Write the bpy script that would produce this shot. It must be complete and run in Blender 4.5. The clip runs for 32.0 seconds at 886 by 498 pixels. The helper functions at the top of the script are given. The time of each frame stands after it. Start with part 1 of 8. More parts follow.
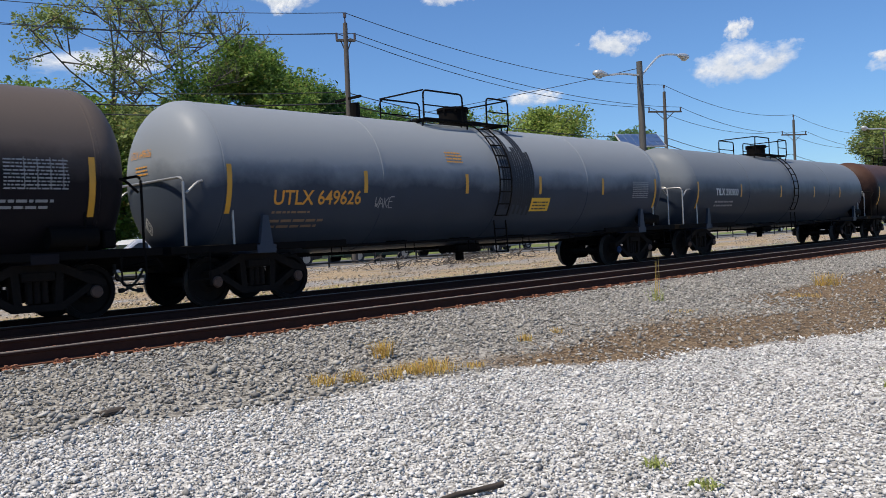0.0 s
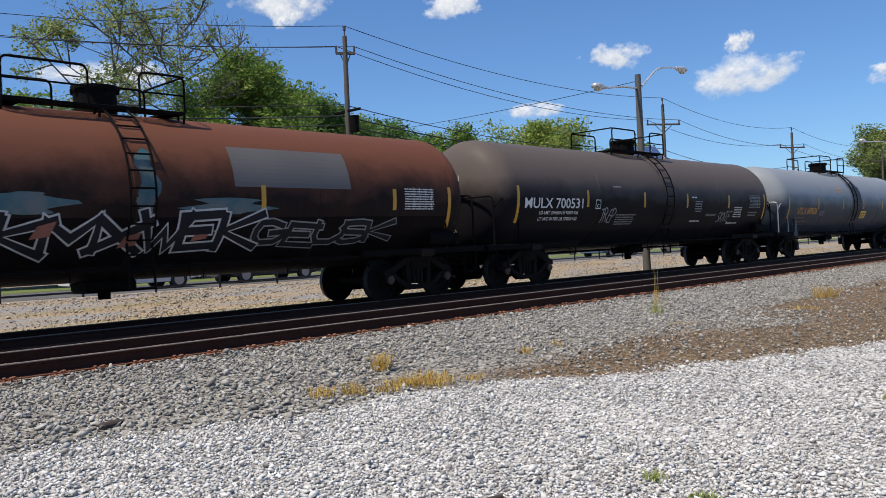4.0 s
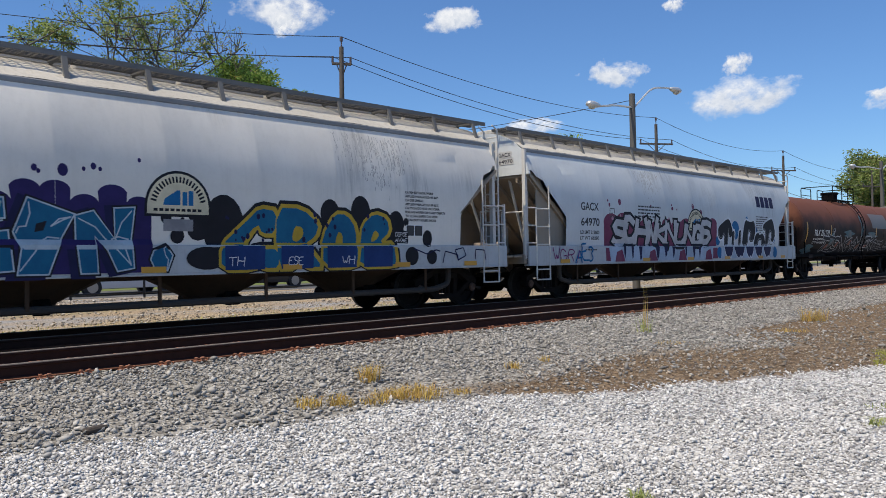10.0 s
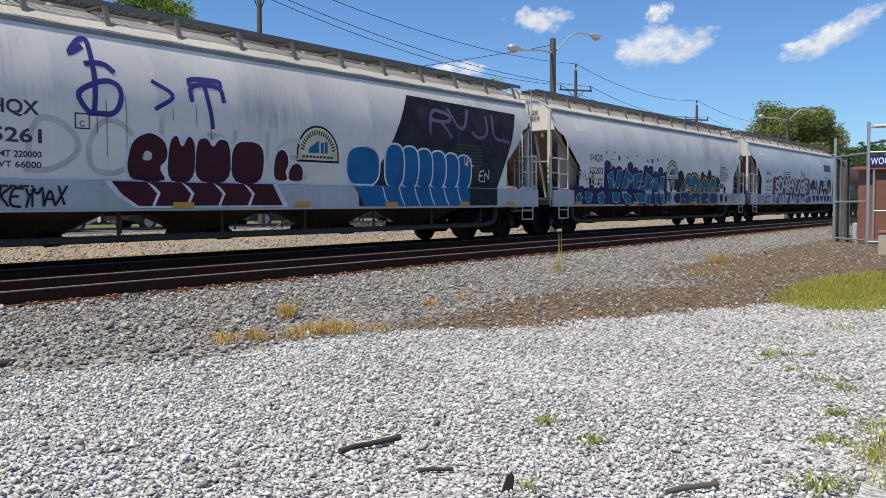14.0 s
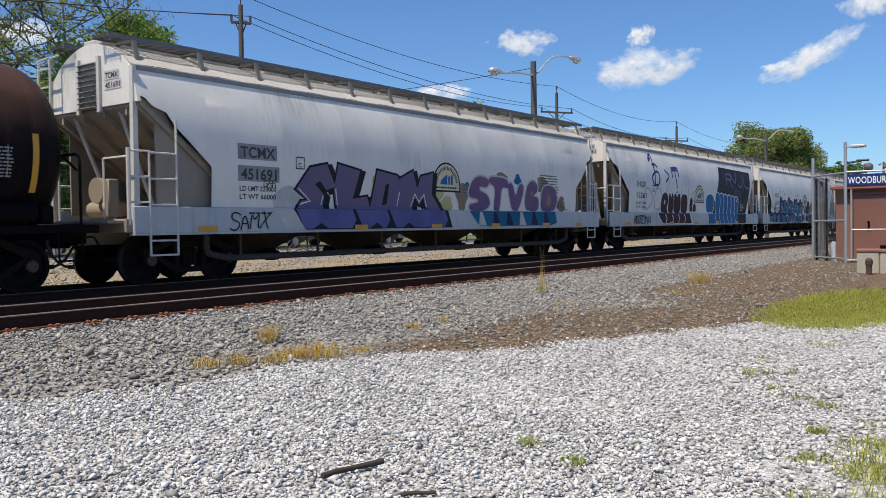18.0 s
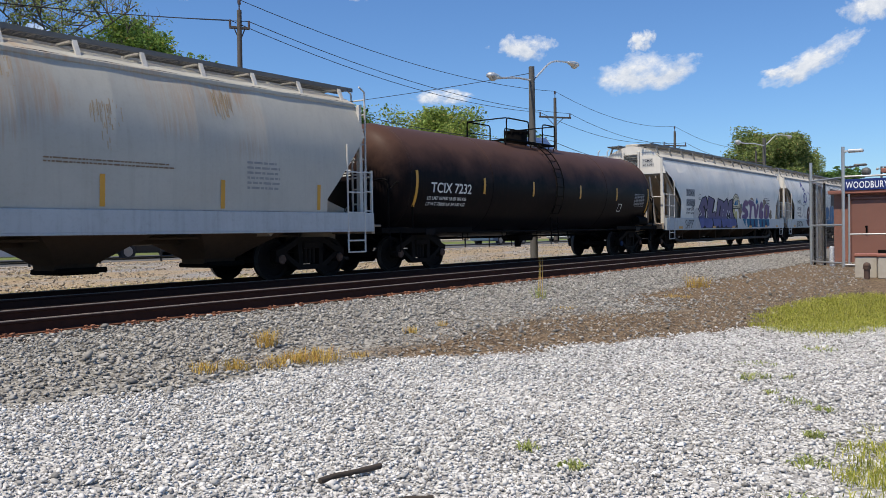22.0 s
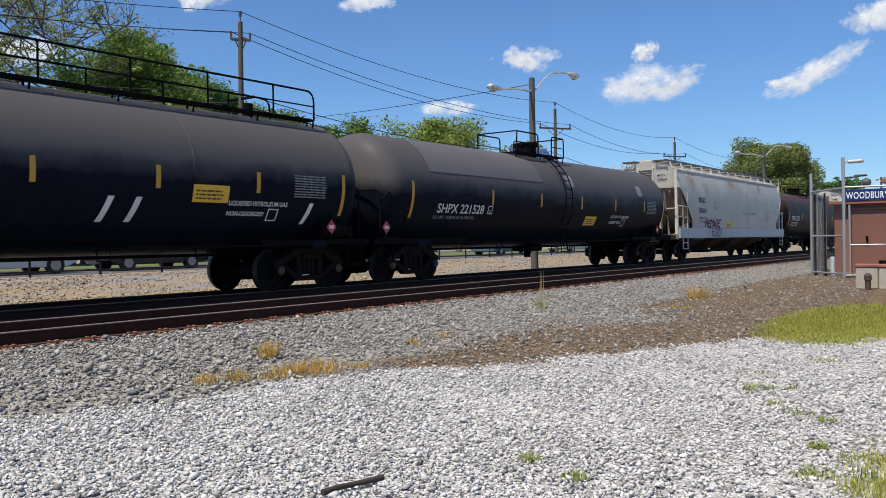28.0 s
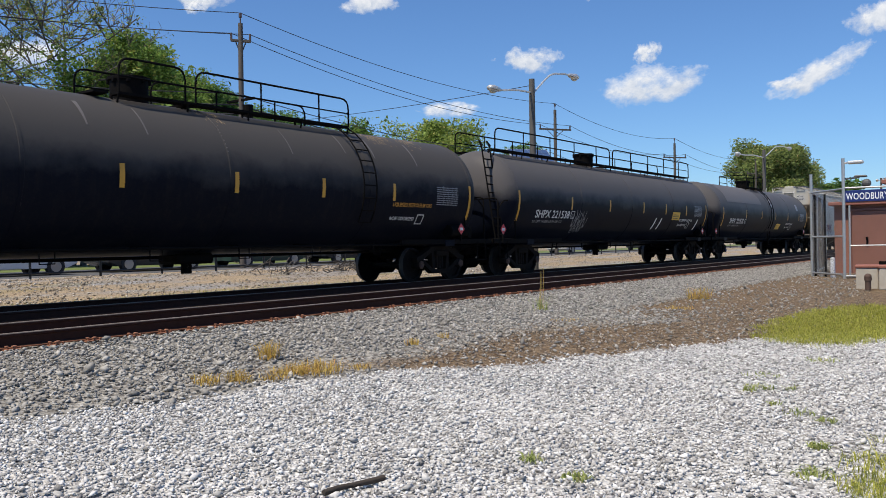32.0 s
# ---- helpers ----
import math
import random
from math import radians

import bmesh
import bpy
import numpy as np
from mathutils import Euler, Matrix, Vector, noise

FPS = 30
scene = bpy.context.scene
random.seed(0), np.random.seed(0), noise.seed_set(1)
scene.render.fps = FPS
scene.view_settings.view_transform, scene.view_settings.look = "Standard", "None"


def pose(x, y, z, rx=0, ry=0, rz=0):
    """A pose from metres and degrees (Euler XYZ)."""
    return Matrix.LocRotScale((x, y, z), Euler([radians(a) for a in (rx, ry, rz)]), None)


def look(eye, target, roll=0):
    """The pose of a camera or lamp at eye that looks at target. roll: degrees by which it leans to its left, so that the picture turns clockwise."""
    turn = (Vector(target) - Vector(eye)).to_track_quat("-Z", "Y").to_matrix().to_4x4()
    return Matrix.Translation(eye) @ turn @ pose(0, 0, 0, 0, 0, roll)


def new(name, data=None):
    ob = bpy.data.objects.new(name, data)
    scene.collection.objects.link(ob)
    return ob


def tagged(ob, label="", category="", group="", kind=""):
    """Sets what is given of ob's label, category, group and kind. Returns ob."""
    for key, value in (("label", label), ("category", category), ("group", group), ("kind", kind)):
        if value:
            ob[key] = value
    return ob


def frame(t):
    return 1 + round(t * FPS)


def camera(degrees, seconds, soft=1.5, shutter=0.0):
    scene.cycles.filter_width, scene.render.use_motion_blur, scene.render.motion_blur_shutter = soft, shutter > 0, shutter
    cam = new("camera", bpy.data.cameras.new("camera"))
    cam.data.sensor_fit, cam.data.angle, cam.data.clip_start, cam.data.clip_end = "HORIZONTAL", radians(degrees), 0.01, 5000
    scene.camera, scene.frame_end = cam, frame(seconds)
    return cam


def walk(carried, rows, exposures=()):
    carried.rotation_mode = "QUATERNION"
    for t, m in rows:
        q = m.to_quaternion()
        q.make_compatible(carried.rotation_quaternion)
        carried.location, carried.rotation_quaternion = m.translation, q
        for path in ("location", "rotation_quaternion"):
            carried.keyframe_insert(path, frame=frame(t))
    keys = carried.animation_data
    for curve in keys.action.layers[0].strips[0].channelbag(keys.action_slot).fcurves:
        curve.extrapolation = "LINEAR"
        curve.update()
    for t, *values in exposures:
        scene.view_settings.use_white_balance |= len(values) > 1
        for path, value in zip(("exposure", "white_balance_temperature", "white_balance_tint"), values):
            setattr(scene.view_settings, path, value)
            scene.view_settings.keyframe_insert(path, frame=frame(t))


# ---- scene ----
# the view: seconds, eye x, y, z, bearing from the across-track line, tilt, lean (degrees)
VIEW = [
    (0.0, 0.079, 0.089, 1.033, 46.40, -0.74, -2.77),
    (0.5, 0.078, 0.090, 1.034, 46.46, -0.68, -2.72),
    (1.0, 0.077, 0.091, 1.032, 46.47, -0.65, -2.73),
    (1.5, 0.077, 0.093, 1.034, 46.49, -0.66, -2.67),
    (2.0, 0.079, 0.089, 1.039, 46.46, -0.66, -2.68),
    (2.5, 0.078, 0.087, 1.040, 46.46, -0.63, -2.68),
    (3.0, 0.079, 0.084, 1.039, 46.46, -0.16, -2.85),
    (3.5, 0.076, 0.085, 1.031, 46.47, -0.08, -2.76),
    (5.5, 0.074, 0.088, 1.038, 46.53, 0.96, -3.04),
    (6.0, 0.077, 0.086, 1.036, 46.36, 1.07, -3.13),
    (6.5, 0.076, 0.085, 1.032, 46.28, 0.98, -3.19),
    (7.0, 0.077, 0.086, 1.033, 46.25, 0.90, -3.21),
    (7.5, 0.075, 0.087, 1.032, 46.26, 0.95, -3.22),
    (8.0, 0.065, 0.088, 1.026, 46.52, 0.95, -2.84),
    (8.5, 0.062, 0.087, 1.024, 47.01, 0.94, -1.89),
    (9.0, 0.066, 0.085, 1.028, 47.17, 0.94, -1.35),
    (9.5, 0.068, 0.087, 1.037, 47.17, 0.95, -1.19),
    (10.0, 0.068, 0.088, 1.036, 47.17, 0.95, -1.16),
    (10.5, 0.066, 0.090, 1.035, 47.20, 0.96, -1.17),
    (11.0, 0.063, 0.092, 1.034, 47.20, 0.96, -1.12),
    (11.5, 0.061, 0.087, 1.038, 47.21, 0.98, -1.16),
    (12.0, 0.054, 0.083, 1.022, 47.61, 0.95, -1.13),
    (12.5, 0.048, 0.072, 1.013, 48.62, 0.95, -1.14),
    (13.0, 0.033, 0.059, 1.000, 49.28, 0.66, -1.08),
    (13.5, 0.017, 0.030, 0.968, 50.52, -1.68, -0.50),
    (14.0, 0.022, 0.017, 0.967, 52.55, -2.94, -0.43),
    (14.5, 0.021, 0.015, 0.965, 53.33, -2.48, -0.76),
    (16.5, 0.021, 0.002, 0.972, 53.69, -2.18, -0.79),
    (17.0, 0.021, -0.001, 0.972, 53.69, -1.74, -0.88),
    (17.5, 0.018, -0.003, 0.973, 53.70, -1.51, -0.89),
    (18.0, 0.018, -0.003, 0.970, 53.69, -1.45, -0.90),
    (18.5, 0.019, -0.008, 0.971, 53.69, -1.34, -0.93),
    (19.0, 0.019, -0.009, 0.972, 53.73, -1.19, -0.91),
    (19.5, 0.016, -0.012, 0.969, 53.73, -1.19, -0.91),
    (20.0, 0.017, -0.012, 0.967, 53.72, -1.18, -0.93),
    (20.5, 0.020, -0.015, 0.972, 53.72, -1.20, -0.91),
    (21.0, 0.022, -0.018, 0.970, 53.77, -1.15, -0.99),
    (21.5, 0.018, -0.015, 0.968, 53.78, -1.13, -0.96),
    (22.0, 0.017, -0.011, 0.969, 53.79, -1.12, -0.93),
    (22.5, 0.016, -0.012, 0.971, 53.75, -1.11, -0.96),
    (23.0, 0.012, -0.010, 0.969, 53.77, -1.13, -0.91),
    (23.5, 0.009, -0.011, 0.968, 53.77, -1.11, -0.94),
    (24.0, 0.011, -0.011, 0.975, 53.74, -1.08, -0.93),
    (24.5, 0.011, -0.012, 0.977, 53.74, -0.68, -1.02),
    (25.0, 0.014, -0.011, 0.975, 53.77, -0.43, -0.99),
    (25.5, 0.011, -0.009, 0.973, 53.77, -0.41, -1.00),
    (27.5, 0.004, -0.003, 0.966, 53.77, -0.37, -1.04),
    (28.0, 0.008, -0.000, 0.968, 53.79, -0.38, -0.97),
    (28.5, 0.013, -0.001, 0.971, 53.78, -0.33, -1.01),
    (29.0, 0.011, -0.003, 0.969, 53.78, -0.32, -1.03),
    (29.5, 0.008, -0.004, 0.969, 53.78, -0.32, -1.02),
    (30.0, 0.002, -0.005, 0.966, 53.78, -0.31, -1.03),
    (30.5, 0.001, -0.003, 0.965, 53.79, -0.31, -1.02),
    (31.0, 0.001, -0.005, 0.964, 53.78, -0.29, -1.02),
    (31.5, 0.001, -0.003, 0.963, 53.78, -0.28, -0.99),
    (32.0, -0.000, -0.000, 0.965, 53.79, -0.30, -1.01),
]


def sight(x, y, z, bearing, tilt, lean):
    b, p = radians(bearing), radians(tilt)
    eye = Vector((x, y, z))
    return look(eye, eye + Vector((math.sin(b) * math.cos(p), math.cos(b) * math.cos(p), math.sin(p))), lean)


cam = camera(55.57, 32.0, soft=0.8, shutter=0.08)
walk(cam, [(r[0], sight(*r[1:])) for r in VIEW])

# how far the train has rolled: seconds, metres
ROLL = [(0.0, 0.00), (2.0, 12.75), (3.5, 22.36), (5.5, 35.06), (7.5, 47.66), (9.5, 60.16), (11.5, 72.37), (13.5, 84.48), (16.5, 102.70), (18.5, 114.92), (20.5, 127.22), (22.5, 139.58), (24.5, 151.81), (25.5, 157.82), (27.5, 169.88), (29.5, 181.98), (32.0, 197.15)]

# ---- light ----
SUN = Vector((-0.46, 0.085, 0.886)).normalized()
world = bpy.data.worlds.new("sky")
scene.world = world
world.use_nodes = True
wn = world.node_tree
wn.nodes.clear()
w_out, w_bg, w_sky = (wn.nodes.new(k) for k in ("ShaderNodeOutputWorld", "ShaderNodeBackground", "ShaderNodeTexSky"))
w_sky.sky_type, w_sky.sun_disc = "NISHITA", False
w_sky.sun_elevation = math.asin(SUN.z)
w_sky.sun_rotation = math.atan2(SUN.x, SUN.y)
w_sky.air_density, w_sky.dust_density, w_sky.ozone_density = 1.0, 0.15, 2.0
w_bg.inputs["Strength"].default_value = 0.097
w_tint = wn.nodes.new("ShaderNodeMix")
w_tint.data_type, w_tint.blend_type = "RGBA", "MULTIPLY"
w_tint.inputs[0].default_value = 1.0
w_tint.inputs[7].default_value = (0.64, 0.90, 1.23, 1)
wn.links.new(w_sky.outputs[0], w_tint.inputs[6])
wn.links.new(w_tint.outputs[2], w_bg.inputs["Color"])
wn.links.new(w_bg.outputs[0], w_out.inputs["Surface"])
sun = new("sun", bpy.data.lights.new("sun", "SUN"))
sun.data.energy, sun.data.angle, sun.data.color = 5.0, radians(0.53), (1.0, 0.905, 0.755)
sun.matrix_world = look(SUN * 50, (0, 0, 0))
scene.view_settings.exposure = 0.13


# ---- materials ----
class Nodes:
    """Short hand for one node material."""

    def __init__(self, name):
        self.m = bpy.data.materials.new(name)
        self.m.use_nodes = True
        self.t = self.m.node_tree
        self.b = self.t.nodes["Principled BSDF"]

    def n(self, kind, **values):
        node = self.t.nodes.new("ShaderNode" + kind)
        for k, v in values.items():
            if k == "operation":
                node.operation = v
            elif k == "data_type":
                node.data_type = v
            elif k == "blend_type":
                node.blend_type = v
            else:
                node.inputs[k].default_value = v
        return node

    def link(self, a, b):
        self.t.links.new(a, b)

    def coords(self, how="Object", scale=(1, 1, 1)):
        m = self.n("Mapping", Scale=scale)
        self.link(self.n("TexCoord").outputs[how], m.inputs["Vector"])
        return m.outputs[0]

    def noise(self, vec, scale, detail=6.0, rough=0.6):
        x = self.n("TexNoise", Scale=scale, Detail=detail, Roughness=rough)
        self.link(vec, x.inputs["Vector"])
        return x.outputs["Fac"]

    def ramp(self, fac, stops):
        r = self.n("ValToRGB")
        while len(r.color_ramp.elements) < len(stops):
            r.color_ramp.elements.new(0.5)
        for e, (p, c) in zip(r.color_ramp.elements, stops):
            e.position, e.color = p, (*c, 1) if len(c) == 3 else c
        self.link(fac, r.inputs[0])
        return r.outputs[0]

    def mix(self, fac, a, b, how="MIX"):
        x = self.n("Mix", data_type="RGBA", blend_type=how)
        for sock, v in ((x.inputs[0], fac), (x.inputs[6], a), (x.inputs[7], b)):
            if isinstance(v, bpy.types.NodeSocket):
                self.link(v, sock)
            elif isinstance(v, (int, float)):
                sock.default_value = v
            else:
                sock.default_value = (*v, 1)
        return x.outputs[2]

    def math(self, op, a, b=0.0):
        x = self.n("Math", operation=op)
        for s, v in zip(x.inputs, (a, b)):
            if isinstance(v, bpy.types.NodeSocket):
                self.link(v, s)
            else:
                s.default_value = v
        return x.outputs[0]

    def bump(self, height, strength=0.3, distance=0.01):
        x = self.n("Bump", Strength=strength, Distance=distance)
        self.link(height, x.inputs["Height"])
        self.link(x.outputs[0], self.b.inputs["Normal"])

    def done(self, colour, rough=0.6, metal=0.0, spec=None):
        for key, v in (("Base Color", colour), ("Roughness", rough), ("Metallic", metal)):
            s = self.b.inputs[key]
            if isinstance(v, bpy.types.NodeSocket):
                self.link(v, s)
            else:
                s.default_value = v if isinstance(v, (int, float)) else (*v, 1)
        if spec is not None:
            self.b.inputs["Specular IOR Level"].default_value = spec
        return self.m


def tone(c, k):
    return tuple(min(1, x * k) for x in c)


def painted(name, c, rough=0.45, dirt=(0.10, 0.085, 0.07), amount=0.35, streak=0.5, rust=None, metal=0.0, big=0.35, crown=None, spec=None, edge=(0.18, 0.75), stain=None, wild=0.45):
    """Weathered paint: broad fading, fine grain, streaks that run down, rust where given, and a crown with the light
    painted in.
    """
    k = Nodes(name)
    v = k.coords()
    broad = k.noise(v, big, 5)
    fine = k.noise(v, 14, 8, 0.7)
    run = k.noise(k.coords(scale=(3.2, 3.2, 0.16)), 2.2, 7, 0.65)
    col = k.mix(k.ramp(broad, [(0.32, (0, 0, 0)), (0.7, (1, 1, 1))]), tone(c, 0.86), tone(c, 1.1))
    col = k.mix(k.math("MULTIPLY", k.ramp(run, [(0.48, (0, 0, 0)), (0.76, (1, 1, 1))]), amount * streak), col, dirt)
    col = k.mix(k.math("MULTIPLY", k.ramp(fine, [(0.5, (0, 0, 0)), (0.8, (1, 1, 1))]), amount * 0.5), col, dirt)
    if rust:
        patch = k.noise(k.coords(scale=(1, 1, 0.5)), 1.1, 9, 0.7)
        col = k.mix(k.math("MULTIPLY", k.ramp(patch, [(0.5, (0, 0, 0)), (0.66, (1, 1, 1))]), 0.8), col, rust)
    if stain:
        info = k.n("ObjectInfo")
        far = k.n("VectorMath")
        far.operation = "ADD"
        k.link(v, far.inputs[0])
        k.link(k.math("MULTIPLY", info.outputs["Random"], 37.0), far.inputs[1])
        zone = k.ramp(k.noise(far.outputs[0], 0.42, 2), [(0.53, (0, 0, 0)), (0.64, (1, 1, 1))])
        drips = k.ramp(k.noise(k.coords(scale=(5.5, 1, 0.22)), 2.6, 8, 0.72), [(0.40, (0, 0, 0)), (0.72, (1, 1, 1))])
        hi = k.n("SeparateXYZ")
        k.link(v, hi.inputs[0])
        reach = k.ramp(k.math("SUBTRACT", k.math("MULTIPLY", hi.outputs[2], 0.55), k.noise(k.coords(scale=(7, 1, 0.05)), 2.0, 4)), [(0.85, (0, 0, 0)), (1.0, (1, 1, 1))])
        col = k.mix(k.math("MULTIPLY", k.math("MULTIPLY", zone, drips), k.math("ADD", k.math("MULTIPLY", reach, 0.55), 0.1)), col, stain)
    # Crown colour comes in with height: sunlit top painted in, rust on some tanks.
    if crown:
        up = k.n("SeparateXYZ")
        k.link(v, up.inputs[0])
        lit_and_worn = k.math("ADD", k.math("MULTIPLY", k.math("SUBTRACT", up.outputs[2], 2.1), 0.62), k.math("MULTIPLY", k.math("SUBTRACT", k.noise(v, 0.9, 8, 0.65), 0.5), wild))
        col = k.mix(k.ramp(lit_and_worn, [(edge[0], (0, 0, 0)), (edge[1], (1, 1, 1))]), col, crown)
    k.bump(fine, 0.12, 0.004)
    r = k.n("MapRange")
    k.link(broad, r.inputs["Value"])
    r.inputs["To Min"].default_value, r.inputs["To Max"].default_value = rough - 0.1, rough + 0.12
    return k.done(col, r.outputs[0], metal, spec)


def plain(name, c, rough=0.5, metal=0.0, var=0.2, scale=9.0, bump=0.1):
    k = Nodes(name)
    v = k.coords()
    f = k.noise(v, scale, 6, 0.65)
    col = k.mix(f, tone(c, 1 - var), tone(c, 1 + var))
    if bump:
        k.bump(f, bump, 0.006)
    return k.done(col, rough, metal)


def speckled(name, stops, scale, rough=0.9, island=False, bump=0.6):
    """Stone: every piece its own tone."""
    k = Nodes(name)
    if island:
        v = k.coords()
        pick = k.n("NewGeometry").outputs["Random Per Island"]
        col = k.ramp(pick, stops)
        col = k.mix(k.math("MULTIPLY", k.noise(v, 60, 5), 0.5), col, (0.32, 0.31, 0.3))
        k.bump(k.noise(v, 70, 4), 0.4, 0.004)
    return k.done(col, rough, spec=0.25)


M = {}
M["steel_black"] = painted("black running gear", (0.0055, 0.005, 0.005), 0.8, (0.018, 0.014, 0.011), 0.5, spec=0.06)
M["wheel"] = painted("dark wheel steel", (0.007, 0.006, 0.006), 0.7, (0.03, 0.02, 0.014), 0.5, spec=0.1)
M["truck_brown"] = painted("dusty brown black cast steel", (0.011, 0.009, 0.008), 0.8, (0.03, 0.022, 0.017), 0.5, spec=0.08)
M["wheel_rim"] = plain("worn wheel steel", (0.05, 0.046, 0.044), 0.5, 0.2)
M["brown_rust"] = painted("rusty casting", (0.085, 0.05, 0.036), 0.8, (0.04, 0.03, 0.025), 0.5)
M["bearing_blue"] = plain("blue bearing cap", (0.012, 0.036, 0.10), 0.9)
M["grey_rail"] = plain("galvanised steel", (0.33, 0.33, 0.33), 0.45, 0.6)
M["white_rail"] = painted("white painted steel", (0.55, 0.53, 0.49), 0.5, amount=0.5, rust=None)
M["yellow"] = plain("yellow reflective tape", (0.54, 0.27, 0.02), 0.45, var=0.12)
M["yellow_sign"] = plain("yellow placard", (0.72, 0.42, 0.03), 0.5, var=0.08)
M["stencil_white"] = plain("white stencil paint", (0.66, 0.66, 0.64), 0.6, var=0.25, scale=16)
M["stencil_grey"] = plain("faded stencil paint", (0.24, 0.24, 0.25), 0.6, var=0.3, scale=16)
M["stencil_black"] = plain("black stencil paint", (0.025, 0.025, 0.03), 0.55, var=0.2)
M["stencil_orange"] = plain("orange stencil paint", (0.60, 0.27, 0.03), 0.55, var=0.25, scale=16)
M["stencil_brown"] = plain("faded orange stencil paint", (0.19, 0.12, 0.07), 0.6, var=0.3)
M["red"] = plain("red placard", (0.55, 0.04, 0.05), 0.5)
M["rubber"] = plain("black rubber", (0.02, 0.02, 0.021), 0.7)
# Dark base, pale crown: sunlit top and shaded flank put into the colour.
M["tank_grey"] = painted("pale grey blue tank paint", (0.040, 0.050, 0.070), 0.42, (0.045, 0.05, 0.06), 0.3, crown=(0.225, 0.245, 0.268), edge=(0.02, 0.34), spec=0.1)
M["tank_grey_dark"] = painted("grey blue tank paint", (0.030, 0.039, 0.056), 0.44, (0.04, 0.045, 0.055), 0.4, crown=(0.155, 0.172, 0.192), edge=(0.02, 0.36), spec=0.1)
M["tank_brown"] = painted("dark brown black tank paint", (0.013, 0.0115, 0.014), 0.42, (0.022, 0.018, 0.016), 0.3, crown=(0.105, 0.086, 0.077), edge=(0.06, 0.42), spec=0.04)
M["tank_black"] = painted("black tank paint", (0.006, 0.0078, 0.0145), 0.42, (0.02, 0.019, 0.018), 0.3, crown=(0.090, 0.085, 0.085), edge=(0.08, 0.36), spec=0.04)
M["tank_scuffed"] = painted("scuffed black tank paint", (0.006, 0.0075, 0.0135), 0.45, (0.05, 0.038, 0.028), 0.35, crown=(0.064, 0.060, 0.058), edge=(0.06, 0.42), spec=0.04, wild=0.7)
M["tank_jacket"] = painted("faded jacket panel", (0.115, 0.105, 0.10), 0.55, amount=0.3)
# Rusty crowns, over dark bases that also hold the flank's shade.
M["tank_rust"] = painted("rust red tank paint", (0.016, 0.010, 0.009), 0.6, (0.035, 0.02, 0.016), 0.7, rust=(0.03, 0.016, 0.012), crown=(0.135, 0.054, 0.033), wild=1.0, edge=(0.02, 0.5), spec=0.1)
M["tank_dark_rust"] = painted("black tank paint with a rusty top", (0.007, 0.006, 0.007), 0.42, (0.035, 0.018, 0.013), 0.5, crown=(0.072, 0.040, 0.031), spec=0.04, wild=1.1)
M["hopper"] = painted("white grey hopper paint", (0.69, 0.66, 0.60), 0.5, (0.24, 0.22, 0.195), 0.22, 0.5, stain=(0.115, 0.105, 0.095))
M["hopper_old"] = painted("aged grey hopper paint", (0.42, 0.405, 0.355), 0.5, (0.22, 0.185, 0.15), 0.40, 0.5, stain=(0.36, 0.19, 0.07))
# Beige end parts, with the shade of the recessed ends put into the colour.
M["hopper_shade"] = painted("beige slope sheet with shade", (0.27, 0.215, 0.158), 0.6, amount=0.4)
M["hopper_end"] = painted("beige end plate with shade", (0.26, 0.222, 0.175), 0.6, amount=0.4)
M["hopper_blue"] = painted("blue grey hopper paint", (0.54, 0.565, 0.57), 0.5, (0.22, 0.21, 0.195), 0.22, 0.5, stain=(0.13, 0.12, 0.115))
M["roof"] = painted("dusty hopper roof", (0.46, 0.43, 0.375), 0.85, (0.13, 0.11, 0.085), 0.9, 0.2)
M["sill"] = painted("blue grey side sill", (0.40, 0.425, 0.44), 0.5, amount=0.5)
M["under"] = painted("brown underframe", (0.062, 0.042, 0.030), 0.85, (0.03, 0.022, 0.016), 0.7, spec=0.1)
M["grate"] = painted("dark galvanised grating", (0.13, 0.128, 0.122), 0.6, amount=0.4)


# ---- mesh tools ----
def part(name, bm, material, parent, label="", smooth=0.0):
    """One bmesh as one mesh object under a thing or a part."""
    me = bpy.data.meshes.new(name)
    bm.to_mesh(me)
    bm.free()
    return place(name, me, material, parent, None, label, smooth)


def place(name, me, material=None, parent=None, m=None, label="", smooth=0.0):
    if material is not None and not me.materials:
        me.materials.append(M[material] if isinstance(material, str) else material)
    if smooth:
        me.shade_smooth()
        if smooth > 1:
            me.set_sharp_from_angle(angle=radians(smooth))
    ob = new(name, me)
    if parent:
        ob.parent = parent
    if m is not None:
        ob.matrix_basis = m
    return tagged(ob, label) if label else ob


def empty(name, label, category, group="", m=None):
    ob = new(name)
    ob.empty_display_size = 0.3
    if m is not None:
        ob.matrix_basis = m
    return tagged(ob, label, category, group)


def box(bm, c, s, bevel=0.0, rot=None):
    m = Matrix.Translation(c) @ (rot if rot else Matrix()) @ Matrix.Diagonal((*s, 1))
    made = bmesh.ops.create_cube(bm, size=1, matrix=m)
    if bevel:
        edges = {e for v in made["verts"] for e in v.link_edges}
        bmesh.ops.bevel(bm, geom=list(edges), offset=bevel, segments=1, affect="EDGES", profile=0.5)
    return bm


def rod(bm, a, b, r, seg=8, r2=None):
    a, b = Vector(a), Vector(b)
    d = b - a
    if d.length < 1e-6:
        return bm
    m = Matrix.Translation((a + b) / 2) @ d.to_track_quat("Z", "Y").to_matrix().to_4x4()
    bmesh.ops.create_cone(bm, cap_ends=True, segments=seg, radius1=r, radius2=r if r2 is None else r2, depth=d.length, matrix=m)
    return bm


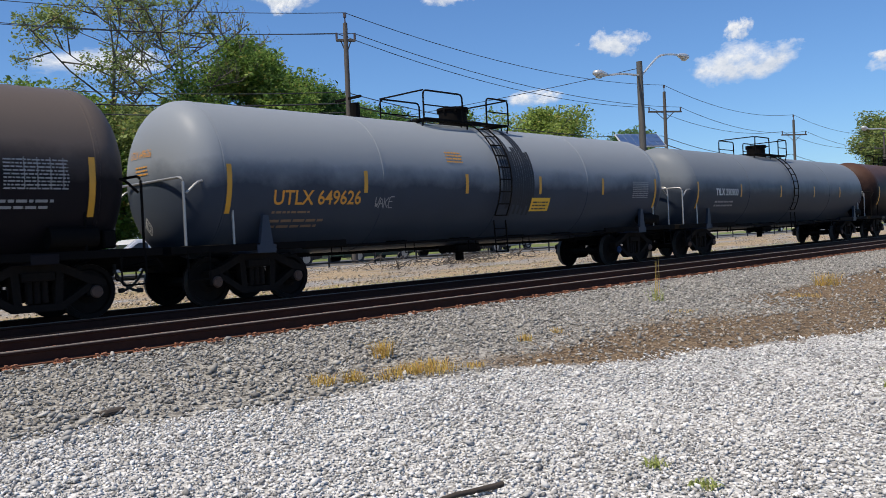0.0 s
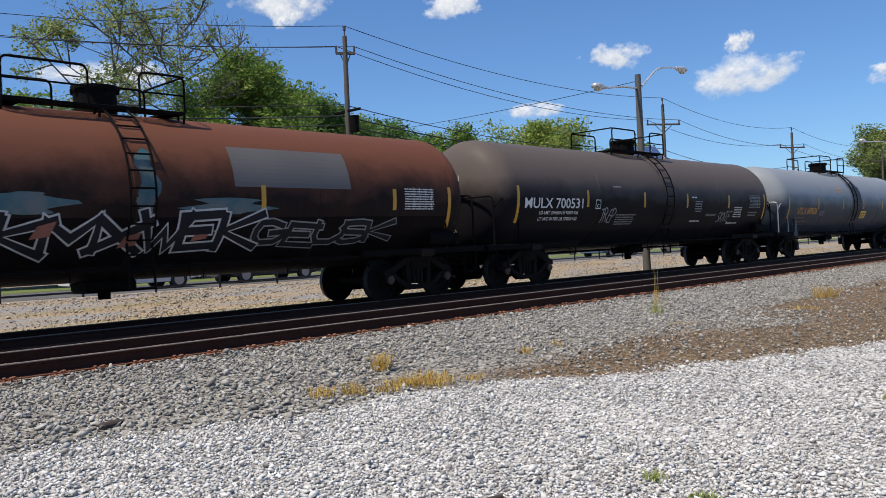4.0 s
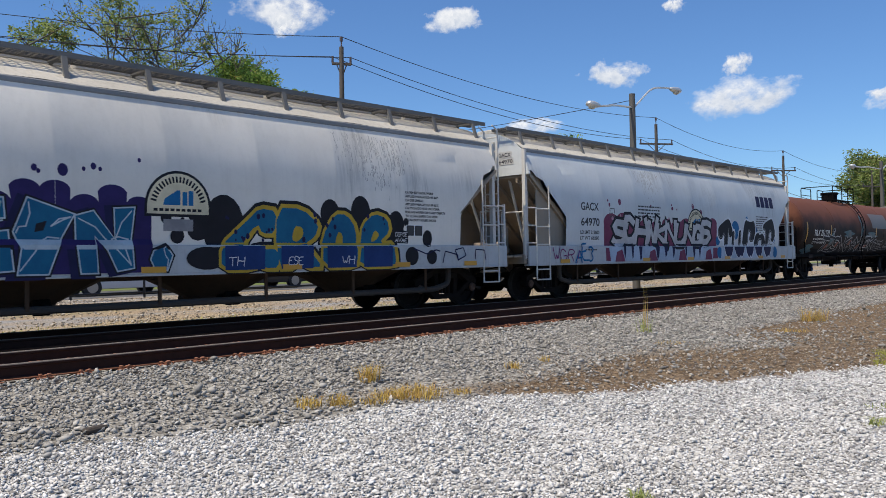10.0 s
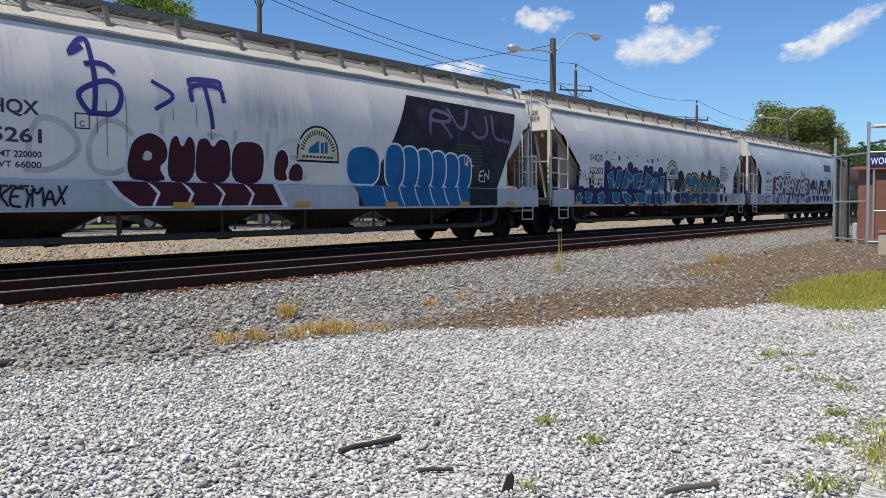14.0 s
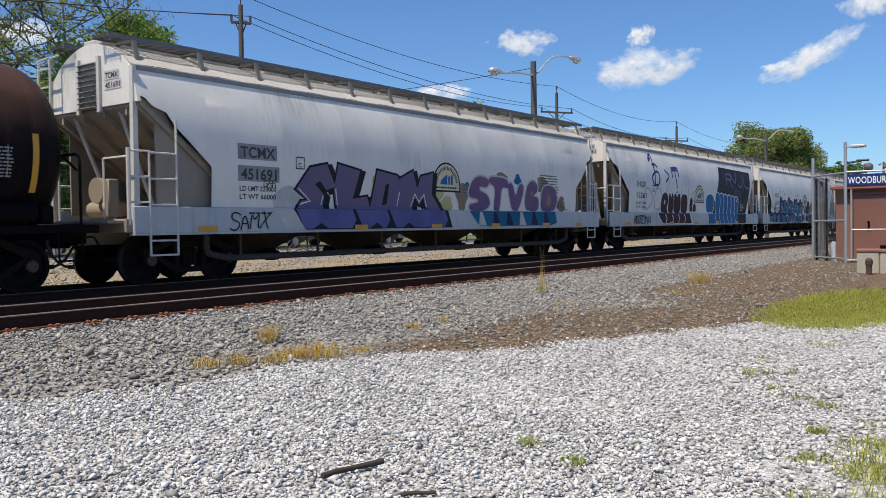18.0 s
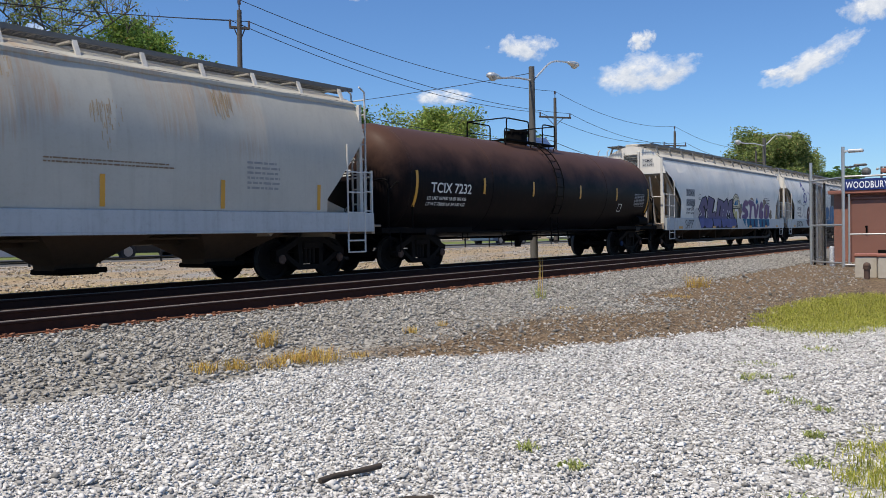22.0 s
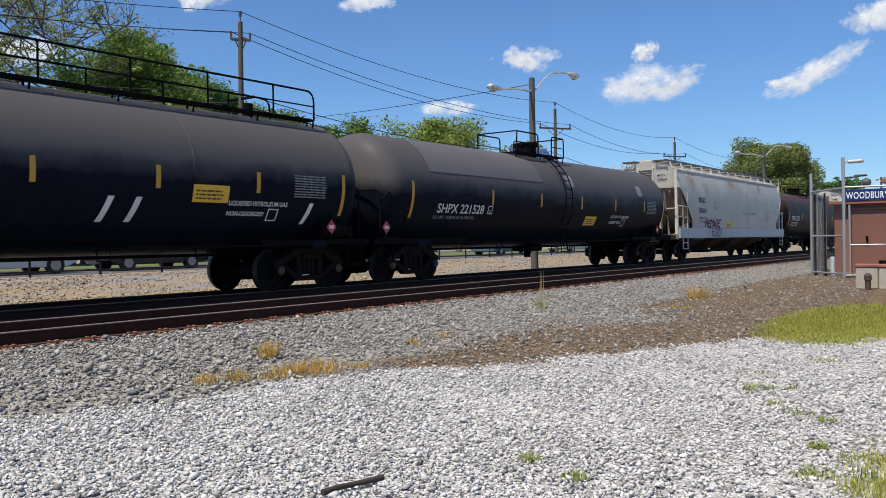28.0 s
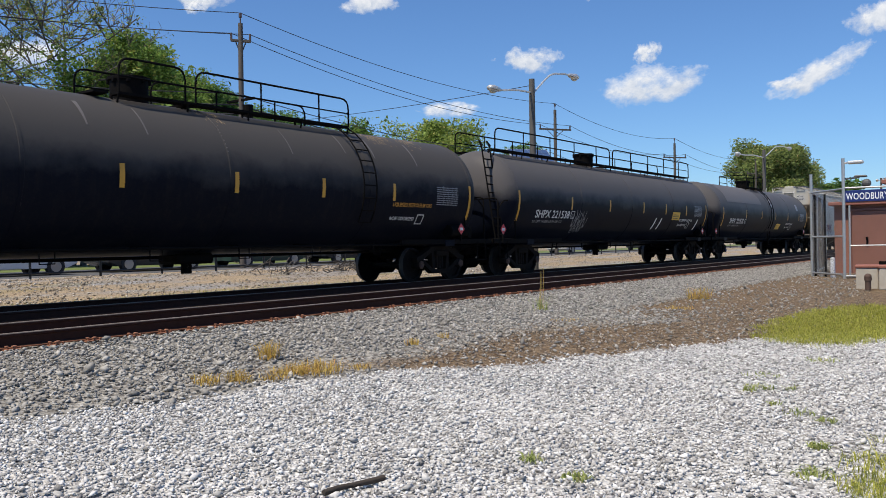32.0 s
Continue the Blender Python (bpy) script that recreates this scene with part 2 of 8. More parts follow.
def pipe(bm, pts, r, seg=6, turn=0.0, steps=4):
    """A bent tube through pts; turn rounds its corners."""
    pts = [Vector(p) for p in pts]
    if turn:
        out = [pts[0]]
        for p, q, s in zip(pts, pts[1:], pts[2:]):
            a = q + (p - q).normalized() * min(turn, (p - q).length / 2)
            b = q + (s - q).normalized() * min(turn, (s - q).length / 2)
            for i in range(steps + 1):
                u = i / steps
                out.append(a * (1 - u) ** 2 + q * 2 * u * (1 - u) + b * u * u)
        pts = out + [pts[-1]]
    rings = []
    for i, p in enumerate(pts):
        d = (pts[min(i + 1, len(pts) - 1)] - pts[max(i - 1, 0)]).normalized()
        side = d.cross(Vector((0.13, 0.21, 1)) if abs(d.z) < 0.9 else Vector((0, 1, 0.1))).normalized()
        up = side.cross(d)
        rings.append([bm.verts.new(p + r * (math.cos(2 * math.pi * k / seg) * side + math.sin(2 * math.pi * k / seg) * up)) for k in range(seg)])
    for u, v in zip(rings, rings[1:]):
        for k in range(seg):
            bm.faces.new((u[k], u[(k + 1) % seg], v[(k + 1) % seg], v[k]))
    bm.faces.new(rings[0])
    bm.faces.new(rings[-1][::-1])
    return bm


def slab(bm, outline, axis, lo, hi):
    """A polygon, given in the two other axes, made thick along one axis."""
    def at(p, h):
        return {"x": (h, *p), "y": (p[0], h, p[1]), "z": (*p, h)}[axis]
    a = [bm.verts.new(at(p, lo)) for p in outline]
    b = [bm.verts.new(at(p, hi)) for p in outline]
    n = len(outline)
    bm.faces.new(a)
    bm.faces.new(b[::-1])
    for i in range(n):
        bm.faces.new((a[i], b[i], b[(i + 1) % n], a[(i + 1) % n]))
    bmesh.ops.recalc_face_normals(bm, faces=bm.faces)
    return bm


def lathe(bm, rows, axis_z, seg=48):
    """Rows of (x, radius) turned round the line y = 0, z = axis_z."""
    rings = []
    for x, r in rows:
        if r < 1e-4:
            rings.append([bm.verts.new((x, 0, axis_z))])
        else:
            rings.append([bm.verts.new((x, r * math.cos(2 * math.pi * k / seg), axis_z + r * math.sin(2 * math.pi * k / seg))) for k in range(seg)])
    for u, v in zip(rings, rings[1:]):
        for k in range(seg):
            q = (k + 1) % seg
            f = [u[0] if len(u) == 1 else u[k], v[0] if len(v) == 1 else v[k]]
            if len(v) > 1:
                f.append(v[q])
            if len(u) > 1:
                f.append(u[q])
            bm.faces.new(f)
    bmesh.ops.recalc_face_normals(bm, faces=bm.faces)
    return bm


def lettering(text, width=None, height=0.3, fat=0.0, shear=0.0, space=1.0):
    """The flat mesh of a text, from x = 0, its capitals height tall, squeezed to a width if one is given."""
    c = bpy.data.curves.new("text", "FONT")
    c.body, c.offset, c.shear, c.space_character, c.resolution_u = text, fat, shear, space, 3
    ob = bpy.data.objects.new("text", c)
    me = bpy.data.meshes.new_from_object(ob)
    bpy.data.objects.remove(ob)
    bpy.data.curves.remove(c)
    bm = bmesh.new()
    bm.from_mesh(me)
    bpy.data.meshes.remove(me)
    xs = [v.co.x for v in bm.verts]
    lo, hi = min(xs), max(xs)
    k = height / 0.73
    kx = width / (hi - lo) if width else k
    for v in bm.verts:
        v.co = ((v.co.x - lo) * kx, v.co.y * k, 0)
    return bm


def laid(bm, x, z, skin, off=0.004, step=0.09):
    """Lay a flat mesh, whose x and y are along and up, on a car's side."""
    ys = [v.co.y for v in bm.verts]
    h = min(ys) + step
    while h < max(ys):
        bmesh.ops.bisect_plane(bm, geom=bm.verts[:] + bm.edges[:] + bm.faces[:], plane_co=(0, h, 0), plane_no=(0, 1, 0))
        h += step
    for v in bm.verts:
        v.co = skin(x + v.co.x, z + v.co.y, off + v.co.z)
    bm.normal_update()
    if bm.faces and sum(f.normal.y * f.calc_area() for f in bm.faces) > 0:
        bmesh.ops.reverse_faces(bm, faces=bm.faces[:])
    return bm


def quad2(bm, x0, y0, x1, y1, lean=0.0):
    vs = [bm.verts.new(p) for p in ((x0, y0, 0), (x1, y0, 0), (x1 + lean, y1, 0), (x0 + lean, y1, 0))]
    bm.faces.new(vs)
    return bm


def poly2(bm, pts):
    bm.faces.new([bm.verts.new((p[0], p[1], 0)) for p in pts])
    return bm


def disc2(bm, x, y, r, n=14, squash=1.0, lift=0.0):
    bm.faces.new([bm.verts.new((x + r * math.cos(2 * math.pi * i / n), y + r * squash * math.sin(2 * math.pi * i / n), lift)) for i in range(n)])
    return bm


def lines2(rng, w, h, rows, fill=0.85):
    """Rows of small bars, for writing too small to read."""
    bm = bmesh.new()
    step = h / rows
    for i in range(rows):
        x, y = 0, h - (i + 1) * step
        end = w * (fill + (1 - fill) * rng.random())
        while x < end:
            k = min(end - x, step * (0.5 + 1.7 * rng.random()))
            quad2(bm, x, y, x + k, y + step * 0.45)
            x += k + step * 0.3
    return bm


# a stroke alphabet on a grid 6 wide and 9 high, for sprayed letters
STROKES = {
    "A": "00 39 60|13 53", "B": "00 09 39 57 35 05|35 63 40 00", "C": "57 39 19 06 03 10 40 62", "D": "00 09 39 66 63 30 00", "E": "60 00 09 69|05 45",
    "G": "57 39 19 06 03 10 40 63 64 34", "H": "00 09|60 69|05 65", "I": "30 39", "J": "02 10 30 52 59", "K": "00 09|69 05 60", "L": "09 00 60", "M": "00 09 34 69 60",
    "N": "00 09 60 69", "O": "39 17 03 10 40 63 67 49 29", "P": "00 09 49 67 55 04", "R": "00 09 49 67 55 05|35 60", "S": "68 49 19 07 15 54 62 40 10 01",
    "T": "09 69|39 30", "U": "09 03 10 40 63 69", "V": "09 30 69", "W": "09 20 35 40 69", "X": "00 69|09 60", "Y": "09 35 69|35 30", "Z": "09 69 00 60",
    "3": "08 29 67 35 62 30 01", "7": "09 69 20", ">": "08 64 00", "!": "39 33|31 30", ".": "20 40", "b": "28 07 29 39 38 20 10 02 13 44 63 50 20|26 46 55", "m": "08 09 69 68|38 30|05 08 68 65"}


def ribbon(bm, pts, w, lift):
    """A flat stroke of one width through pts, its ends squared off."""
    pts = [Vector((p[0], p[1])) for p in pts]
    d0, d1 = (pts[1] - pts[0]).normalized(), (pts[-1] - pts[-2]).normalized()
    pts[0] = pts[0] - d0 * w * 0.4
    pts[-1] = pts[-1] + d1 * w * 0.4
    prev = None
    for i, p in enumerate(pts):
        a = (p - pts[i - 1]).normalized() if i else d0
        b = (pts[i + 1] - p).normalized() if i + 1 < len(pts) else d1
        t = a + b
        t = t.normalized() if t.length > 0.2 else a
        k = min(1.5, 1 / max(0.5, t.dot(a)))
        n = Vector((-t.y, t.x)) * w * 0.5 * k
        z = lift + 0.00003 * i
        pair = (bm.verts.new((p.x + n.x, p.y + n.y, z)), bm.verts.new((p.x - n.x, p.y - n.y, z)))
        if prev:
            bm.faces.new((prev[0], prev[1], pair[1], pair[0]))
        prev = pair


def strokes(text, width, height, w, seed, round_off=1, shear=0.0, narrow=0.74, drop=(0, 0), wild=1.0, caps=False):
    """Hand-sprayed letters, each tilted and sized a little differently."""
    rng = random.Random(seed)
    bm = bmesh.new()
    step = width / len(text)
    lift = 0.0
    for i, ch in enumerate(text):
        h = height * (1 + wild * rng.uniform(-0.10, 0.10))
        lw = step * narrow * (1 + wild * rng.uniform(-0.08, 0.12))
        tilt, dy = wild * rng.uniform(-0.14, 0.14), wild * height * rng.uniform(-0.06, 0.06)
        for line in STROKES.get(ch, "00 69").split("|"):
            pts = [Vector((int(q[0]) / 6, int(q[1]) / 9)) for q in line.split()]
            for _ in range(round_off):
                cut = [pts[0]]
                for a, b in zip(pts, pts[1:]):
                    cut += [a.lerp(b, 0.25), a.lerp(b, 0.75)]
                pts = cut + [pts[-1]]
            out = []
            for p in pts:
                x, y = p.x * lw, p.y * h
                x, y = i * step + (step - lw) / 2 + x + (shear + tilt) * y, y + dy - tilt * x * 0.5
                q = noise.noise_vector((x * 1.3 / height, y * 1.3 / height, seed)) * 0.06 * height * wild
                out.append((x + q.x + drop[0], y + q.y + drop[1]))
            ribbon(bm, out, w, lift)
            if caps:
                for k, q in enumerate((out[0], out[-1])):
                    disc2(bm, q[0], q[1], w * 0.56, 16, 1.0, lift + 0.00008 + 0.00002 * k)
            lift += 0.00012
    return bm


# ---- the lie of the land: rail heads at z = 0, track along x ----
NEAR_RAIL, GAUGE, FAR_RAIL = 10.11, 1.505, 13.787
TRAIN_Y = FAR_RAIL + GAUGE / 2


def smooth(a, b, x):
    u = min(1, max(0, (x - a) / (b - a)))
    return u * u * (3 - 2 * u)


def ground_z(x, y):
    """Height of the bare ground."""
    lot = -0.45 + 0.13 * smooth(3.0, 6.2, y) + 0.10 * smooth(6.0, 9.4, y)
    lot += (-0.21 - lot) * smooth(13, 24, x)
    bed = -0.205
    bank = -0.22 + 0.32 * smooth(18.5, 24.5, y)
    z = lot + (bed - lot) * smooth(9.4, 9.9, y)
    return z + (bank - z) * smooth(16.4, 17.4, y)


def gravel_edge(x):
    """Where the pale gravel of the yard meets the ballast."""
    pts = ((-40, 9.2), (-5, 7.6), (3.2, 6.5), (4.4, 5.95), (5.5, 5.9), (6.7, 5.5), (7.8, 4.9), (9.1, 4.4), (10.9, 3.9), (11.8, 3.6), (14, 2.4), (20, 1.4), (60, 1.0))
    for (a, b), (c, d) in zip(pts, pts[1:]):
        if x <= c:
            return b + (d - b) * (x - a) / (c - a)
    return 1.0


def build_ground():
    xs = [-900, -300, -120, -60, -30, -15, -8]
    xs += [-4 + 0.5 * i for i in range(89)] + [44, 52, 62, 75, 95, 130, 180, 260, 420, 800, 2000]
    ys = [-900, -200, -60, -25, -12, -6, -3] + [-1.5 + 0.33 * i for i in range(60)] + [19, 20, 21, 22, 23, 24, 25, 27, 30, 36, 45, 60, 90, 140, 240, 500, 1500]
    bm = bmesh.new()
    grid = [[bm.verts.new((x, y, ground_z(x, y) + (0.012 * noise.noise((x * 0.9, y * 0.9, 3)) if abs(x) < 60 else 0))) for y in ys] for x in xs]
    pale = bm.loops.layers.float_color.new("zone")
    for i in range(len(xs) - 1):
        for j in range(len(ys) - 1):
            f = bm.faces.new((grid[i][j], grid[i + 1][j], grid[i + 1][j + 1], grid[i][j + 1]))
            f.smooth = True
            for lp in f.loops:
                x, y = lp.vert.co.xy
                e = gravel_edge(x) - y + 0.25 * noise.noise((x * 0.8, y * 0.8, 0))
                dirt = smooth(5.6, 8.0, x) * (1 - smooth(0.6, 1.3, (y - gravel_edge(x)) / (1.0 + 1.5 * smooth(7, 11, x)))) if x < 14 else 1 - smooth(6.0, 7.4, y)
                lp[pale] = (smooth(-0.12, 0.2, e), dirt if y < 9.3 else 0, smooth(16.0, 17.0, y), 1)
    k = Nodes("ground of gravel, ballast and dirt")
    v = k.coords()
    zone = k.n("Attribute")
    zone.attribute_name = "zone"
    sep = k.n("SeparateColor")
    k.link(zone.outputs["Color"], sep.inputs[0])
    cell = k.n("TexVoronoi", Scale=26.0)
    k.link(v, cell.inputs["Vector"])
    tint = k.n("SeparateColor")
    k.link(cell.outputs["Color"], tint.inputs[0])
    big = k.noise(v, 0.7, 6)
    white = k.ramp(tint.outputs[0], [(0.0, (0.26, 0.25, 0.24)), (0.5, (0.47, 0.46, 0.445)), (1.0, (0.68, 0.67, 0.65))])
    ballast = k.ramp(tint.outputs[0], [(0.0, (0.11, 0.10, 0.09)), (0.5, (0.25, 0.236, 0.21)), (1.0, (0.42, 0.40, 0.36))])
    dirt = k.mix(tint.outputs[1], (0.075, 0.050, 0.031), (0.235, 0.170, 0.108))
    straw = k.mix(tint.outputs[1], (0.22, 0.165, 0.105), (0.42, 0.33, 0.225))
    stone = k.mix(tint.outputs[2], (0.16, 0.16, 0.165), (0.36, 0.35, 0.345))
    bank = k.mix(k.ramp(k.noise(k.coords(scale=(0.3, 1, 1)), 0.5, 7), [(0.46, (0, 0, 0)), (0.6, (1, 1, 1))]), straw, stone)
    grassy = k.ramp(k.noise(k.coords(scale=(0.25, 1, 1)), 0.9, 6), [(0.55, (0, 0, 0)), (0.68, (1, 1, 1))])
    bank = k.mix(k.math("MULTIPLY", grassy, 0.5), bank, (0.16, 0.15, 0.04))
    wob = k.math("ADD", sep.outputs[1], k.math("MULTIPLY", k.math("SUBTRACT", big, 0.5), 0.9))
    col = k.mix(k.ramp(wob, [(0.35, (0, 0, 0)), (0.75, (1, 1, 1))]), ballast, dirt)
    wp = k.math("ADD", sep.outputs[0], k.math("MULTIPLY", k.math("SUBTRACT", k.noise(v, 3.0, 6), 0.5), 0.7))
    col = k.mix(k.ramp(wp, [(0.35, (0, 0, 0)), (0.65, (1, 1, 1))]), col, white)
    col = k.mix(sep.outputs[2], col, bank)
    k.bump(cell.outputs["Distance"], 0.9, 0.03)
    g = place("ground", (lambda me: (bm.to_mesh(me), bm.free(), me)[2])(bpy.data.meshes.new("ground")), k.done(col, 0.95, spec=0.15))
    tagged(g, "gravel yard, grey ballast, brown dirt and dry bank beside the railway", "ground", kind="structure")


def stones(name, label, n, spot, size, stops, seed):
    """Loose stones as one sheet of small faceted pieces."""
    rng = np.random.default_rng(seed)
    base = np.array([(1, 0, 0), (-1, 0, 0), (0, 1, 0), (0, -1, 0), (0, 0, 1), (0, 0, -0.6), (0.62, 0.62, 0.5), (-0.62, -0.6, 0.55)], float)
    tri = np.array([(0, 6, 4), (0, 3, 4), (6, 2, 4), (0, 2, 6), (2, 1, 4), (1, 7, 4), (7, 3, 4), (1, 3, 7), (0, 5, 2), (2, 5, 1), (1, 5, 3), (3, 5, 0)])
    flip = []
    for a, b, c in tri:
        nrm = np.cross(base[b] - base[a], base[c] - base[a])
        flip.append((a, b, c) if nrm @ (base[a] + base[b] + base[c]) > 0 else (a, c, b))
    tri = np.array(flip)
    xy = spot(rng, n)
    n = len(xy)
    s = size * np.exp(rng.normal(0, 0.3, n))
    v = base[None] * (1 + rng.normal(0, 0.16, (n, 8, 3)))
    v *= np.stack([rng.uniform(0.8, 1.5, n), rng.uniform(0.7, 1.1, n), rng.uniform(0.5, 0.85, n)], 1)[:, None, :]
    a = rng.uniform(0, 2 * np.pi, n)
    t = rng.normal(0, 0.45, n)
    ca, sa, ct, st = np.cos(a), np.sin(a), np.cos(t), np.sin(t)
    x, y, z = v[..., 0], v[..., 1], v[..., 2]
    x, z = x * ct[:, None] + z * st[:, None], -x * st[:, None] + z * ct[:, None]
    x, y = x * ca[:, None] - y * sa[:, None], x * sa[:, None] + y * ca[:, None]
    v = np.stack([x, y, z], -1) * (s / 2)[:, None, None]
    h = np.array([ground_z(p[0], p[1]) for p in xy])
    v += np.stack([xy[:, 0], xy[:, 1], h + s * 0.08 + rng.uniform(0, 0.35, n) * s], -1)[:, None, :]
    f = (tri[None] + (np.arange(n) * 8)[:, None, None]).reshape(-1, 3)
    me = bpy.data.meshes.new(name)
    me.vertices.add(n * 8)
    me.vertices.foreach_set("co", v.ravel())
    me.loops.add(f.size)
    me.loops.foreach_set("vertex_index", f.ravel())
    me.polygons.add(len(f))
    me.polygons.foreach_set("loop_start", np.arange(0, f.size, 3))
    me.update(calc_edges=True)
    ob = place(name, me, speckled(label, stops, 1, island=True))
    return tagged(ob, label, "gravel", kind="stuff")


def scatter(x0, x1, y0, y1, keep):
    """Random spots in a field, thinned by keep(x, y) and with distance."""
    def spot(rng, n):
        p = np.stack([rng.uniform(x0, x1, n), rng.uniform(y0, y1, n)], 1)
        k = np.array([keep(*q) for q in p])
        return p[rng.uniform(0, 1, n) < k]
    return spot


def in_view(x, y):
    """Only the wedge of land before the photographer's stand."""
    return 1 if y > 0.8 and 0.14 * y - 0.3 < x + 0.0 and x < 5.2 * y + 3 else 0


build_ground()
stones("bank_rubble", "dry straw, clods and rubble on the bank", 26000,
       scatter(3, 62, 16.6, 25.6, lambda x, y: (0.6 + noise.noise((x * 0.35, y * 0.9, 8))) * min(1, 24 / (x + 4))),
       0.055, [(0.0, (0.12, 0.10, 0.08)), (0.35, (0.28, 0.22, 0.15)), (0.7, (0.42, 0.34, 0.245)), (1.0, (0.55, 0.52, 0.48))], 6)
stones("yard_gravel", "loose pale grey crushed stone covering the yard", 105000,
       scatter(0.5, 13, 0.9, 6.8, lambda x, y: in_view(x, y) * smooth(0.5, 2.0, x + 0.6 * noise.noise((x * 3, y * 3, 1))) * smooth(-0.25, 0.2, gravel_edge(x) - y + 0.2 * noise.noise((x, y, 4))) * min(1, 5.5 / (x + 1))),
       0.0245, [(0.0, (0.15, 0.144, 0.136)), (0.3, (0.44, 0.428, 0.41)), (0.7, (0.66, 0.645, 0.622)), (1.0, (0.86, 0.845, 0.82))], 3)
stones("track_ballast", "loose grey crushed stone ballast along the track", 92000,
       scatter(1.0, 46, 3.5, 9.97, lambda x, y: in_view(x, y) * smooth(-0.1, 0.3, y - gravel_edge(x)) * min(1, 11 / (x + 2)) * (0.16 + 0.84 * smooth(0.8, 1.6, (y - gravel_edge(x)) / (1.0 + 1.2 * smooth(7, 11, x)) + 0.5 * noise.noise((x * 0.6, y, 9))) if 5.8 < x < 15 else (0.22 if x >= 15 and y < 6.4 else 1))),
       0.040, [(0.0, (0.095, 0.088, 0.077)), (0.4, (0.25, 0.235, 0.210)), (0.8, (0.38, 0.36, 0.325)), (1.0, (0.50, 0.475, 0.43))], 4)


stones("dirt_grit", "small brown stones and crumbs on the bare dirt", 30000,
       scatter(5.5, 30, 2.4, 7.6, lambda x, y: in_view(x, y) * smooth(0.0, 0.4, y - gravel_edge(x)) * min(1, 12 / (x + 2)) * (1 - smooth(0.9, 1.5, (y - gravel_edge(x)) / (1.0 + 1.5 * smooth(7, 11, x))))),
       0.026, [(0.0, (0.06, 0.040, 0.025)), (0.5, (0.19, 0.135, 0.085)), (0.85, (0.36, 0.275, 0.18)), (1.0, (0.52, 0.44, 0.34))], 11)


# ---- track ----
def rail_mesh(length):
    half = [(0.0, 0.0), (0.032, 0.0), (0.037, -0.012), (0.036, -0.036), (0.012, -0.048), (0.009, -0.14), (0.03, -0.155), (0.076, -0.167), (0.076, -0.178)]
    ring = [(y, z) for y, z in half[1:]] + [(-y, z) for y, z in half[:0:-1]]
    bm = bmesh.new()
    slab(bm, ring, "x", -60.0, length)
    me = bpy.data.meshes.new("rail")
    bm.to_mesh(me)
    bm.free()
    return me


def build_track():
    k = Nodes("rail steel, rusty web and worn head")
    v = k.coords()
    up = k.n("SeparateXYZ")
    k.link(v, up.inputs[0])
    rust = k.mix(k.noise(v, 9, 7), (0.022, 0.010, 0.008), (0.06, 0.024, 0.016))
    head = k.mix(k.noise(k.coords(scale=(0.2, 6, 6)), 6, 5), (0.13, 0.105, 0.09), (0.24, 0.205, 0.18))
    col = k.mix(k.ramp(k.math("ADD", up.outputs[2], 0.5), [(0.486, (0, 0, 0)), (0.494, (1, 1, 1))]), rust, head)
    foot = k.mix(k.noise(v, 7, 6), (0.11, 0.043, 0.025), (0.21, 0.088, 0.048))
    col = k.mix(k.ramp(k.math("ADD", up.outputs[2], 0.5), [(0.340, (1, 1, 1)), (0.350, (0, 0, 0))]), col, foot)
    k.bump(k.noise(v, 40, 5), 0.2, 0.003)
    steel = k.done(col, 0.75, 0.0, 0.15)
    M["tie"] = plain("creosoted oak", (0.045, 0.034, 0.026), 0.85, var=0.45, scale=7, bump=0.5)
    M["spike"] = plain("rusty spike and plate", (0.25, 0.105, 0.058), 0.85, var=0.4, scale=30)
    rail = rail_mesh(260.0)
    tie = bmesh.new()
    box(tie, (0, 0, -0.285), (0.22, 2.6, 0.17), 0.012)
    tie_me = bpy.data.meshes.new("tie")
    tie.to_mesh(tie_me)
    tie.free()
    pl = bmesh.new()
    box(pl, (0, 0, -0.189), (0.19, 0.30, 0.02), 0.004)
    for dx, dy in ((-0.05, -0.10), (0.05, 0.10), (0.05, -0.10), (0.0, -0.155)):
        box(pl, (dx, dy, -0.165), (0.022, 0.022, 0.035))
        box(pl, (dx, dy + (0.012 if dy < 0 else -0.012), -0.148), (0.034, 0.05, 0.016), 0.005)
    anchor = rod(pl, (0.13, -0.09, -0.172), (0.13, 0.09, -0.172), 0.014, 6)
    plate_me = bpy.data.meshes.new("tie_plate")
    pl.to_mesh(plate_me)
    pl.free()
    rng = random.Random(5)
    for name, y0, ties in (("near_track", NEAR_RAIL, 110), ("far_track", FAR_RAIL, 40)):
        tr = tagged(empty(name, "two rusty rails spiked to dark wooden ties in ballast", "railway track"), kind="structure")
        for y in (y0, y0 + GAUGE):
            r = place("rail", rail, steel, tr, pose(0, y, 0))
        x = 1.2
        for i in range(ties):
            t = place("tie", tie_me, "tie", tr, pose(x, y0 + GAUGE / 2, 0, 0, 0, rng.uniform(-0.6, 0.6)))
            if name == "near_track":
                for y in (y0, y0 + GAUGE):
                    place("tie_plate", plate_me, "spike", t, pose(0, y - y0 - GAUGE / 2, 0))
            x += rng.uniform(0.46, 0.60)


build_track()


# ---- the train: parts that all cars share ----
WHEEL_R, AXLE = 0.445, 0.889


def mesh_of(name, bm, material, smooth=0.0):
    me = bpy.data.meshes.new(name)
    bm.to_mesh(me)
    bm.free()
    me.materials.append(M[material])
    if smooth:
        me.shade_smooth()
        me.set_sharp_from_angle(angle=radians(smooth))
    return me


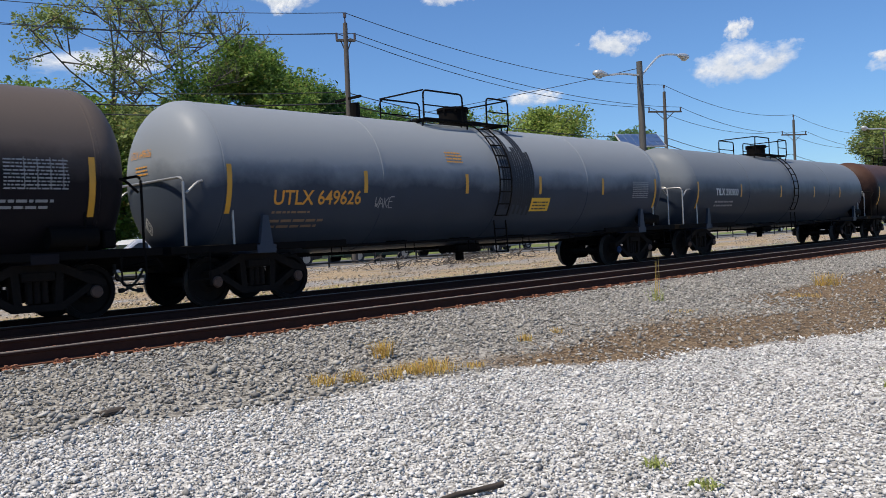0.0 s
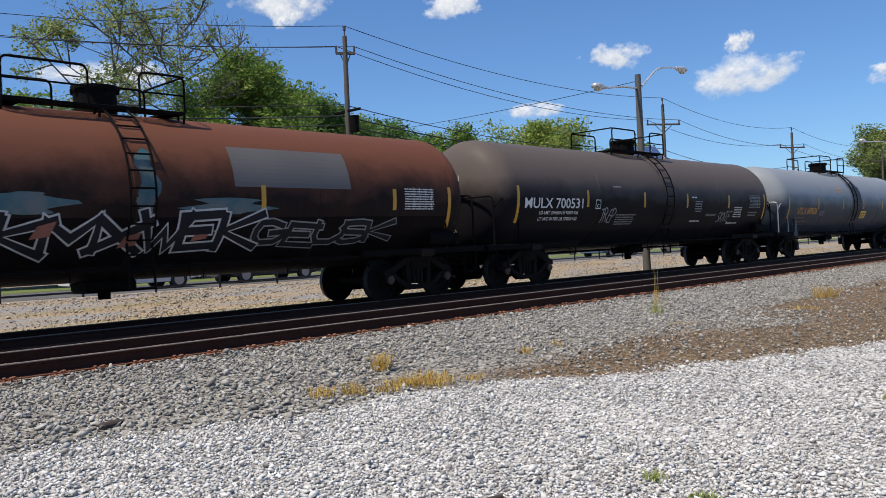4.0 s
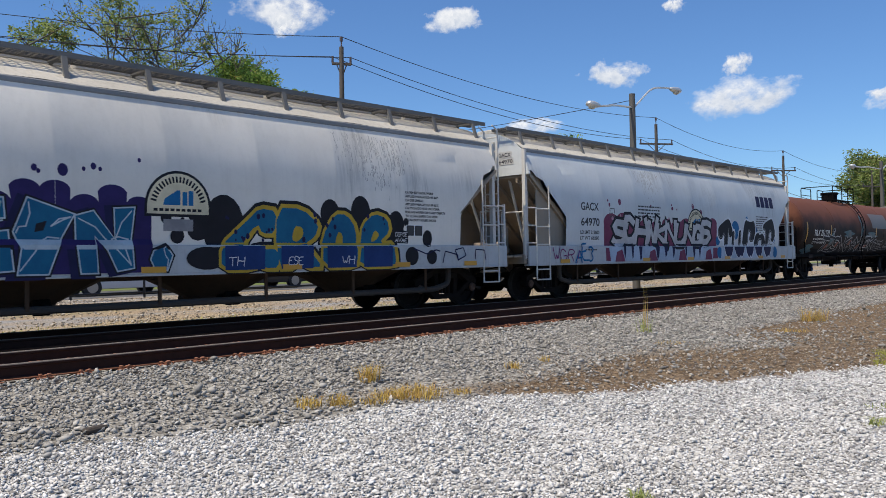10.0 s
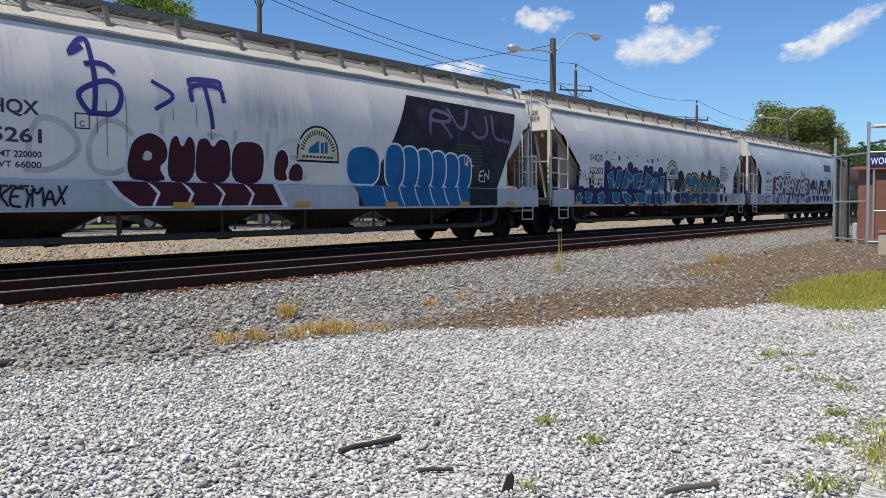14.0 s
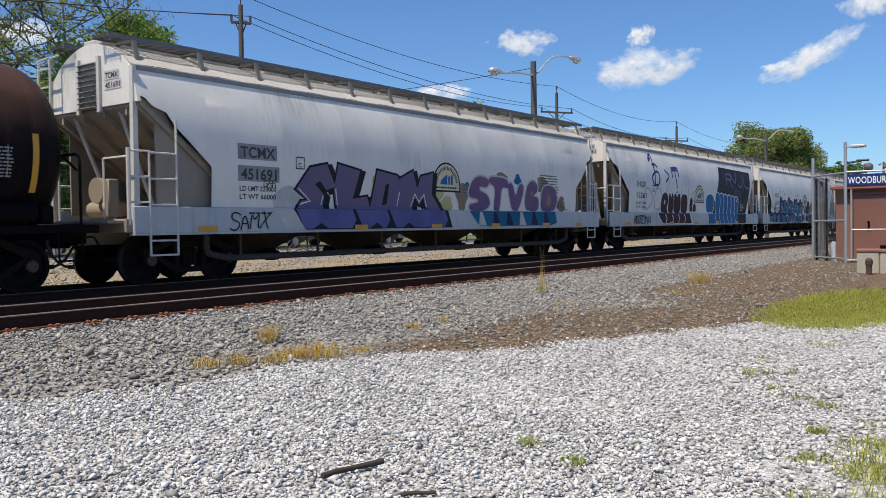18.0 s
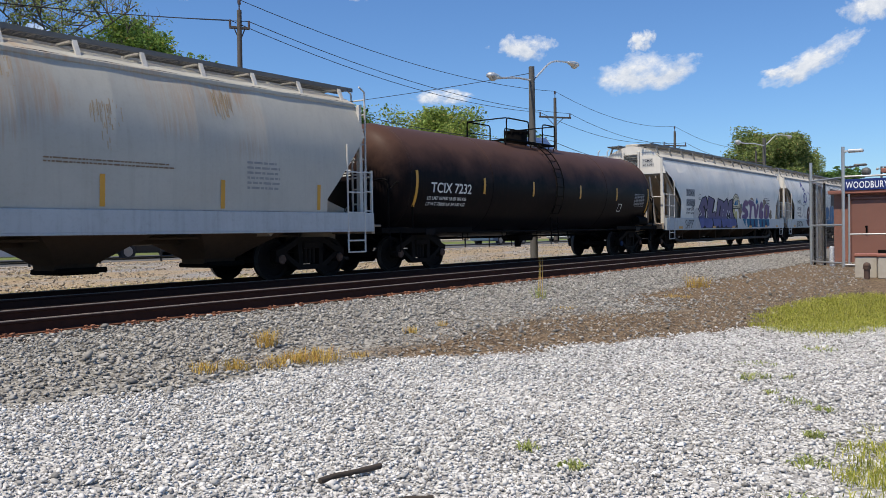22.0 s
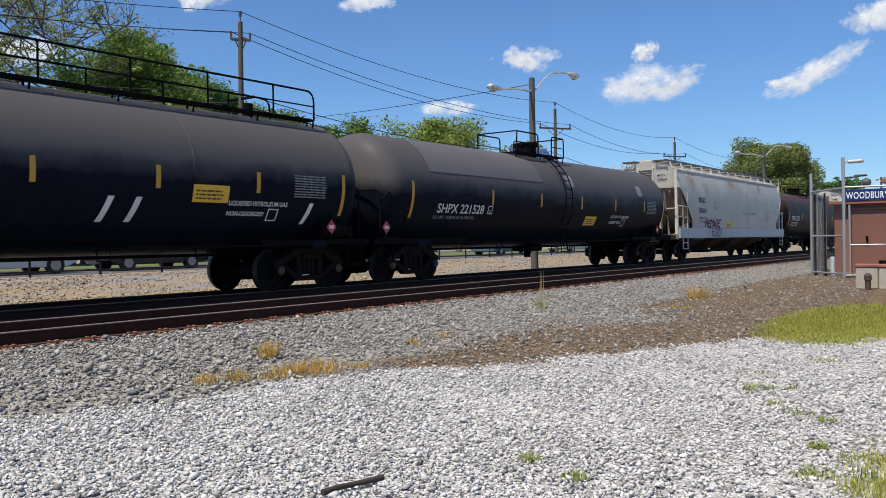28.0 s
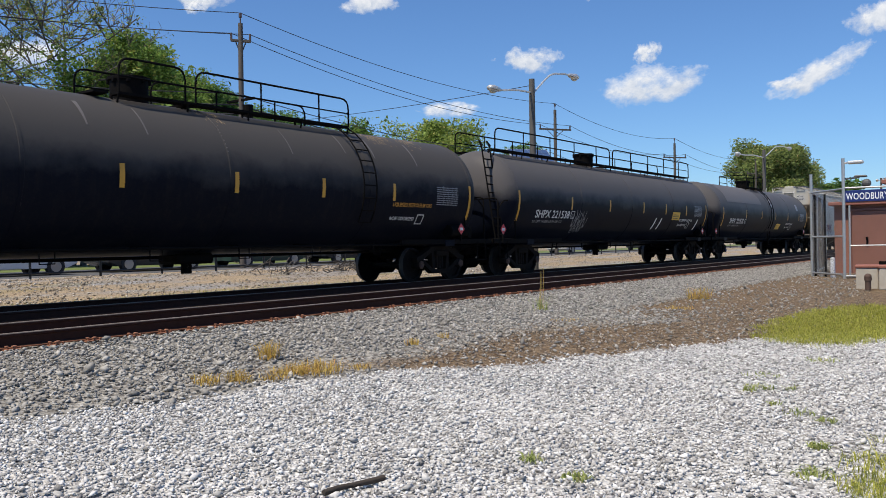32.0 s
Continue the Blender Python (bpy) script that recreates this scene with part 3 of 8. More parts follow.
def wheelset_mesh(cap):
    bm = bmesh.new()
    rows = [(-1.13, 0.0), (-1.13, 0.085), (-1.10, 0.105), (-0.86, 0.105), (-0.86, 0.07), (-0.815, 0.10), (-0.80, 0.17), (-0.77, 0.20), (-0.765, 0.35),
            (-0.815, 0.37), (-0.82, WHEEL_R - 0.004), (-0.81, WHEEL_R), (-0.705, WHEEL_R + 0.006), (-0.695, WHEEL_R + 0.028), (-0.675, WHEEL_R + 0.02),
            (-0.675, 0.36), (-0.72, 0.34), (-0.72, 0.19), (-0.66, 0.15), (-0.64, 0.085), (0, 0.08)]
    lathe(bm, rows, 0, 28)
    twin = bmesh.ops.duplicate(bm, geom=bm.verts[:] + bm.edges[:] + bm.faces[:])
    for v in [g for g in twin["geom"] if isinstance(g, bmesh.types.BMVert)]:
        v.co.x = -v.co.x
    bmesh.ops.recalc_face_normals(bm, faces=bm.faces)
    for s in (-1, 1):
        for a in range(3):
            w = radians(120 * a)
            rod(bm, (s * 1.12, 0.055 * math.cos(w), 0.055 * math.sin(w)), (s * 1.15, 0.055 * math.cos(w), 0.055 * math.sin(w)), 0.016, 6)
    for v in bm.verts:
        v.co = Vector((v.co.y, v.co.x, v.co.z))
    bmesh.ops.reverse_faces(bm, faces=bm.faces[:])
    me = mesh_of("wheelset", bm, "wheel", 35)
    me.materials.append(M["wheel_rim"])
    me.materials.append(M[cap])
    for p in me.polygons:
        c = p.center
        r = math.hypot(c.x, c.z)
        if abs(c.y) > 1.09:
            p.material_index = 2
        elif r > 0.435 and abs(c.y) > 0.7:
            p.material_index = 1
    return me


def side_frame_mesh():
    bm = bmesh.new()
    y0, y1 = -1.09, -0.90
    top = [(-1.05, 0.52), (-0.75, 0.60), (-0.35, 0.80), (0.35, 0.80), (0.75, 0.60), (1.05, 0.52), (1.05, 0.64), (0.78, 0.73), (0.38, 0.92), (-0.38, 0.92), (-0.78, 0.73), (-1.05, 0.64)]
    slab(bm, top, "y", y0, y1)
    low = [(-0.82, 0.50), (-0.36, 0.20), (0.36, 0.20), (0.82, 0.50), (0.82, 0.62), (0.33, 0.31), (-0.33, 0.31), (-0.82, 0.62)]
    slab(bm, low, "y", y0 + 0.01, y1 - 0.01)
    for s in (-1, 1):
        slab(bm, [(s * 0.24, 0.28), (s * 0.36, 0.28), (s * 0.40, 0.83), (s * 0.28, 0.83)], "y", y0 + 0.02, y1 - 0.02)
        box(bm, (s * AXLE, -0.98, 0.47), (0.26, 0.20, 0.20), 0.03)
    for a in (-0.12, 0.0, 0.12):
        rod(bm, (a, -1.0, 0.33), (a, -1.0, 0.66), 0.052, 10)
    box(bm, (0, -1.0, 0.74), (0.50, 0.24, 0.15), 0.02)
    bmesh.ops.recalc_face_normals(bm, faces=bm.faces)
    return mesh_of("side_frame", bm, "truck_brown")


def bolster_mesh():
    bm = bmesh.new()
    box(bm, (0, 0, 0.70), (0.36, 1.9, 0.22), 0.03)
    rod(bm, (0, 0, 0.78), (0, 0, 0.95), 0.2, 16)
    for s in (-1, 1):
        box(bm, (s * 0.42, 0, 0.40), (0.12, 1.5, 0.14), 0.02)
        for y in (-0.72, 0.72):
            box(bm, (s * 0.40, y, 0.42), (0.10, 0.14, 0.30), 0.02)
    return mesh_of("truck", bm, "steel_black")


def coupler_mesh():
    bm = bmesh.new()
    box(bm, (-0.45, 0, 0.84), (0.9, 0.16, 0.17), 0.02)
    box(bm, (0.02, -0.02, 0.84), (0.26, 0.30, 0.27), 0.05)
    box(bm, (0.14, 0.10, 0.84), (0.18, 0.12, 0.24), 0.04)
    box(bm, (-0.62, 0, 0.86), (0.5, 0.42, 0.42), 0.03)
    pipe(bm, [(-0.25, -0.32, 0.80), (-0.12, -0.50, 0.84), (-0.05, -1.15, 0.92), (-0.05, -1.30, 0.78)], 0.016, 6, 0.08)
    return mesh_of("coupler", bm, "steel_black")


def hose_mesh():
    bm = bmesh.new()
    pipe(bm, [(-0.42, -0.30, 0.74), (-0.30, -0.32, 0.52), (-0.10, -0.3, 0.38), (0.1, -0.22, 0.36)], 0.024, 6, 0.15)
    rod(bm, (-0.42, -0.30, 0.70), (-0.42, -0.30, 0.86), 0.035, 8)
    box(bm, (0.06, -0.23, 0.37), (0.12, 0.06, 0.08), 0.015)
    return mesh_of("air_hose", bm, "rubber")


WHEELSET, SIDE, BOLSTER, COUPLER, HOSE = (wheelset_mesh("bearing_blue"), wheelset_mesh("brown_rust")), side_frame_mesh(), bolster_mesh(), coupler_mesh(), hose_mesh()
WHEELS = []
CARS = []


def running_gear(car, half, ta, tb):
    """Two trucks at ta (rear) and tb, couplers and hoses at the ends of a car that reaches half both ways."""
    for tx in (ta, tb):
        truck = place("truck", BOLSTER, None, car, pose(tx, 0, 0))
        place("side_frame", SIDE, None, truck)
        place("side_frame", SIDE, None, truck, pose(0, 0, 0, 0, 0, 180))
        for s in (-1, 1):
            w = place("wheelset", WHEELSET[len(WHEELS) % 7 != 3], None, truck, pose(s * AXLE, 0, WHEEL_R))
            WHEELS.append((w, s))
    for turn, x in ((180, -half), (0, half)):
        place("coupler", COUPLER, None, car, pose(x, 0, 0, 0, 0, turn))
        place("air_hose", HOSE, None, car, pose(x, 0, 0, 0, 0, turn))


def new_car(name, label, rear, front, group):
    """A car between two coupler faces, by where they are at the start; its own zero is midway."""
    car = empty(name, label, "railway car", group, pose((rear + front) / 2, TRAIN_Y, 0))
    CARS.append((car, (rear + front) / 2))
    return car


def ladder(bm, a, b, wide, axis, rungs, r=0.018):
    """Two stiles from a to b, wide apart along an axis, and rungs between."""
    a, b, w = Vector(a), Vector(b), Vector(axis) * wide
    rod(bm, a, b, r * 1.3, 6)
    rod(bm, a + w, b + w, r * 1.3, 6)
    for i in range(rungs):
        p = a.lerp(b, (i + 0.5) / rungs)
        rod(bm, p, p + w, r, 6)
    return bm


# ---- tank cars ----
def tank_car(label, rear, front, axle_r, axle_f, paint, radius=1.5, mid=2.34, rail="short", stripes=(), seams=4, mark="", mark_paint="stencil_white", group="tank cars of the train"):
    """Axles are the outermost ones; all along numbers as at the start."""
    car = new_car("tank_car", label, rear, front, group)
    c = (rear + front) / 2
    half = (front - rear) / 2
    ta, tb = axle_r + AXLE - c, axle_f - AXLE - c
    running_gear(car, half, ta, tb)
    x0, x1 = ta - AXLE + 0.05, tb + AXLE - 0.05
    bm = bmesh.new()
    head = [(abs(math.cos(radians(a))) ** 0.82 if a < 90 else 0.0, math.sin(radians(a)) ** 0.82 if a else 0.0) for a in (90, 87, 84, 80, 76, 71, 66, 61, 56, 51, 46, 41, 36, 31, 26, 21, 16, 12, 8, 4, 2, 0)]
    rows = [(x0 - radius * 0.5 * s, radius * k) for k, s in head]
    body, n = [], seams * 2
    for i in range(seams + 1):
        x = x0 + (x1 - x0) * i / seams
        dip = 0.0
        body += [(x - 0.035, radius - 0.004 + dip), (x - 0.03, radius + 0.004 + dip), (x + 0.03, radius + 0.004 + dip), (x + 0.035, radius - 0.004 + dip)]
    rows += body + [(x1 + radius * 0.5 * s, radius * k) for k, s in head[::-1]]
    rows = sorted({(round(x, 4), round(r, 4)) for x, r in rows})
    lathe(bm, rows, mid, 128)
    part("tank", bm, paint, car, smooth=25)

    def skin(x, z, off):
        t = (z - mid) / radius
        return Vector((x, -(radius + off) * math.cos(t), mid + (radius + off) * math.sin(t)))

    # stub sills, bolsters, jacking pads
    for s, tx in ((-1, ta), (1, tb)):
        bm = bmesh.new()
        box(bm, (tx + s * 0.25, 0, 0.93), (2 * (half - abs(tx)) + 0.2, 0.55, 0.30), 0.02)
        part("stub_sill", bm, "steel_black", car)
        for y in (-1, 1):
            bm = bmesh.new()
            if paint in ("tank_grey", "tank_grey_dark"):
                slab(bm, [(tx - 0.15, 1.02), (tx + 0.15, 1.02), (tx + 0.06, 1.62), (tx - 0.06, 1.62)], "y", y * 1.36 - 0.04, y * 1.36 + 0.04)
            box(bm, (tx, y * 0.95, 1.0), (0.42, 0.9, 0.16), 0.01)
            part("saddle", bm, paint, car)
        end = s * half - s * 0.38
        bm = bmesh.new()
        box(bm, (end - s * 0.35, 0, 1.09), (0.75, 2.75, 0.05), 0.01)
        box(bm, (end, 0, 1.03), (0.10, 2.75, 0.16), 0.01)
        for y in (-1.36, 1.36):
            box(bm, (tx, y, 1.04), (abs(end - tx) * 2 + 0.6, 0.05, 0.13), 0.008)
        part("end_platform", bm, "steel_black", car)
        bm = bmesh.new()
        pipe(bm, [(end, -1.34, 1.1), (end, -1.34, 2.30), (end - s * 0.02, 1.34, 2.30), (end, 1.34, 1.1)], 0.024, 8, 0.16)
        for y in (-1.34, 1.34):
            pipe(bm, [(end - s * 0.05, y, 2.02), (end - s * 0.3, y, 2.24), (end - s * 0.95, y, 2.24), (end - s * 0.95, y, 1.1)], 0.022, 6, 0.1)
        part("handrail", bm, "grey_rail" if paint in ("tank_grey", "tank_grey_dark") else "steel_black", car)
        for y in (-1.38, 1.38):
            bm = bmesh.new()
            pipe(bm, [(end, y, 1.05), (end, y, 0.52), (end - s * 0.42, y, 0.52), (end - s * 0.42, y, 1.05)], 0.017, 6, 0.05)
            part("sill_step", bm, "steel_black", car)
    # brake gear under the front end, and the valve under the middle
    bm = bmesh.new()
    rod(bm, (tb + 0.1, -1.25, 1.32), (tb + 0.85, -1.25, 1.32), 0.17, 14)
    box(bm, (tb + 1.05, -1.2, 1.28), (0.22, 0.25, 0.3), 0.03)
    part("brake_cylinder", bm, "steel_black", car, smooth=40)
    bm = bmesh.new()
    box(bm, (0, 0, mid - radius - 0.07), (0.9, 0.7, 0.22), 0.05)
    rod(bm, (0, 0, mid - radius - 0.1), (0, 0, 0.46), 0.11, 12)
    rod(bm, (-0.2, -0.25, 0.62), (0.25, 0.2, 0.62), 0.035, 8)
    part("bottom_outlet", bm, "steel_black", car)
    bm = bmesh.new()
    pipe(bm, [(ta + 0.9, -1.28, 0.98), (tb - 0.9, -1.28, 0.98)], 0.03, 6)
    pipe(bm, [(ta + 0.9, 0.5, 0.80), (tb - 0.9, 0.5, 0.80)], 0.035, 6)
    x = ta + 1.6
    while x < tb - 1:
        pipe(bm, [(x, -1.28, 0.98), (x, -1.28, 0.76), (x + 0.26, -1.28, 0.76), (x + 0.26, -1.28, 0.98)], 0.014, 5)
        box(bm, (x, -0.95, 1.0), (0.07, 0.7, 0.06))
        x += 2.05
    part("side_grab_rail", bm, "steel_black", car)
    # yellow stripes
    for i, (sx, tall) in enumerate(stripes):
        bm = bmesh.new()
        quad2(bm, -0.05, -tall / 2, 0.05, tall / 2)
        part("reflective_stripe", laid(bm, sx - c, mid - 0.08 if tall < 0.6 else mid - 0.26, skin, 0.006), "yellow", car, "yellow reflective stripe")
    top_works(car, rail, radius, mid, x0, x1, ta, tb)
    if mark:
        def rear_head(y, z, off):
            q = min(0.98, math.hypot(y, z - mid) / radius)
            return Vector((x0 - radius * 0.5 * (1 - q ** 2.44) ** 0.41 - off - 0.004, -y, z))
        for text, z, h, w in ((mark, mid + 0.42, 0.15, 0.85), ("", mid + 0.10, 0.2, 0.5)):
            bm = lettering(text, w, h) if text else lines2(random.Random(len(mark) + int(abs(rear))), w, h, 3)
            for v in bm.verts:
                v.co.x -= w * 0.75
            bmesh.ops.triangulate(bm, faces=bm.faces[:])
            for v in bm.verts:
                v.co = rear_head(v.co.x, z + v.co.y, 0.008)
            bm.normal_update()
            if sum(f.normal.x * f.calc_area() for f in bm.faces) > 0:
                bmesh.ops.reverse_faces(bm, faces=bm.faces[:])
            part("end_lettering", bm, mark_paint, car)
        bm = bmesh.new()
        for a, b in ((0.17, 0.145), (0.09, 0.07)):
            o, q = [(0, -a), (a * 0.8, 0), (0, a), (-a * 0.8, 0)], [(0, -b), (b * 0.8, 0), (0, b), (-b * 0.8, 0)]
            for k in range(4):
                poly2(bm, [o[k], o[(k + 1) % 4], q[(k + 1) % 4], q[k]])
        for v in bm.verts:
            v.co = rear_head(v.co.x - 0.12, mid - 0.85 + v.co.y, 0.008)
        bm.normal_update()
        if sum(f.normal.x * f.calc_area() for f in bm.faces) > 0:
            bmesh.ops.reverse_faces(bm, faces=bm.faces[:])
        part("end_diamond", bm, "stencil_white", car, "white diamond stencil")
    return car, skin, c


def top_works(car, rail, radius, mid, x0, x1, ta, tb):
    t = mid + radius
    mx = {"short": 0.0, "long": -0.9, "front": -1.25}[rail]
    bm = bmesh.new()
    rod(bm, (mx, 0, t - 0.05), (mx, 0, t + 0.40), 0.36, 24)
    rod(bm, (mx, 0, t + 0.40), (mx, 0, t + 0.46), 0.40, 24)
    for a in range(8):
        w = radians(45 * a + 10)
        box(bm, (mx + 0.37 * math.cos(w), 0.37 * math.sin(w), t + 0.39), (0.07, 0.07, 0.12), 0.01)
    part("dome", bm, "steel_black", car, smooth=40)
    spans = {"short": (-1.8, 1.3), "long": (x0 - 0.1, x1 - 0.3), "front": (-1.95, 4.2)}[rail]
    a, b = spans
    bm = bmesh.new()
    for s in (-1, 1):
        y = s * 0.60
        for j in range(5):
            box(bm, ((a + b) / 2, y - 0.09 + 0.045 * j, t + 0.0), (b - a, 0.018, 0.03))
        box(bm, ((a + b) / 2, y - 0.13, t + 0.005), (b - a, 0.02, 0.05))
        box(bm, ((a + b) / 2, y + 0.13, t + 0.005), (b - a, 0.02, 0.05))
        n = int((b - a) / 0.14)
        for j in range(n + 1):
            box(bm, (a + (b - a) * j / n, y, t - 0.002), (0.014, 0.24, 0.025))
        x = a
        while x <= b + 0.01:
            rod(bm, (x, y - s * 0.10, t - 0.02), (x, y - s * 0.10, t - 0.14), 0.022, 6)
            rod(bm, (x, y + s * 0.12, t - 0.02), (x, y + s * 0.06, t - 0.26), 0.022, 6)
            x += max(1.0, (b - a) / max(1, round((b - a) / 1.6)))
    for x in (a + 0.2, b - 0.2) if rail == "short" else (mx - 1.0, mx + 1.0):
        box(bm, (x, 0, t + 0.0), (0.3, 1.3, 0.04))
    part("platform", bm, "steel_black", car)
    h = t + 0.66
    for s in (-1, 1):
        y = s * 0.74
        for p, q in ((a, -0.45), (0.45, b)) if rail == "short" else ((a, mx + 0.75), (mx + 1.0, b)):
            bm = bmesh.new()
            pipe(bm, [(p, y, t), (p, y, h), (q, y, h), (q, y, t)], 0.022, 6, 0.12 if rail == "short" else 0.25)
            rod(bm, (p, y, t + 0.32), (q, y, t + 0.32), 0.016, 6)
            x = p + 1.7
            while x < q - 0.6:
                rod(bm, (x, y, t), (x, y, h), 0.02, 6)
                x += 1.75
            part("guard_rail", bm, "steel_black", car)
    if rail == "short":
        for x in (a, b):
            bm = bmesh.new()
            rod(bm, (x, -0.74, h), (x, 0.74, h), 0.02, 6)
            part("cross_rail", bm, "steel_black", car)
    # ladders
    bm = bmesh.new()
    lx = {"front": 3.95, "long": x0 - 0.68, "short": 0.0}[rail]
    if rail == "long":
        ladder(bm, (lx - 0.22, -1.22, 1.1), (lx - 0.22, -0.78, t + 0.02), 0.44, (1, 0, 0), 11, 0.02)
        for x in (lx - 0.22, lx + 0.22):
            pipe(bm, [(x, -0.78, t + 0.02), (x, -0.66, t + 0.25), (x + 0.3, -0.62, t + 0.1)], 0.022, 6, 0.1)
    else:
        prev = None
        for i in range(11):
            ang = radians(-30 + 104 * i / 10)
            p = Vector((lx - 0.22, -(radius + 0.14) * math.cos(ang), mid + (radius + 0.14) * math.sin(ang)))
            q = p + Vector((0.44, 0, 0))
            rod(bm, p, q, 0.016, 6)
            if prev:
                rod(bm, prev[0], p, 0.02, 6)
                rod(bm, prev[1], q, 0.02, 6)
            prev = (p, q)
        if rail == "short":
            for dx in (lx - 0.22, lx + 0.22):
                rod(bm, (dx, -1.38, 1.4), (dx, -1.42, 0.62), 0.02, 6)
            for z in (0.64, 0.92, 1.2):
                rod(bm, (lx - 0.22, -1.42, z), (lx + 0.22, -1.42, z), 0.016, 6)
    part("ladder", bm, "steel_black", car)


def write(car, skin, text, x, z, height, material, width=None, name="lettering", label="", fat=None, shear=0.0, off=0.0045, space=1.0):
    bm = lettering(text, width, height, (0.022 if material == "stencil_black" else 0.014) if fat is None else fat, shear, space)
    return part(name, laid(bm, x, z, skin, off), material, car, label)


def small_print(car, skin, x, z, w, h, rows, material, seed, fill=0.85):
    return part("small_print", laid(lines2(random.Random(seed), w, h, rows, fill), x, z, skin, 0.0045), material, car)


def data_plate(car, skin, x, z, w, h, seed, material="stencil_grey", back=None):
    if back:
        bm = bmesh.new()
        quad2(bm, -0.03, -0.03, w + 0.03, h + 0.03)
        part("data_panel", laid(bm, x, z, skin, 0.003), back, car)
    bm = lines2(random.Random(seed), w, h, 9, 0.97)
    for i in range(4):
        quad2(bm, w * (0.3 + 0.2 * i), 0, w * (0.3 + 0.2 * i) + 0.012, h)
    return part("data_stencil", laid(bm, x, z, skin, 0.0048), material, car)


def boxed(car, skin, x, z, s, material="stencil_white", letter="C"):
    bm = bmesh.new()
    t = s * 0.09
    for q in ((0, 0, s, t), (0, s - t, s, s), (0, t, t, s - t), (s - t, t, s, s - t)):
        quad2(bm, *q)
    part("stencil_box", laid(bm, x, z, skin, 0.0045), material, car)
    if letter:
        write(car, skin, letter, x + s * 0.3, z + s * 0.16, s * 0.38, material)
    return car


# ---- covered hopper cars ----
CROWN = 0.50
M["pipe_grey"] = painted("dusty dark pipe", (0.055, 0.05, 0.046), 0.7, (0.03, 0.024, 0.02), 0.5, spec=0.15)
M["eave"] = painted("grey eave strip", (0.20, 0.21, 0.22), 0.6, amount=0.4)


def hopper_car(label, rear, front, axle_r, axle_f, paint="hopper", sill="sill", bays=4, steep=False, group="hopper cars of the train", wide=1.6, roofpaint="roof", endmark=None):
    car = new_car("hopper_car", label, rear, front, group)
    c, half = (rear + front) / 2, (front - rear) / 2
    ta, tb = axle_r + AXLE - c, axle_f - AXLE - c
    running_gear(car, half, ta, tb)
    x0, x1 = -half + 0.68, half - 0.68
    rise = CROWN if not steep else 0.34
    eave, base, lip = (3.92, 1.43, 3.28) if not steep else (3.97, 1.46, 3.2)
    run = 1.3 if steep else 1.45
    low = 1.75 if steep else 2.25

    def width(z):
        if z < base:
            return wide + 0.009
        if z < 2.5:
            return wide - 0.035 * ((2.5 - z) / 1.0) ** 2
        return wide - 0.36 * ((z - 2.5) / 1.47) ** 2

    def skin(x, z, off):
        return Vector((x, -(width(z) + off), z))

    def low_edge(x):
        d = min(x - x0, x1 - x)
        if d >= run - 5e-4:
            return base
        if steep:
            return lip + (low - lip) * d / run
        return float(np.interp(d, (0.0, 0.12, 0.24, 0.52, 0.66, 1.38, 1.45), (3.38, 3.36, 3.22, 3.12, 2.90, 2.25, 2.20)))

    # side sheets with welded seams
    pitch = (x1 - x0 - 2 * run) / 8
    cols = [x0 + d for d in (0, 0.12, 0.24, 0.52, 0.66, 1.0, 1.28, run - 0.001, run)]
    seams = [x0 + run + pitch * i for i in range(1, 8)]
    for s in seams:
        cols += [s - 0.03, s, s + 0.03]
    cols += [x0 + run + pitch * (i + 0.5) for i in range(8)]
    cols += [x1 - d for d in (0, 0.12, 0.24, 0.52, 0.66, 1.0, 1.28, run - 0.001, run)]
    cols = sorted(set(round(v, 4) for v in cols))
    for side, nm in ((-1, "side_sheet"), (1, "side_sheet")):
        bm = bmesh.new()
        grid = []
        for x in cols:
            zl = low_edge(x)
            dent = 0.0035 if any(abs(x - s) < 1e-3 for s in seams) else (-0.012 if steep and any(abs(x - (x0 + run + pitch * (i + 0.5))) < 1e-3 for i in range(8)) else 0)
            grid.append([bm.verts.new((x, side * (width(z) + dent * smooth(base, 2.0, z)), z)) for z in [zl + (eave - zl) * j / 24 for j in range(25)]])
        for u, v in zip(grid, grid[1:]):
            for j in range(24):
                bm.faces.new((u[j], v[j], v[j + 1], u[j + 1]) if side < 0 else (u[j], u[j + 1], v[j + 1], v[j]))
        part(nm, bm, paint, car, smooth=30)
        bm = bmesh.new()
        box(bm, (0, side * (wide - 0.03), 1.19 if not steep else 1.255), (2 * half - 0.9, 0.07, 0.48 if not steep else 0.40), 0.012)
        box(bm, (0, side * (wide - 0.08), 0.935 if not steep else 1.04), (2 * half - 0.9, 0.18, 0.04), 0.008)
        part("side_sill", bm, sill, car)
        bm = bmesh.new()
        box(bm, ((x0 + x1) / 2, side * (width(eave) - 0.01), eave - 0.005), (x1 - x0, 0.11, 0.10), 0.02)
        part("eave_rail", bm, "eave" if not steep else paint, car)
    # roof
    bm = bmesh.new()
    we = width(eave)
    ribs = 14
    prev = None
    for i in range(ribs * 2 + 1):
        x = x0 + (x1 - x0) * i / (ribs * 2)
        ring = [bm.verts.new((x, we * q, eave + 0.05 + rise * (1 - q * q) + (0.012 if i % 2 else 0))) for q in [-1 + j / 5 for j in range(11)]]
        if prev:
            for j in range(10):
                bm.faces.new((prev[j], ring[j], ring[j + 1], prev[j + 1]))
        prev = ring
    part("roof", bm, roofpaint, car, smooth=40)
    n = 9
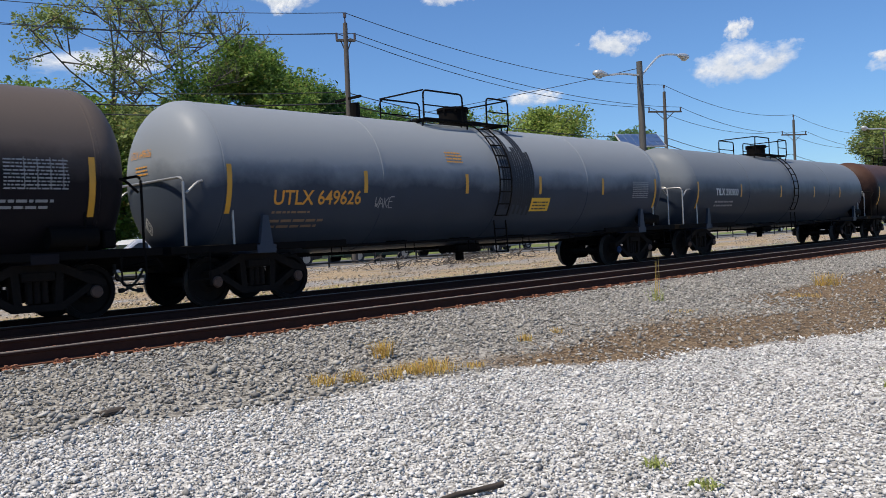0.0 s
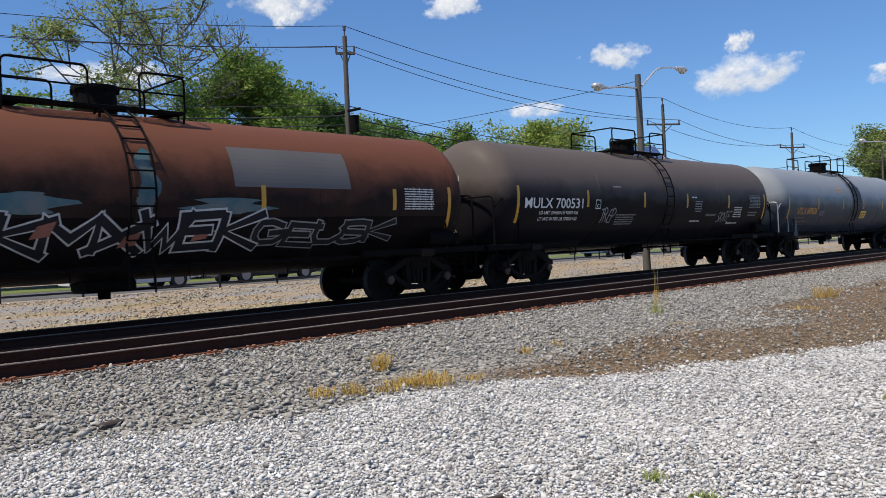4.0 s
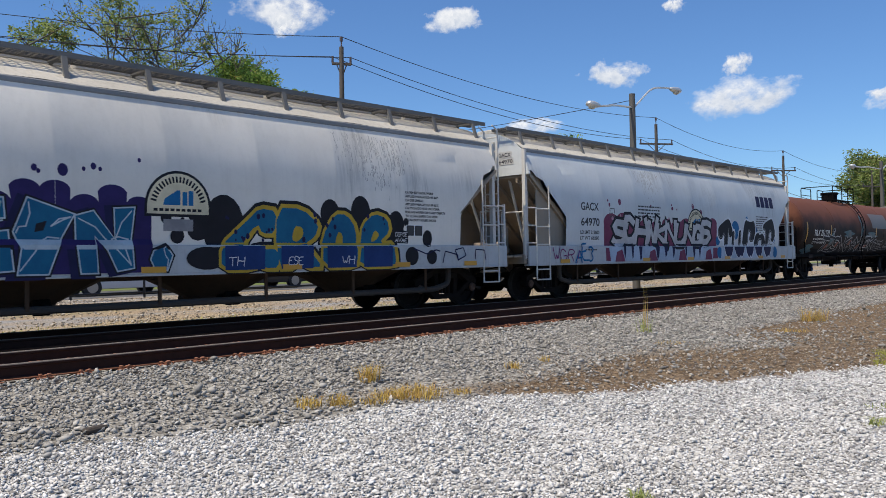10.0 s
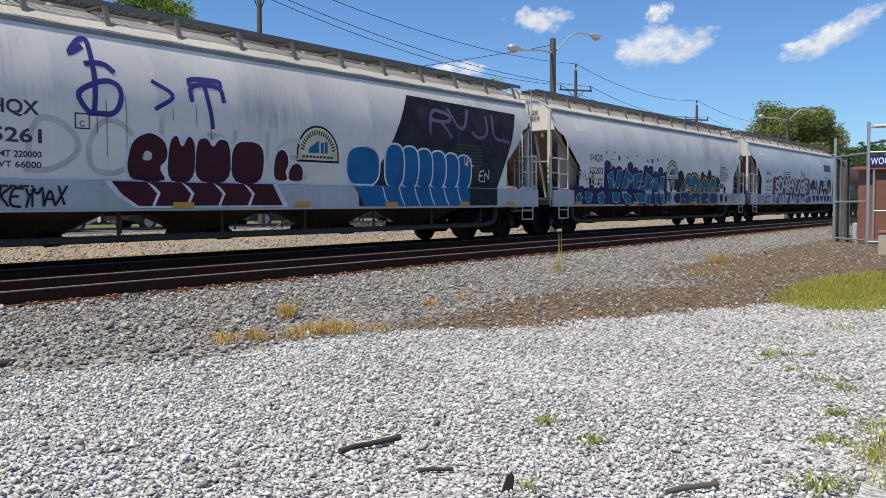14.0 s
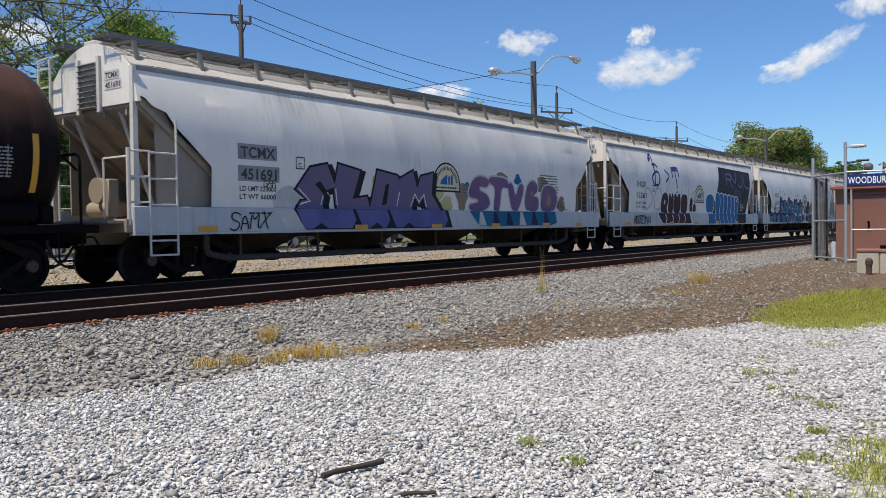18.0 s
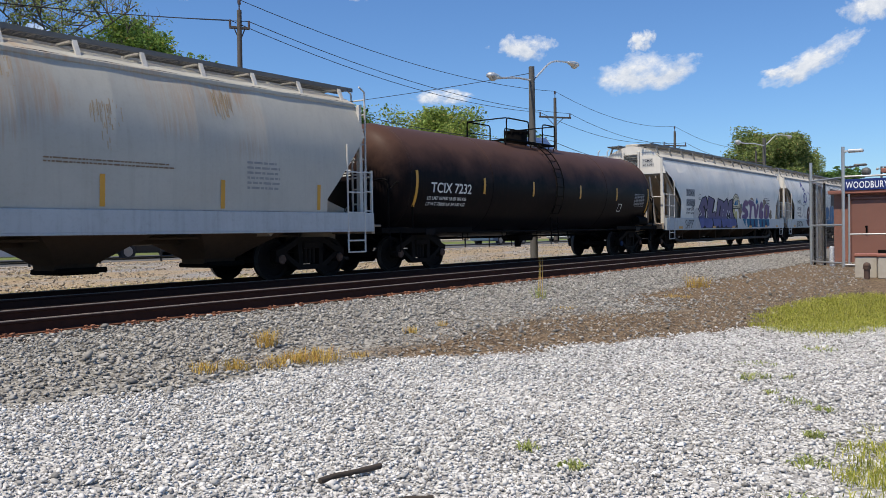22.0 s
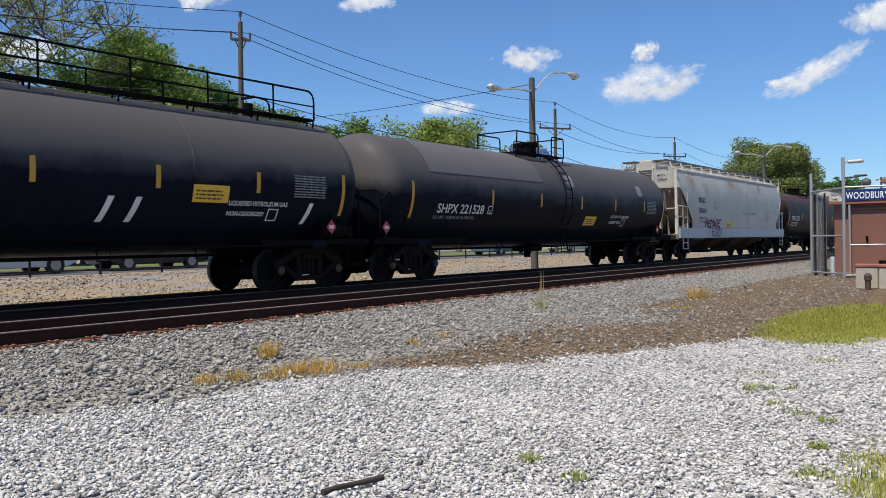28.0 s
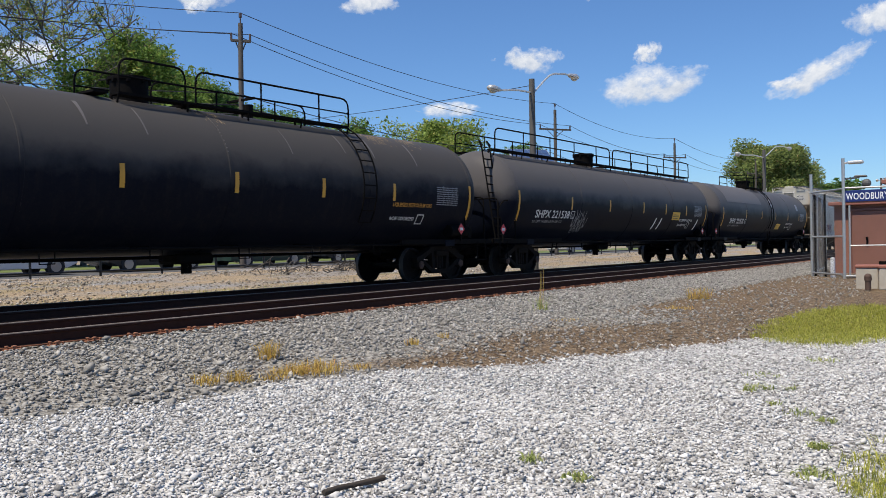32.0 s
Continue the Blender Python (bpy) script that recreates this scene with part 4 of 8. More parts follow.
    for i in range(n):
        bm = bmesh.new()
        x = x0 + (x1 - x0) * (i + 0.5) / n
        box(bm, (x, 0, eave + rise + 0.085), ((x1 - x0) / n - 0.06, 0.58, 0.13), 0.03)
        part("hatch_cover", bm, roofpaint, car)
    # running boards on brackets
    top = eave + (0.57 if not steep else 0.42)
    for s in (-1, 1):
        bm = bmesh.new()
        y = s * 0.72
        box(bm, ((x0 + x1) / 2, y - 0.24, top), (x1 - x0 + 0.5, 0.03, 0.09))
        box(bm, ((x0 + x1) / 2, y + 0.24, top), (x1 - x0 + 0.5, 0.03, 0.06))
        for j in range(6):
            box(bm, ((x0 + x1) / 2, y - 0.19 + 0.076 * j, top + 0.01), (x1 - x0 + 0.5, 0.025, 0.03))
        x = x0 - 0.2
        while x < x1 + 0.2:
            box(bm, (x, y, top + 0.005), (0.02, 0.46, 0.03))
            x += 0.22
        part("running_board", bm, "grate", car)
        for i in range(13):
            x = x0 + 0.25 + (x1 - x0 - 0.5) * i / 12
            bm = bmesh.new()
            zr = eave + 0.05 + rise * (1 - (1.12 / we) ** 2)
            slab(bm, [(s * 1.14, zr - 0.05), (s * 1.09, zr - 0.02), (s * 0.95, top - 0.03), (s * 1.0, top - 0.03)], "x", x - 0.045, x + 0.045)
            box(bm, (x, s * 0.73, top - 0.045), (0.09, 0.52, 0.035))
            rod(bm, (x, s * 0.50, top - 0.05), (x, s * 0.50, eave + rise - 0.15), 0.03, 6)
            part("bracket", bm, "white_rail" if steep else "grate", car)
    # ends: end wall, slope sheet, ribs, posts
    for s, e in ((-1, x0), (1, x1)):
        bm = bmesh.new()
        zs = [lip + (eave - lip) * j / 5 for j in range(6)]
        ring = [(-width(z), z) for z in zs] + [(we * q, eave + 0.05 + rise * (1 - q * q)) for q in [-0.8 + 0.2 * j for j in range(9)]] + [(width(z), z) for z in zs[::-1]]
        slab(bm, ring, "x", e - 0.03, e + 0.03)
        part("end_wall", bm, paint, car)
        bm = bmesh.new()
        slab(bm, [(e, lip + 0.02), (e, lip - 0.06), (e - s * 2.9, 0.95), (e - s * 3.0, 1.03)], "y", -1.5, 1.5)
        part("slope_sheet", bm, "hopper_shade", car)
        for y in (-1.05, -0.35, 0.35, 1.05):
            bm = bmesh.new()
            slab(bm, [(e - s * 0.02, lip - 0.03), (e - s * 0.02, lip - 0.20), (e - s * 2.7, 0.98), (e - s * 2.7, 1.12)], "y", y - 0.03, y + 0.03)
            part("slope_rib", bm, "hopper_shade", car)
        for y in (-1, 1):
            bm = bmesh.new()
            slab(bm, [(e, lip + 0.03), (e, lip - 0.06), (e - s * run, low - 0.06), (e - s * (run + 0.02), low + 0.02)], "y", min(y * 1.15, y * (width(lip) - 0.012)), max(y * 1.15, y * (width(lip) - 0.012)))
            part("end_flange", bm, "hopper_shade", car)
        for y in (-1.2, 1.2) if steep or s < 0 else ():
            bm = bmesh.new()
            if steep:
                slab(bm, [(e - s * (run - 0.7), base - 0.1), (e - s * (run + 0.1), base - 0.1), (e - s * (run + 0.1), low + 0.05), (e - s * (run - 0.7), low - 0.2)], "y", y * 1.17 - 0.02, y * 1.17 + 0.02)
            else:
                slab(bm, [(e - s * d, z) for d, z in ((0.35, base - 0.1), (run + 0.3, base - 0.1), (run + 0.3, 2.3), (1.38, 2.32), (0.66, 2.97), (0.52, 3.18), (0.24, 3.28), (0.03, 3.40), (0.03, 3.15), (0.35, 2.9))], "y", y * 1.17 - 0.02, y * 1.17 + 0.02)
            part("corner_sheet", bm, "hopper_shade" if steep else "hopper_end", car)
        bm = bmesh.new()
        for y in (-0.62, 0.62):
            box(bm, (e + s * 0.05, y * 0.55, (lip - 0.1 + eave + rise - 0.2) / 2), (0.08, 0.09, eave + rise - lip - 0.1), 0.01)
        for k in (-1, 1):
            slab(bm, [(e + s * 0.08, 1.15), (e - s * 0.04, 1.15), (e - s * 0.02, eave), (e + s * 0.06, eave)], "y", k * (width(lip) - 0.16) - 0.05, k * (width(lip) - 0.16) + 0.05)
        for y in (-0.75, 0.75):
            rod(bm, (e - s * 0.1, y, lip - 0.1), (e - s * 0.9, y * 0.9, 1.2), 0.04, 8)
        part("end_post", bm, "white_rail", car)
        bm = bmesh.new()
        for j in range(9):
            box(bm, (e + s * 0.07, 0.0, lip + 0.02 + 0.10 * j), (0.10, 0.60, 0.02), rot=Euler((0, s * 0.5, 0)).to_matrix().to_4x4())
        part("crossover_grating", bm, "grate" if not steep else "grey_rail", car)
        bm = bmesh.new()
        box(bm, (e - s * 0.35, 0, 1.16), (2.0, 2.9, 0.05), 0.01)
        box(bm, (s * half - s * 0.4, 0, 1.09), (0.12, 3.05, 0.24), 0.01)
        box(bm, (s * half - s * 0.9, 0, 0.92), (1.2, 0.5, 0.34), 0.02)
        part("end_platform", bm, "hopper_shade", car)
        end = s * half - s * 0.42
        for y in (-wide, wide):
            bm = bmesh.new()
            k = 1 if y > 0 else -1
            xa, xb = end - s * 0.35, end - s * 0.92
            rod(bm, (xb, y, 0.55), (xb, y, 3.0), 0.021, 6)
            rod(bm, (xa, y, 0.55), (xa, y, 2.42), 0.021, 6)
            for z in (0.56, 0.82, 1.46, 1.92, 2.38):
                rod(bm, (xa, y, z), (xb, y, z), 0.018, 6)
            rod(bm, (end, y - k * 0.1, 1.1), (end, y - k * 0.1, 2.45), 0.036, 8)
            for z in (1.5, 1.95, 2.4):
                rod(bm, (end, y - k * 0.1, z), (xa, y, z), 0.018, 6)
            rod(bm, (end, y - k * 0.1, 2.3), (end, k * 0.75, 2.3), 0.02, 6)
            rod(bm, (end, k * 0.75, 2.3), (end, k * 0.75, 1.15), 0.02, 6)
            part("side_ladder", bm, "white_rail", car)
        bm = bmesh.new()
        yl = 1.0 if s < 0 else -1.35
        ladder(bm, (end - s * 0.02, yl, 1.15), (end - s * 0.02, yl, 4.3), 0.42, (0, 1, 0), 9)
        rod(bm, (end - s * 0.02, yl, 4.3), (e + s * 0.05, yl, 4.4), 0.02, 6)
        rod(bm, (end - s * 0.02, yl + 0.42, 4.3), (e + s * 0.05, yl + 0.42, 4.4), 0.02, 6)
        part("end_ladder", bm, "white_rail", car)
        bm = bmesh.new()
        if s < 0:
            rod(bm, (e - 0.12, -0.25, 1.75), (e - 0.03, -0.25, 1.75), 0.24, 18)
            box(bm, (e - 0.05, -0.62, 1.6), (0.22, 0.2, 0.7), 0.02)
            rod(bm, (e + 0.4, -0.2, 1.42), (e + 0.4, 0.7, 1.42), 0.16, 12)
            pipe(bm, [(e, -0.25, 1.75), (e + 0.05, -0.1, 1.4), (e + 0.5, 0, 1.25)], 0.03, 6, 0.1)
        else:
            box(bm, (e + 0.0, 0.2, 1.4), (0.4, 0.5, 0.35), 0.03)
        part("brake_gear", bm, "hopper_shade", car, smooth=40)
    if endmark:
        def end_skin(x, z, off):
            return Vector((x0 - 0.034 - off, -x, z))
        for text, z, w in ((endmark[0], lip + 0.50, 0.40), (endmark[1], lip + 0.32, 0.46)):
            bm = bmesh.new()
            quad2(bm, -0.03, -0.03, w + 0.03, 0.135)
            part("end_patch", laid(bm, 0.52, z, end_skin, 0.004), "g_mist", car)
            part("end_lettering", laid(lettering(text, w, 0.105, 0.015), 0.52, z, end_skin, 0.009), "stencil_black", car)
    # bins under the floor, with outlets and the pipe that joins them
    span = x1 - x0 - 2 * (run + 0.4)
    for i in range(bays):
        xm = x0 + run + 0.4 + span * (i + 0.5) / bays
        w = span / bays * 0.5 - 0.05
        bm = bmesh.new()
        rings = []
        for z, kx, ky in ((1.24, 1.0, 1.30), (1.0, 0.88, 1.15), (0.72, 0.55, 0.72), (0.50, 0.30, 0.38), (0.40, 0.26, 0.34)):
            if steep:
                kx = {1.24: 0.96, 1.0: 0.68, 0.72: 0.42, 0.50: 0.26, 0.40: 0.26}[z]
            m = 4 if steep else 12
            ring = []
            for j in range(m):
                a = 2 * math.pi * (j + 0.5) / m
                f = 1 / max(abs(math.cos(a)), abs(math.sin(a))) if steep or z > 1.1 else 1.08
                ring.append(bm.verts.new((xm + w * kx * math.cos(a) * f, ky * math.sin(a) * f, z)))
            rings.append(ring)
        for u, v in zip(rings, rings[1:]):
            for j in range(len(u)):
                bm.faces.new((u[j], u[(j + 1) % len(u)], v[(j + 1) % len(u)], v[j]))
        bm.faces.new(rings[-1])
        bmesh.ops.recalc_face_normals(bm, faces=bm.faces)
        bin_ob = part("hopper_bin", bm, "under", car)
        bm = bmesh.new()
        if steep:
            box(bm, (xm, 0, 0.37), (w * 0.5, 1.0, 0.10), 0.02)
            rod(bm, (xm - w * 0.3, -0.56, 0.40), (xm + w * 0.3, -0.56, 0.40), 0.05, 10)
        else:
            rod(bm, (xm, -1.0, 0.44), (xm, 1.0, 0.44), 0.10, 12)
            box(bm, (xm, -0.78, 0.46), (0.28, 0.12, 0.26), 0.03)
        part("outlet", bm, "steel_black", bin_ob)
    bm = bmesh.new()
    if not steep:
        xa, xb = x0 + run + 0.1, x1 - run - 0.1
        pipe(bm, [(xa, -1.25, 0.92), (xa, -1.25, 0.55), (xa + 0.5, -1.25, 0.44), (xb - 0.5, -1.25, 0.44), (xb, -1.25, 0.55), (xb, -1.25, 0.92)], 0.065, 8, 0.14)
        part("discharge_pipe", bm, "pipe_grey", car, smooth=40)
        bm = bmesh.new()
        for i in range(7):
            x = xa + 0.8 + (xb - xa - 1.6) * i / 6
            box(bm, (x, -1.3, 0.74), (0.06, 0.03, 0.62))
    else:
        pipe(bm, [(x0 + 1.5, -0.9, 0.95), (x1 - 1.5, -0.9, 0.95)], 0.03, 6)
    box(bm, (0, 0, 0.98), (2 * half - 2.2, 0.32, 0.30))
    part("underframe", bm, "under", car)
    return car, skin, c


# letters drawn as closed outlines on a field 100 wide and 100 high
GLYPHS = {
    "V crag": "0 82 38 94 60 50 78 98 118 97 92 45 90 8 70 3 40 8 35 25", "E crag": "15 68 42 100 100 77 82 60 60 75 52 62 60 52 45 45 30 42 48 30 78 24 68 2 40 2 0 25 0 40",
    "G crag": "0 85 85 93 88 68 35 66 35 32 58 30 50 50 93 54 100 5 42 2 0 30", "A crag": "0 52 22 94 100 75 78 45 55 0 5 0 12 32", "N crag": "0 75 30 82 66 45 64 86 100 88 94 45 97 6 68 2 52 30 33 48 36 0 8 0 2 40",
    "block": "0 45 15 80 70 100 100 60 75 0 20 5", "block two": "5 95 55 100 100 70 70 10 40 0 0 40",
    "C drop": "0 0 0 38 45 80 65 100 98 96 95 55 70 55 62 70 40 40 40 25 62 35 100 35 100 0 70 0 62 12 55 0", "R drop": "0 0 0 98 60 98 100 72 92 50 68 38 108 0 62 0 45 22 40 0",
    "O drop": "0 0 3 55 35 95 70 95 97 70 100 20 92 0", "E drop": "0 0 8 40 12 75 45 97 82 88 90 62 62 42 98 44 104 10 100 0",
    "P hook": "0 60 8 72 62 100 80 92 100 48 85 30 72 35 70 60 66 0 38 0 42 45 20 20 0 35", "U post": "0 0 12 52 42 62 60 50 50 0", "C hook": "0 0 8 58 22 100 60 90 88 98 100 62 84 18 60 14 50 30 62 48 46 58 42 0",
    "N hook": "0 0 14 52 40 64 52 52 76 62 100 40 96 0 68 0 66 28 44 28 40 0", "C arch": "0 62 10 82 62 100 80 96 100 44 82 14 62 20 68 46 54 56 42 0 14 0 24 52", "foot": "0 100 100 100 92 55 70 5 60 25 40 0 15 40",
    "S slab": "34 90 76 100 98 50 74 42 58 62 46 54 70 30 64 0 0 0 12 17 27 19 0 42", "L slab": "6 100 76 88 52 24 100 30 112 0 0 0 -8 44", "O slab": "16 94 92 84 106 44 94 0 -10 0", "M slab": "2 70 44 94 56 52 66 82 102 92 98 40 118 14 124 0 82 0 74 30 62 12 50 30 40 0 -4 0",
    "S fat": "0 50 20 88 52 100 92 88 80 66 50 70 46 58 84 46 96 18 70 0 10 0 6 18 46 24 40 34 12 36", "T fat": "0 82 10 100 96 96 100 66 62 72 58 0 26 0 36 70", "V fat": "0 88 30 96 48 44 70 96 100 84 66 0 30 0", "E fat": "0 30 14 80 50 100 88 84 82 60 52 50 96 44 94 0 16 0",
    "D fat": "0 0 8 84 40 100 92 88 104 40 84 0", "P round": "0 30 14 84 56 104 94 86 100 50 76 30 100 0 14 0", "H round": "0 0 8 84 34 104 52 70 76 104 100 84 94 0", "M round": "0 0 6 92 34 100 50 76 68 100 98 92 100 0", "E round": "0 0 4 92 80 96 104 74 96 0"}
COUNTERS = {"A crag": "36 62 54 66 48 54 34 52", "R drop": "36 46 42 68 60 66 62 52 48 42", "O drop": "36 24 44 62 58 60 60 26", "E drop": "36 44 46 66 60 58 50 46", "D fat": "34 18 40 66 62 62 64 20", "P round": "36 44 44 66 62 60 58 44",
            "O slab": "34 10 46 60 60 64 52 14", "E fat": "34 48 46 66 58 62 50 54"}


def closed(text, n):
    """The corners of a glyph, cut round n times."""
    v = [float(q) / 100 for q in text.split()]
    p = [Vector((a, b)) for a, b in zip(v[::2], v[1::2])]
    for _ in range(n):
        p = [q for a, b in zip(p, p[1:] + p[:1]) for q in (a.lerp(b, 0.22), a.lerp(b, 0.78))]
    return p


def swollen(p, d):
    """A closed outline, moved outwards by d."""
    if sum(a.x * b.y - b.x * a.y for a, b in zip(p, p[1:] + p[:1])) < 0:
        p = p[::-1]
    out = []
    for i, q in enumerate(p):
        a, b = (q - p[i - 1]), (p[(i + 1) % len(p)] - q)
        if a.length < 1e-6 or b.length < 1e-6:
            out.append(q)
            continue
        n = Vector((a.y, -a.x)).normalized() + Vector((b.y, -b.x)).normalized()
        n = n.normalized() if n.length > 0.2 else Vector((a.y, -a.x)).normalized()
        out.append(q + n * d * min(1.6, 1 / max(0.4, n.dot(Vector((a.y, -a.x)).normalized()))))
    return out


def patch(car, skin, name, pts, x, z, off, material, label=""):
    bm = bmesh.new()
    poly2(bm, pts)
    bm.normal_update()
    bmesh.ops.triangulate(bm, faces=bm.faces[:])
    return part(name, laid(bm, x, z, skin, off), material, car, label)


def piece(car, skin, letters, x, z, width, height, coats, n=0, counter=None, shine=None, off=0.006, lean=0.0):
    """Sprayed letters (glyph, start and end across the piece, foot and head), each in coats of (paint, swell, shift along, shift up), the last one its face."""
    for i, (g, u0, u1, v0, v1) in enumerate(letters):
        lift = off + 0.0004 * i

        def spread(p):
            y = v0 + p.y * (v1 - v0)
            return Vector(((u0 + p.x * (u1 - u0)) * width + lean * y * height, y * height))

        p = [spread(q) for q in closed(GLYPHS[g], n)]
        m, d, dx, dy = coats[-1]
        face = patch(car, skin, "graffiti_letter", swollen(p, d), x + dx, z + dy, lift + 0.0016 * (len(coats) - 1), m, "spray-painted graffiti letter")
        for j, (m, d, dx, dy) in enumerate(coats[:-1]):
            patch(face, skin, "letter_outline", swollen(p, d), x + dx, z + dy, lift + 0.0016 * j, m)
        if counter and COUNTERS.get(g):
            patch(face, skin, "letter_counter", [spread(q) for q in closed(COUNTERS[g], n)], x, z, lift + 0.0016 * len(coats), counter)
        if shine:
            m, w, cracks = shine
            rng = random.Random(i * 7 + len(g))
            bm = bmesh.new()
            if cracks:
                k = len(p)
                for _ in range(cracks):
                    a, b = p[rng.randrange(k)], p[rng.randrange(k)]
                    mid = sum(p, Vector((0, 0))) / k
                    a, b = a.lerp(mid, 0.12), b.lerp(mid, 0.12)
                    q = mid.lerp(a.lerp(b, 0.5), 0.45) + Vector((rng.uniform(-0.08, 0.08), rng.uniform(-0.08, 0.08)))
                    ribbon(bm, [a, a.lerp(q, 0.55) + Vector((0.04, 0.03)), q], w, 0.0)
                    ribbon(bm, [q, q.lerp(b, 0.5) + Vector((-0.03, 0.04)), b], w, 0.0001)
            else:
                r = swollen(p, -0.055)
                h = len(r) // 2
                ribbon(bm, r[:max(3, h)], w, 0.0)
            part("letter_shine", laid(bm, x, z, skin, lift + 0.0016 * len(coats) + 0.0006), m, face)


def sharp_letters(car, skin, text, x, z, width, height, w, coats, seed, narrow=1.0, shear=0.0, off=0.006, round_off=0):
    """Angular sprayed letters of thick bars, one part each; coats of (paint, added breadth), the last one the face."""
    step = width / len(text)
    rng = random.Random(seed)
    for i, ch in enumerate(text):
        dz, h = rng.uniform(-0.03, 0.03) * height, height * rng.uniform(0.94, 1.06)
        made = []
        for j, (m, grow) in list(enumerate(coats))[::-1]:
            bm = strokes(ch, step, h, w + grow, seed + i, round_off, shear, narrow)
            made.append(part("letter_outline" if made else "graffiti_letter", laid(bm, x + i * step, z + dz, skin, off + 0.0004 * i + 0.0018 * j), m, made[0] if made else car, "" if made else "spray-painted graffiti letter"))


def cloud_blobs(car, skin, x, z, width, height, n, paint, seed, dots=None, off=0.0032):
    """A sprayed cloud behind a piece: a row of bumps over a band, and drops above it."""
    rng = random.Random(seed)
    pts = [(0.0, 0.0), (width, 0.0)]
    for i in range(n)[::-1]:
        c, r = (i + 0.5) * width / n, width / n * rng.uniform(0.5, 0.68)
        up = height * rng.uniform(0.80, 1.0) - r * 0.7
        pts += [(c + r * math.cos(radians(a)), up + r * 0.7 * math.sin(radians(a))) for a in range(20, 161, 20)]
    back = patch(car, skin, "graffiti_cloud", pts, x, z, off, paint, "sprayed cloud behind a graffiti piece")
    for i in range(n):
        bm = disc2(bmesh.new(), width * rng.random(), height * rng.uniform(1.02, 1.22), rng.choice((0.03, 0.045, 0.08)), 12, 1.25)
        part("paint_drop", laid(bm, x, z, skin, off), paint, back)
        if dots:
            bm = disc2(bmesh.new(), (i + rng.uniform(0.2, 0.8)) * width / n, height * rng.uniform(0.7, 0.9), rng.uniform(0.025, 0.065), 12)
            part("paint_dot", laid(bm, x, z, skin, off + 0.0012), dots, back)


def scrawl(car, skin, text, x, z, width, height, paint, seed, shear=0.15, thick=0.09, lift=0.0, runs=0):
    """A quick tag in one thin line, with drips where the paint ran."""
    bm = strokes(text, width, height, height * thick, seed, 2, shear, 0.86)
    rng = random.Random(seed)
    for i in range(runs):
        a, b = width * rng.random(), height * rng.uniform(0.1, 0.5)
        quad2(bm, a, b - height * rng.uniform(0.3, 0.9), a + 0.012, b)
    part("scrawl", laid(bm, x, z, skin, 0.0055 + lift * 0.4), paint, car, "thin sprayed scrawl")


def stain(car, skin, x, z, wide, drop, paint, seed, label):
    """A patch of thin runs, dense in the middle, that trickled down from one height."""
    rng = random.Random(seed)
    bm = bmesh.new()
    a = 0.0
    while a < wide:
        w = rng.uniform(0.006, 0.02)
        mid = 1 - abs(a / wide - 0.5) * 1.5
        if rng.random() < 0.45 + 0.5 * mid:
            top = rng.uniform(-0.12, 0.05)
            q = 0.0
            while q < drop * mid * rng.uniform(0.6, 1.0):
                ln = rng.uniform(0.12, 0.5)
                quad2(bm, a, top - q - ln, a + w, top - q)
                q += ln + rng.uniform(0.0, 0.06)
        a += w + rng.uniform(0.004, 0.03)
    part("stain", laid(bm, x, z, skin, 0.0035, 9.0), paint, car, label)


def sprayed(name, c, c2=None):
    k = Nodes(name)
    v = k.coords()
    f = k.ramp(k.noise(v, 1.6, 6, 0.7), [(0.38, (0, 0, 0)), (0.62, (1, 1, 1))])
    col = k.mix(f, c, c2 or tone(c, 1.35))
    return k.done(k.mix(k.math("MULTIPLY", k.noise(v, 30, 4), 0.25), col, tone(c, 0.6)), 0.65, spec=0.18)


for key, c, c2 in (("g_blue", (0.008, 0.096, 0.200), (0.011, 0.132, 0.240)), ("g_navy", (0.012, 0.012, 0.05), None), ("g_purple", (0.022, 0.015, 0.081), None), ("g_lilac", (0.186, 0.105, 0.186), (0.136, 0.087, 0.192)),
                   ("g_pink", (0.161, 0.028, 0.074), (0.186, 0.056, 0.099)), ("g_grey", (0.288, 0.288, 0.296), (0.192, 0.192, 0.208)), ("g_black", (0.012, 0.012, 0.016), None), ("g_sky", (0.009, 0.105, 0.248), None),
                   ("g_yellow", (0.400, 0.272, 0.032), None), ("g_white", (0.56, 0.58, 0.60), None), ("g_magenta", (0.143, 0.019, 0.099), None), ("g_teal", (0.031, 0.124, 0.155), (0.155, 0.167, 0.167)),
                   ("g_faint", (0.043, 0.037, 0.167), None), ("g_violet", (0.150, 0.115, 0.190), (0.120, 0.105, 0.200)), ("g_maroon", (0.045, 0.008, 0.014), None), ("g_plum", (0.093, 0.019, 0.081), None), ("g_mist", (0.42, 0.415, 0.40), None), ("g_crack", (0.35, 0.42, 0.46), None), ("g_dusk", (0.008, 0.009, 0.014), (0.03, 0.03, 0.036)), ("g_roundel", (0.52, 0.47, 0.33), None)):
    M[key] = sprayed("spray paint " + key[2:], c, c2)
for key, c in (("g_deep", (0.010, 0.032, 0.12)), ("g_blush", (0.36, 0.20, 0.25)), ("g_silver", (0.40, 0.40, 0.41)), ("g_ice", (0.30, 0.37, 0.46)), ("g_straw", (0.40, 0.36, 0.16)), ("g_peri", (0.085, 0.095, 0.235)), ("g_tan", (0.22, 0.16, 0.11)), ("g_salmon", (0.24, 0.10, 0.075))):
    M[key] = sprayed("spray paint " + key[2:], c)
M["stain_dark"] = plain("grey black grain dust", (0.34, 0.33, 0.31), 0.9, var=0.35, scale=20)
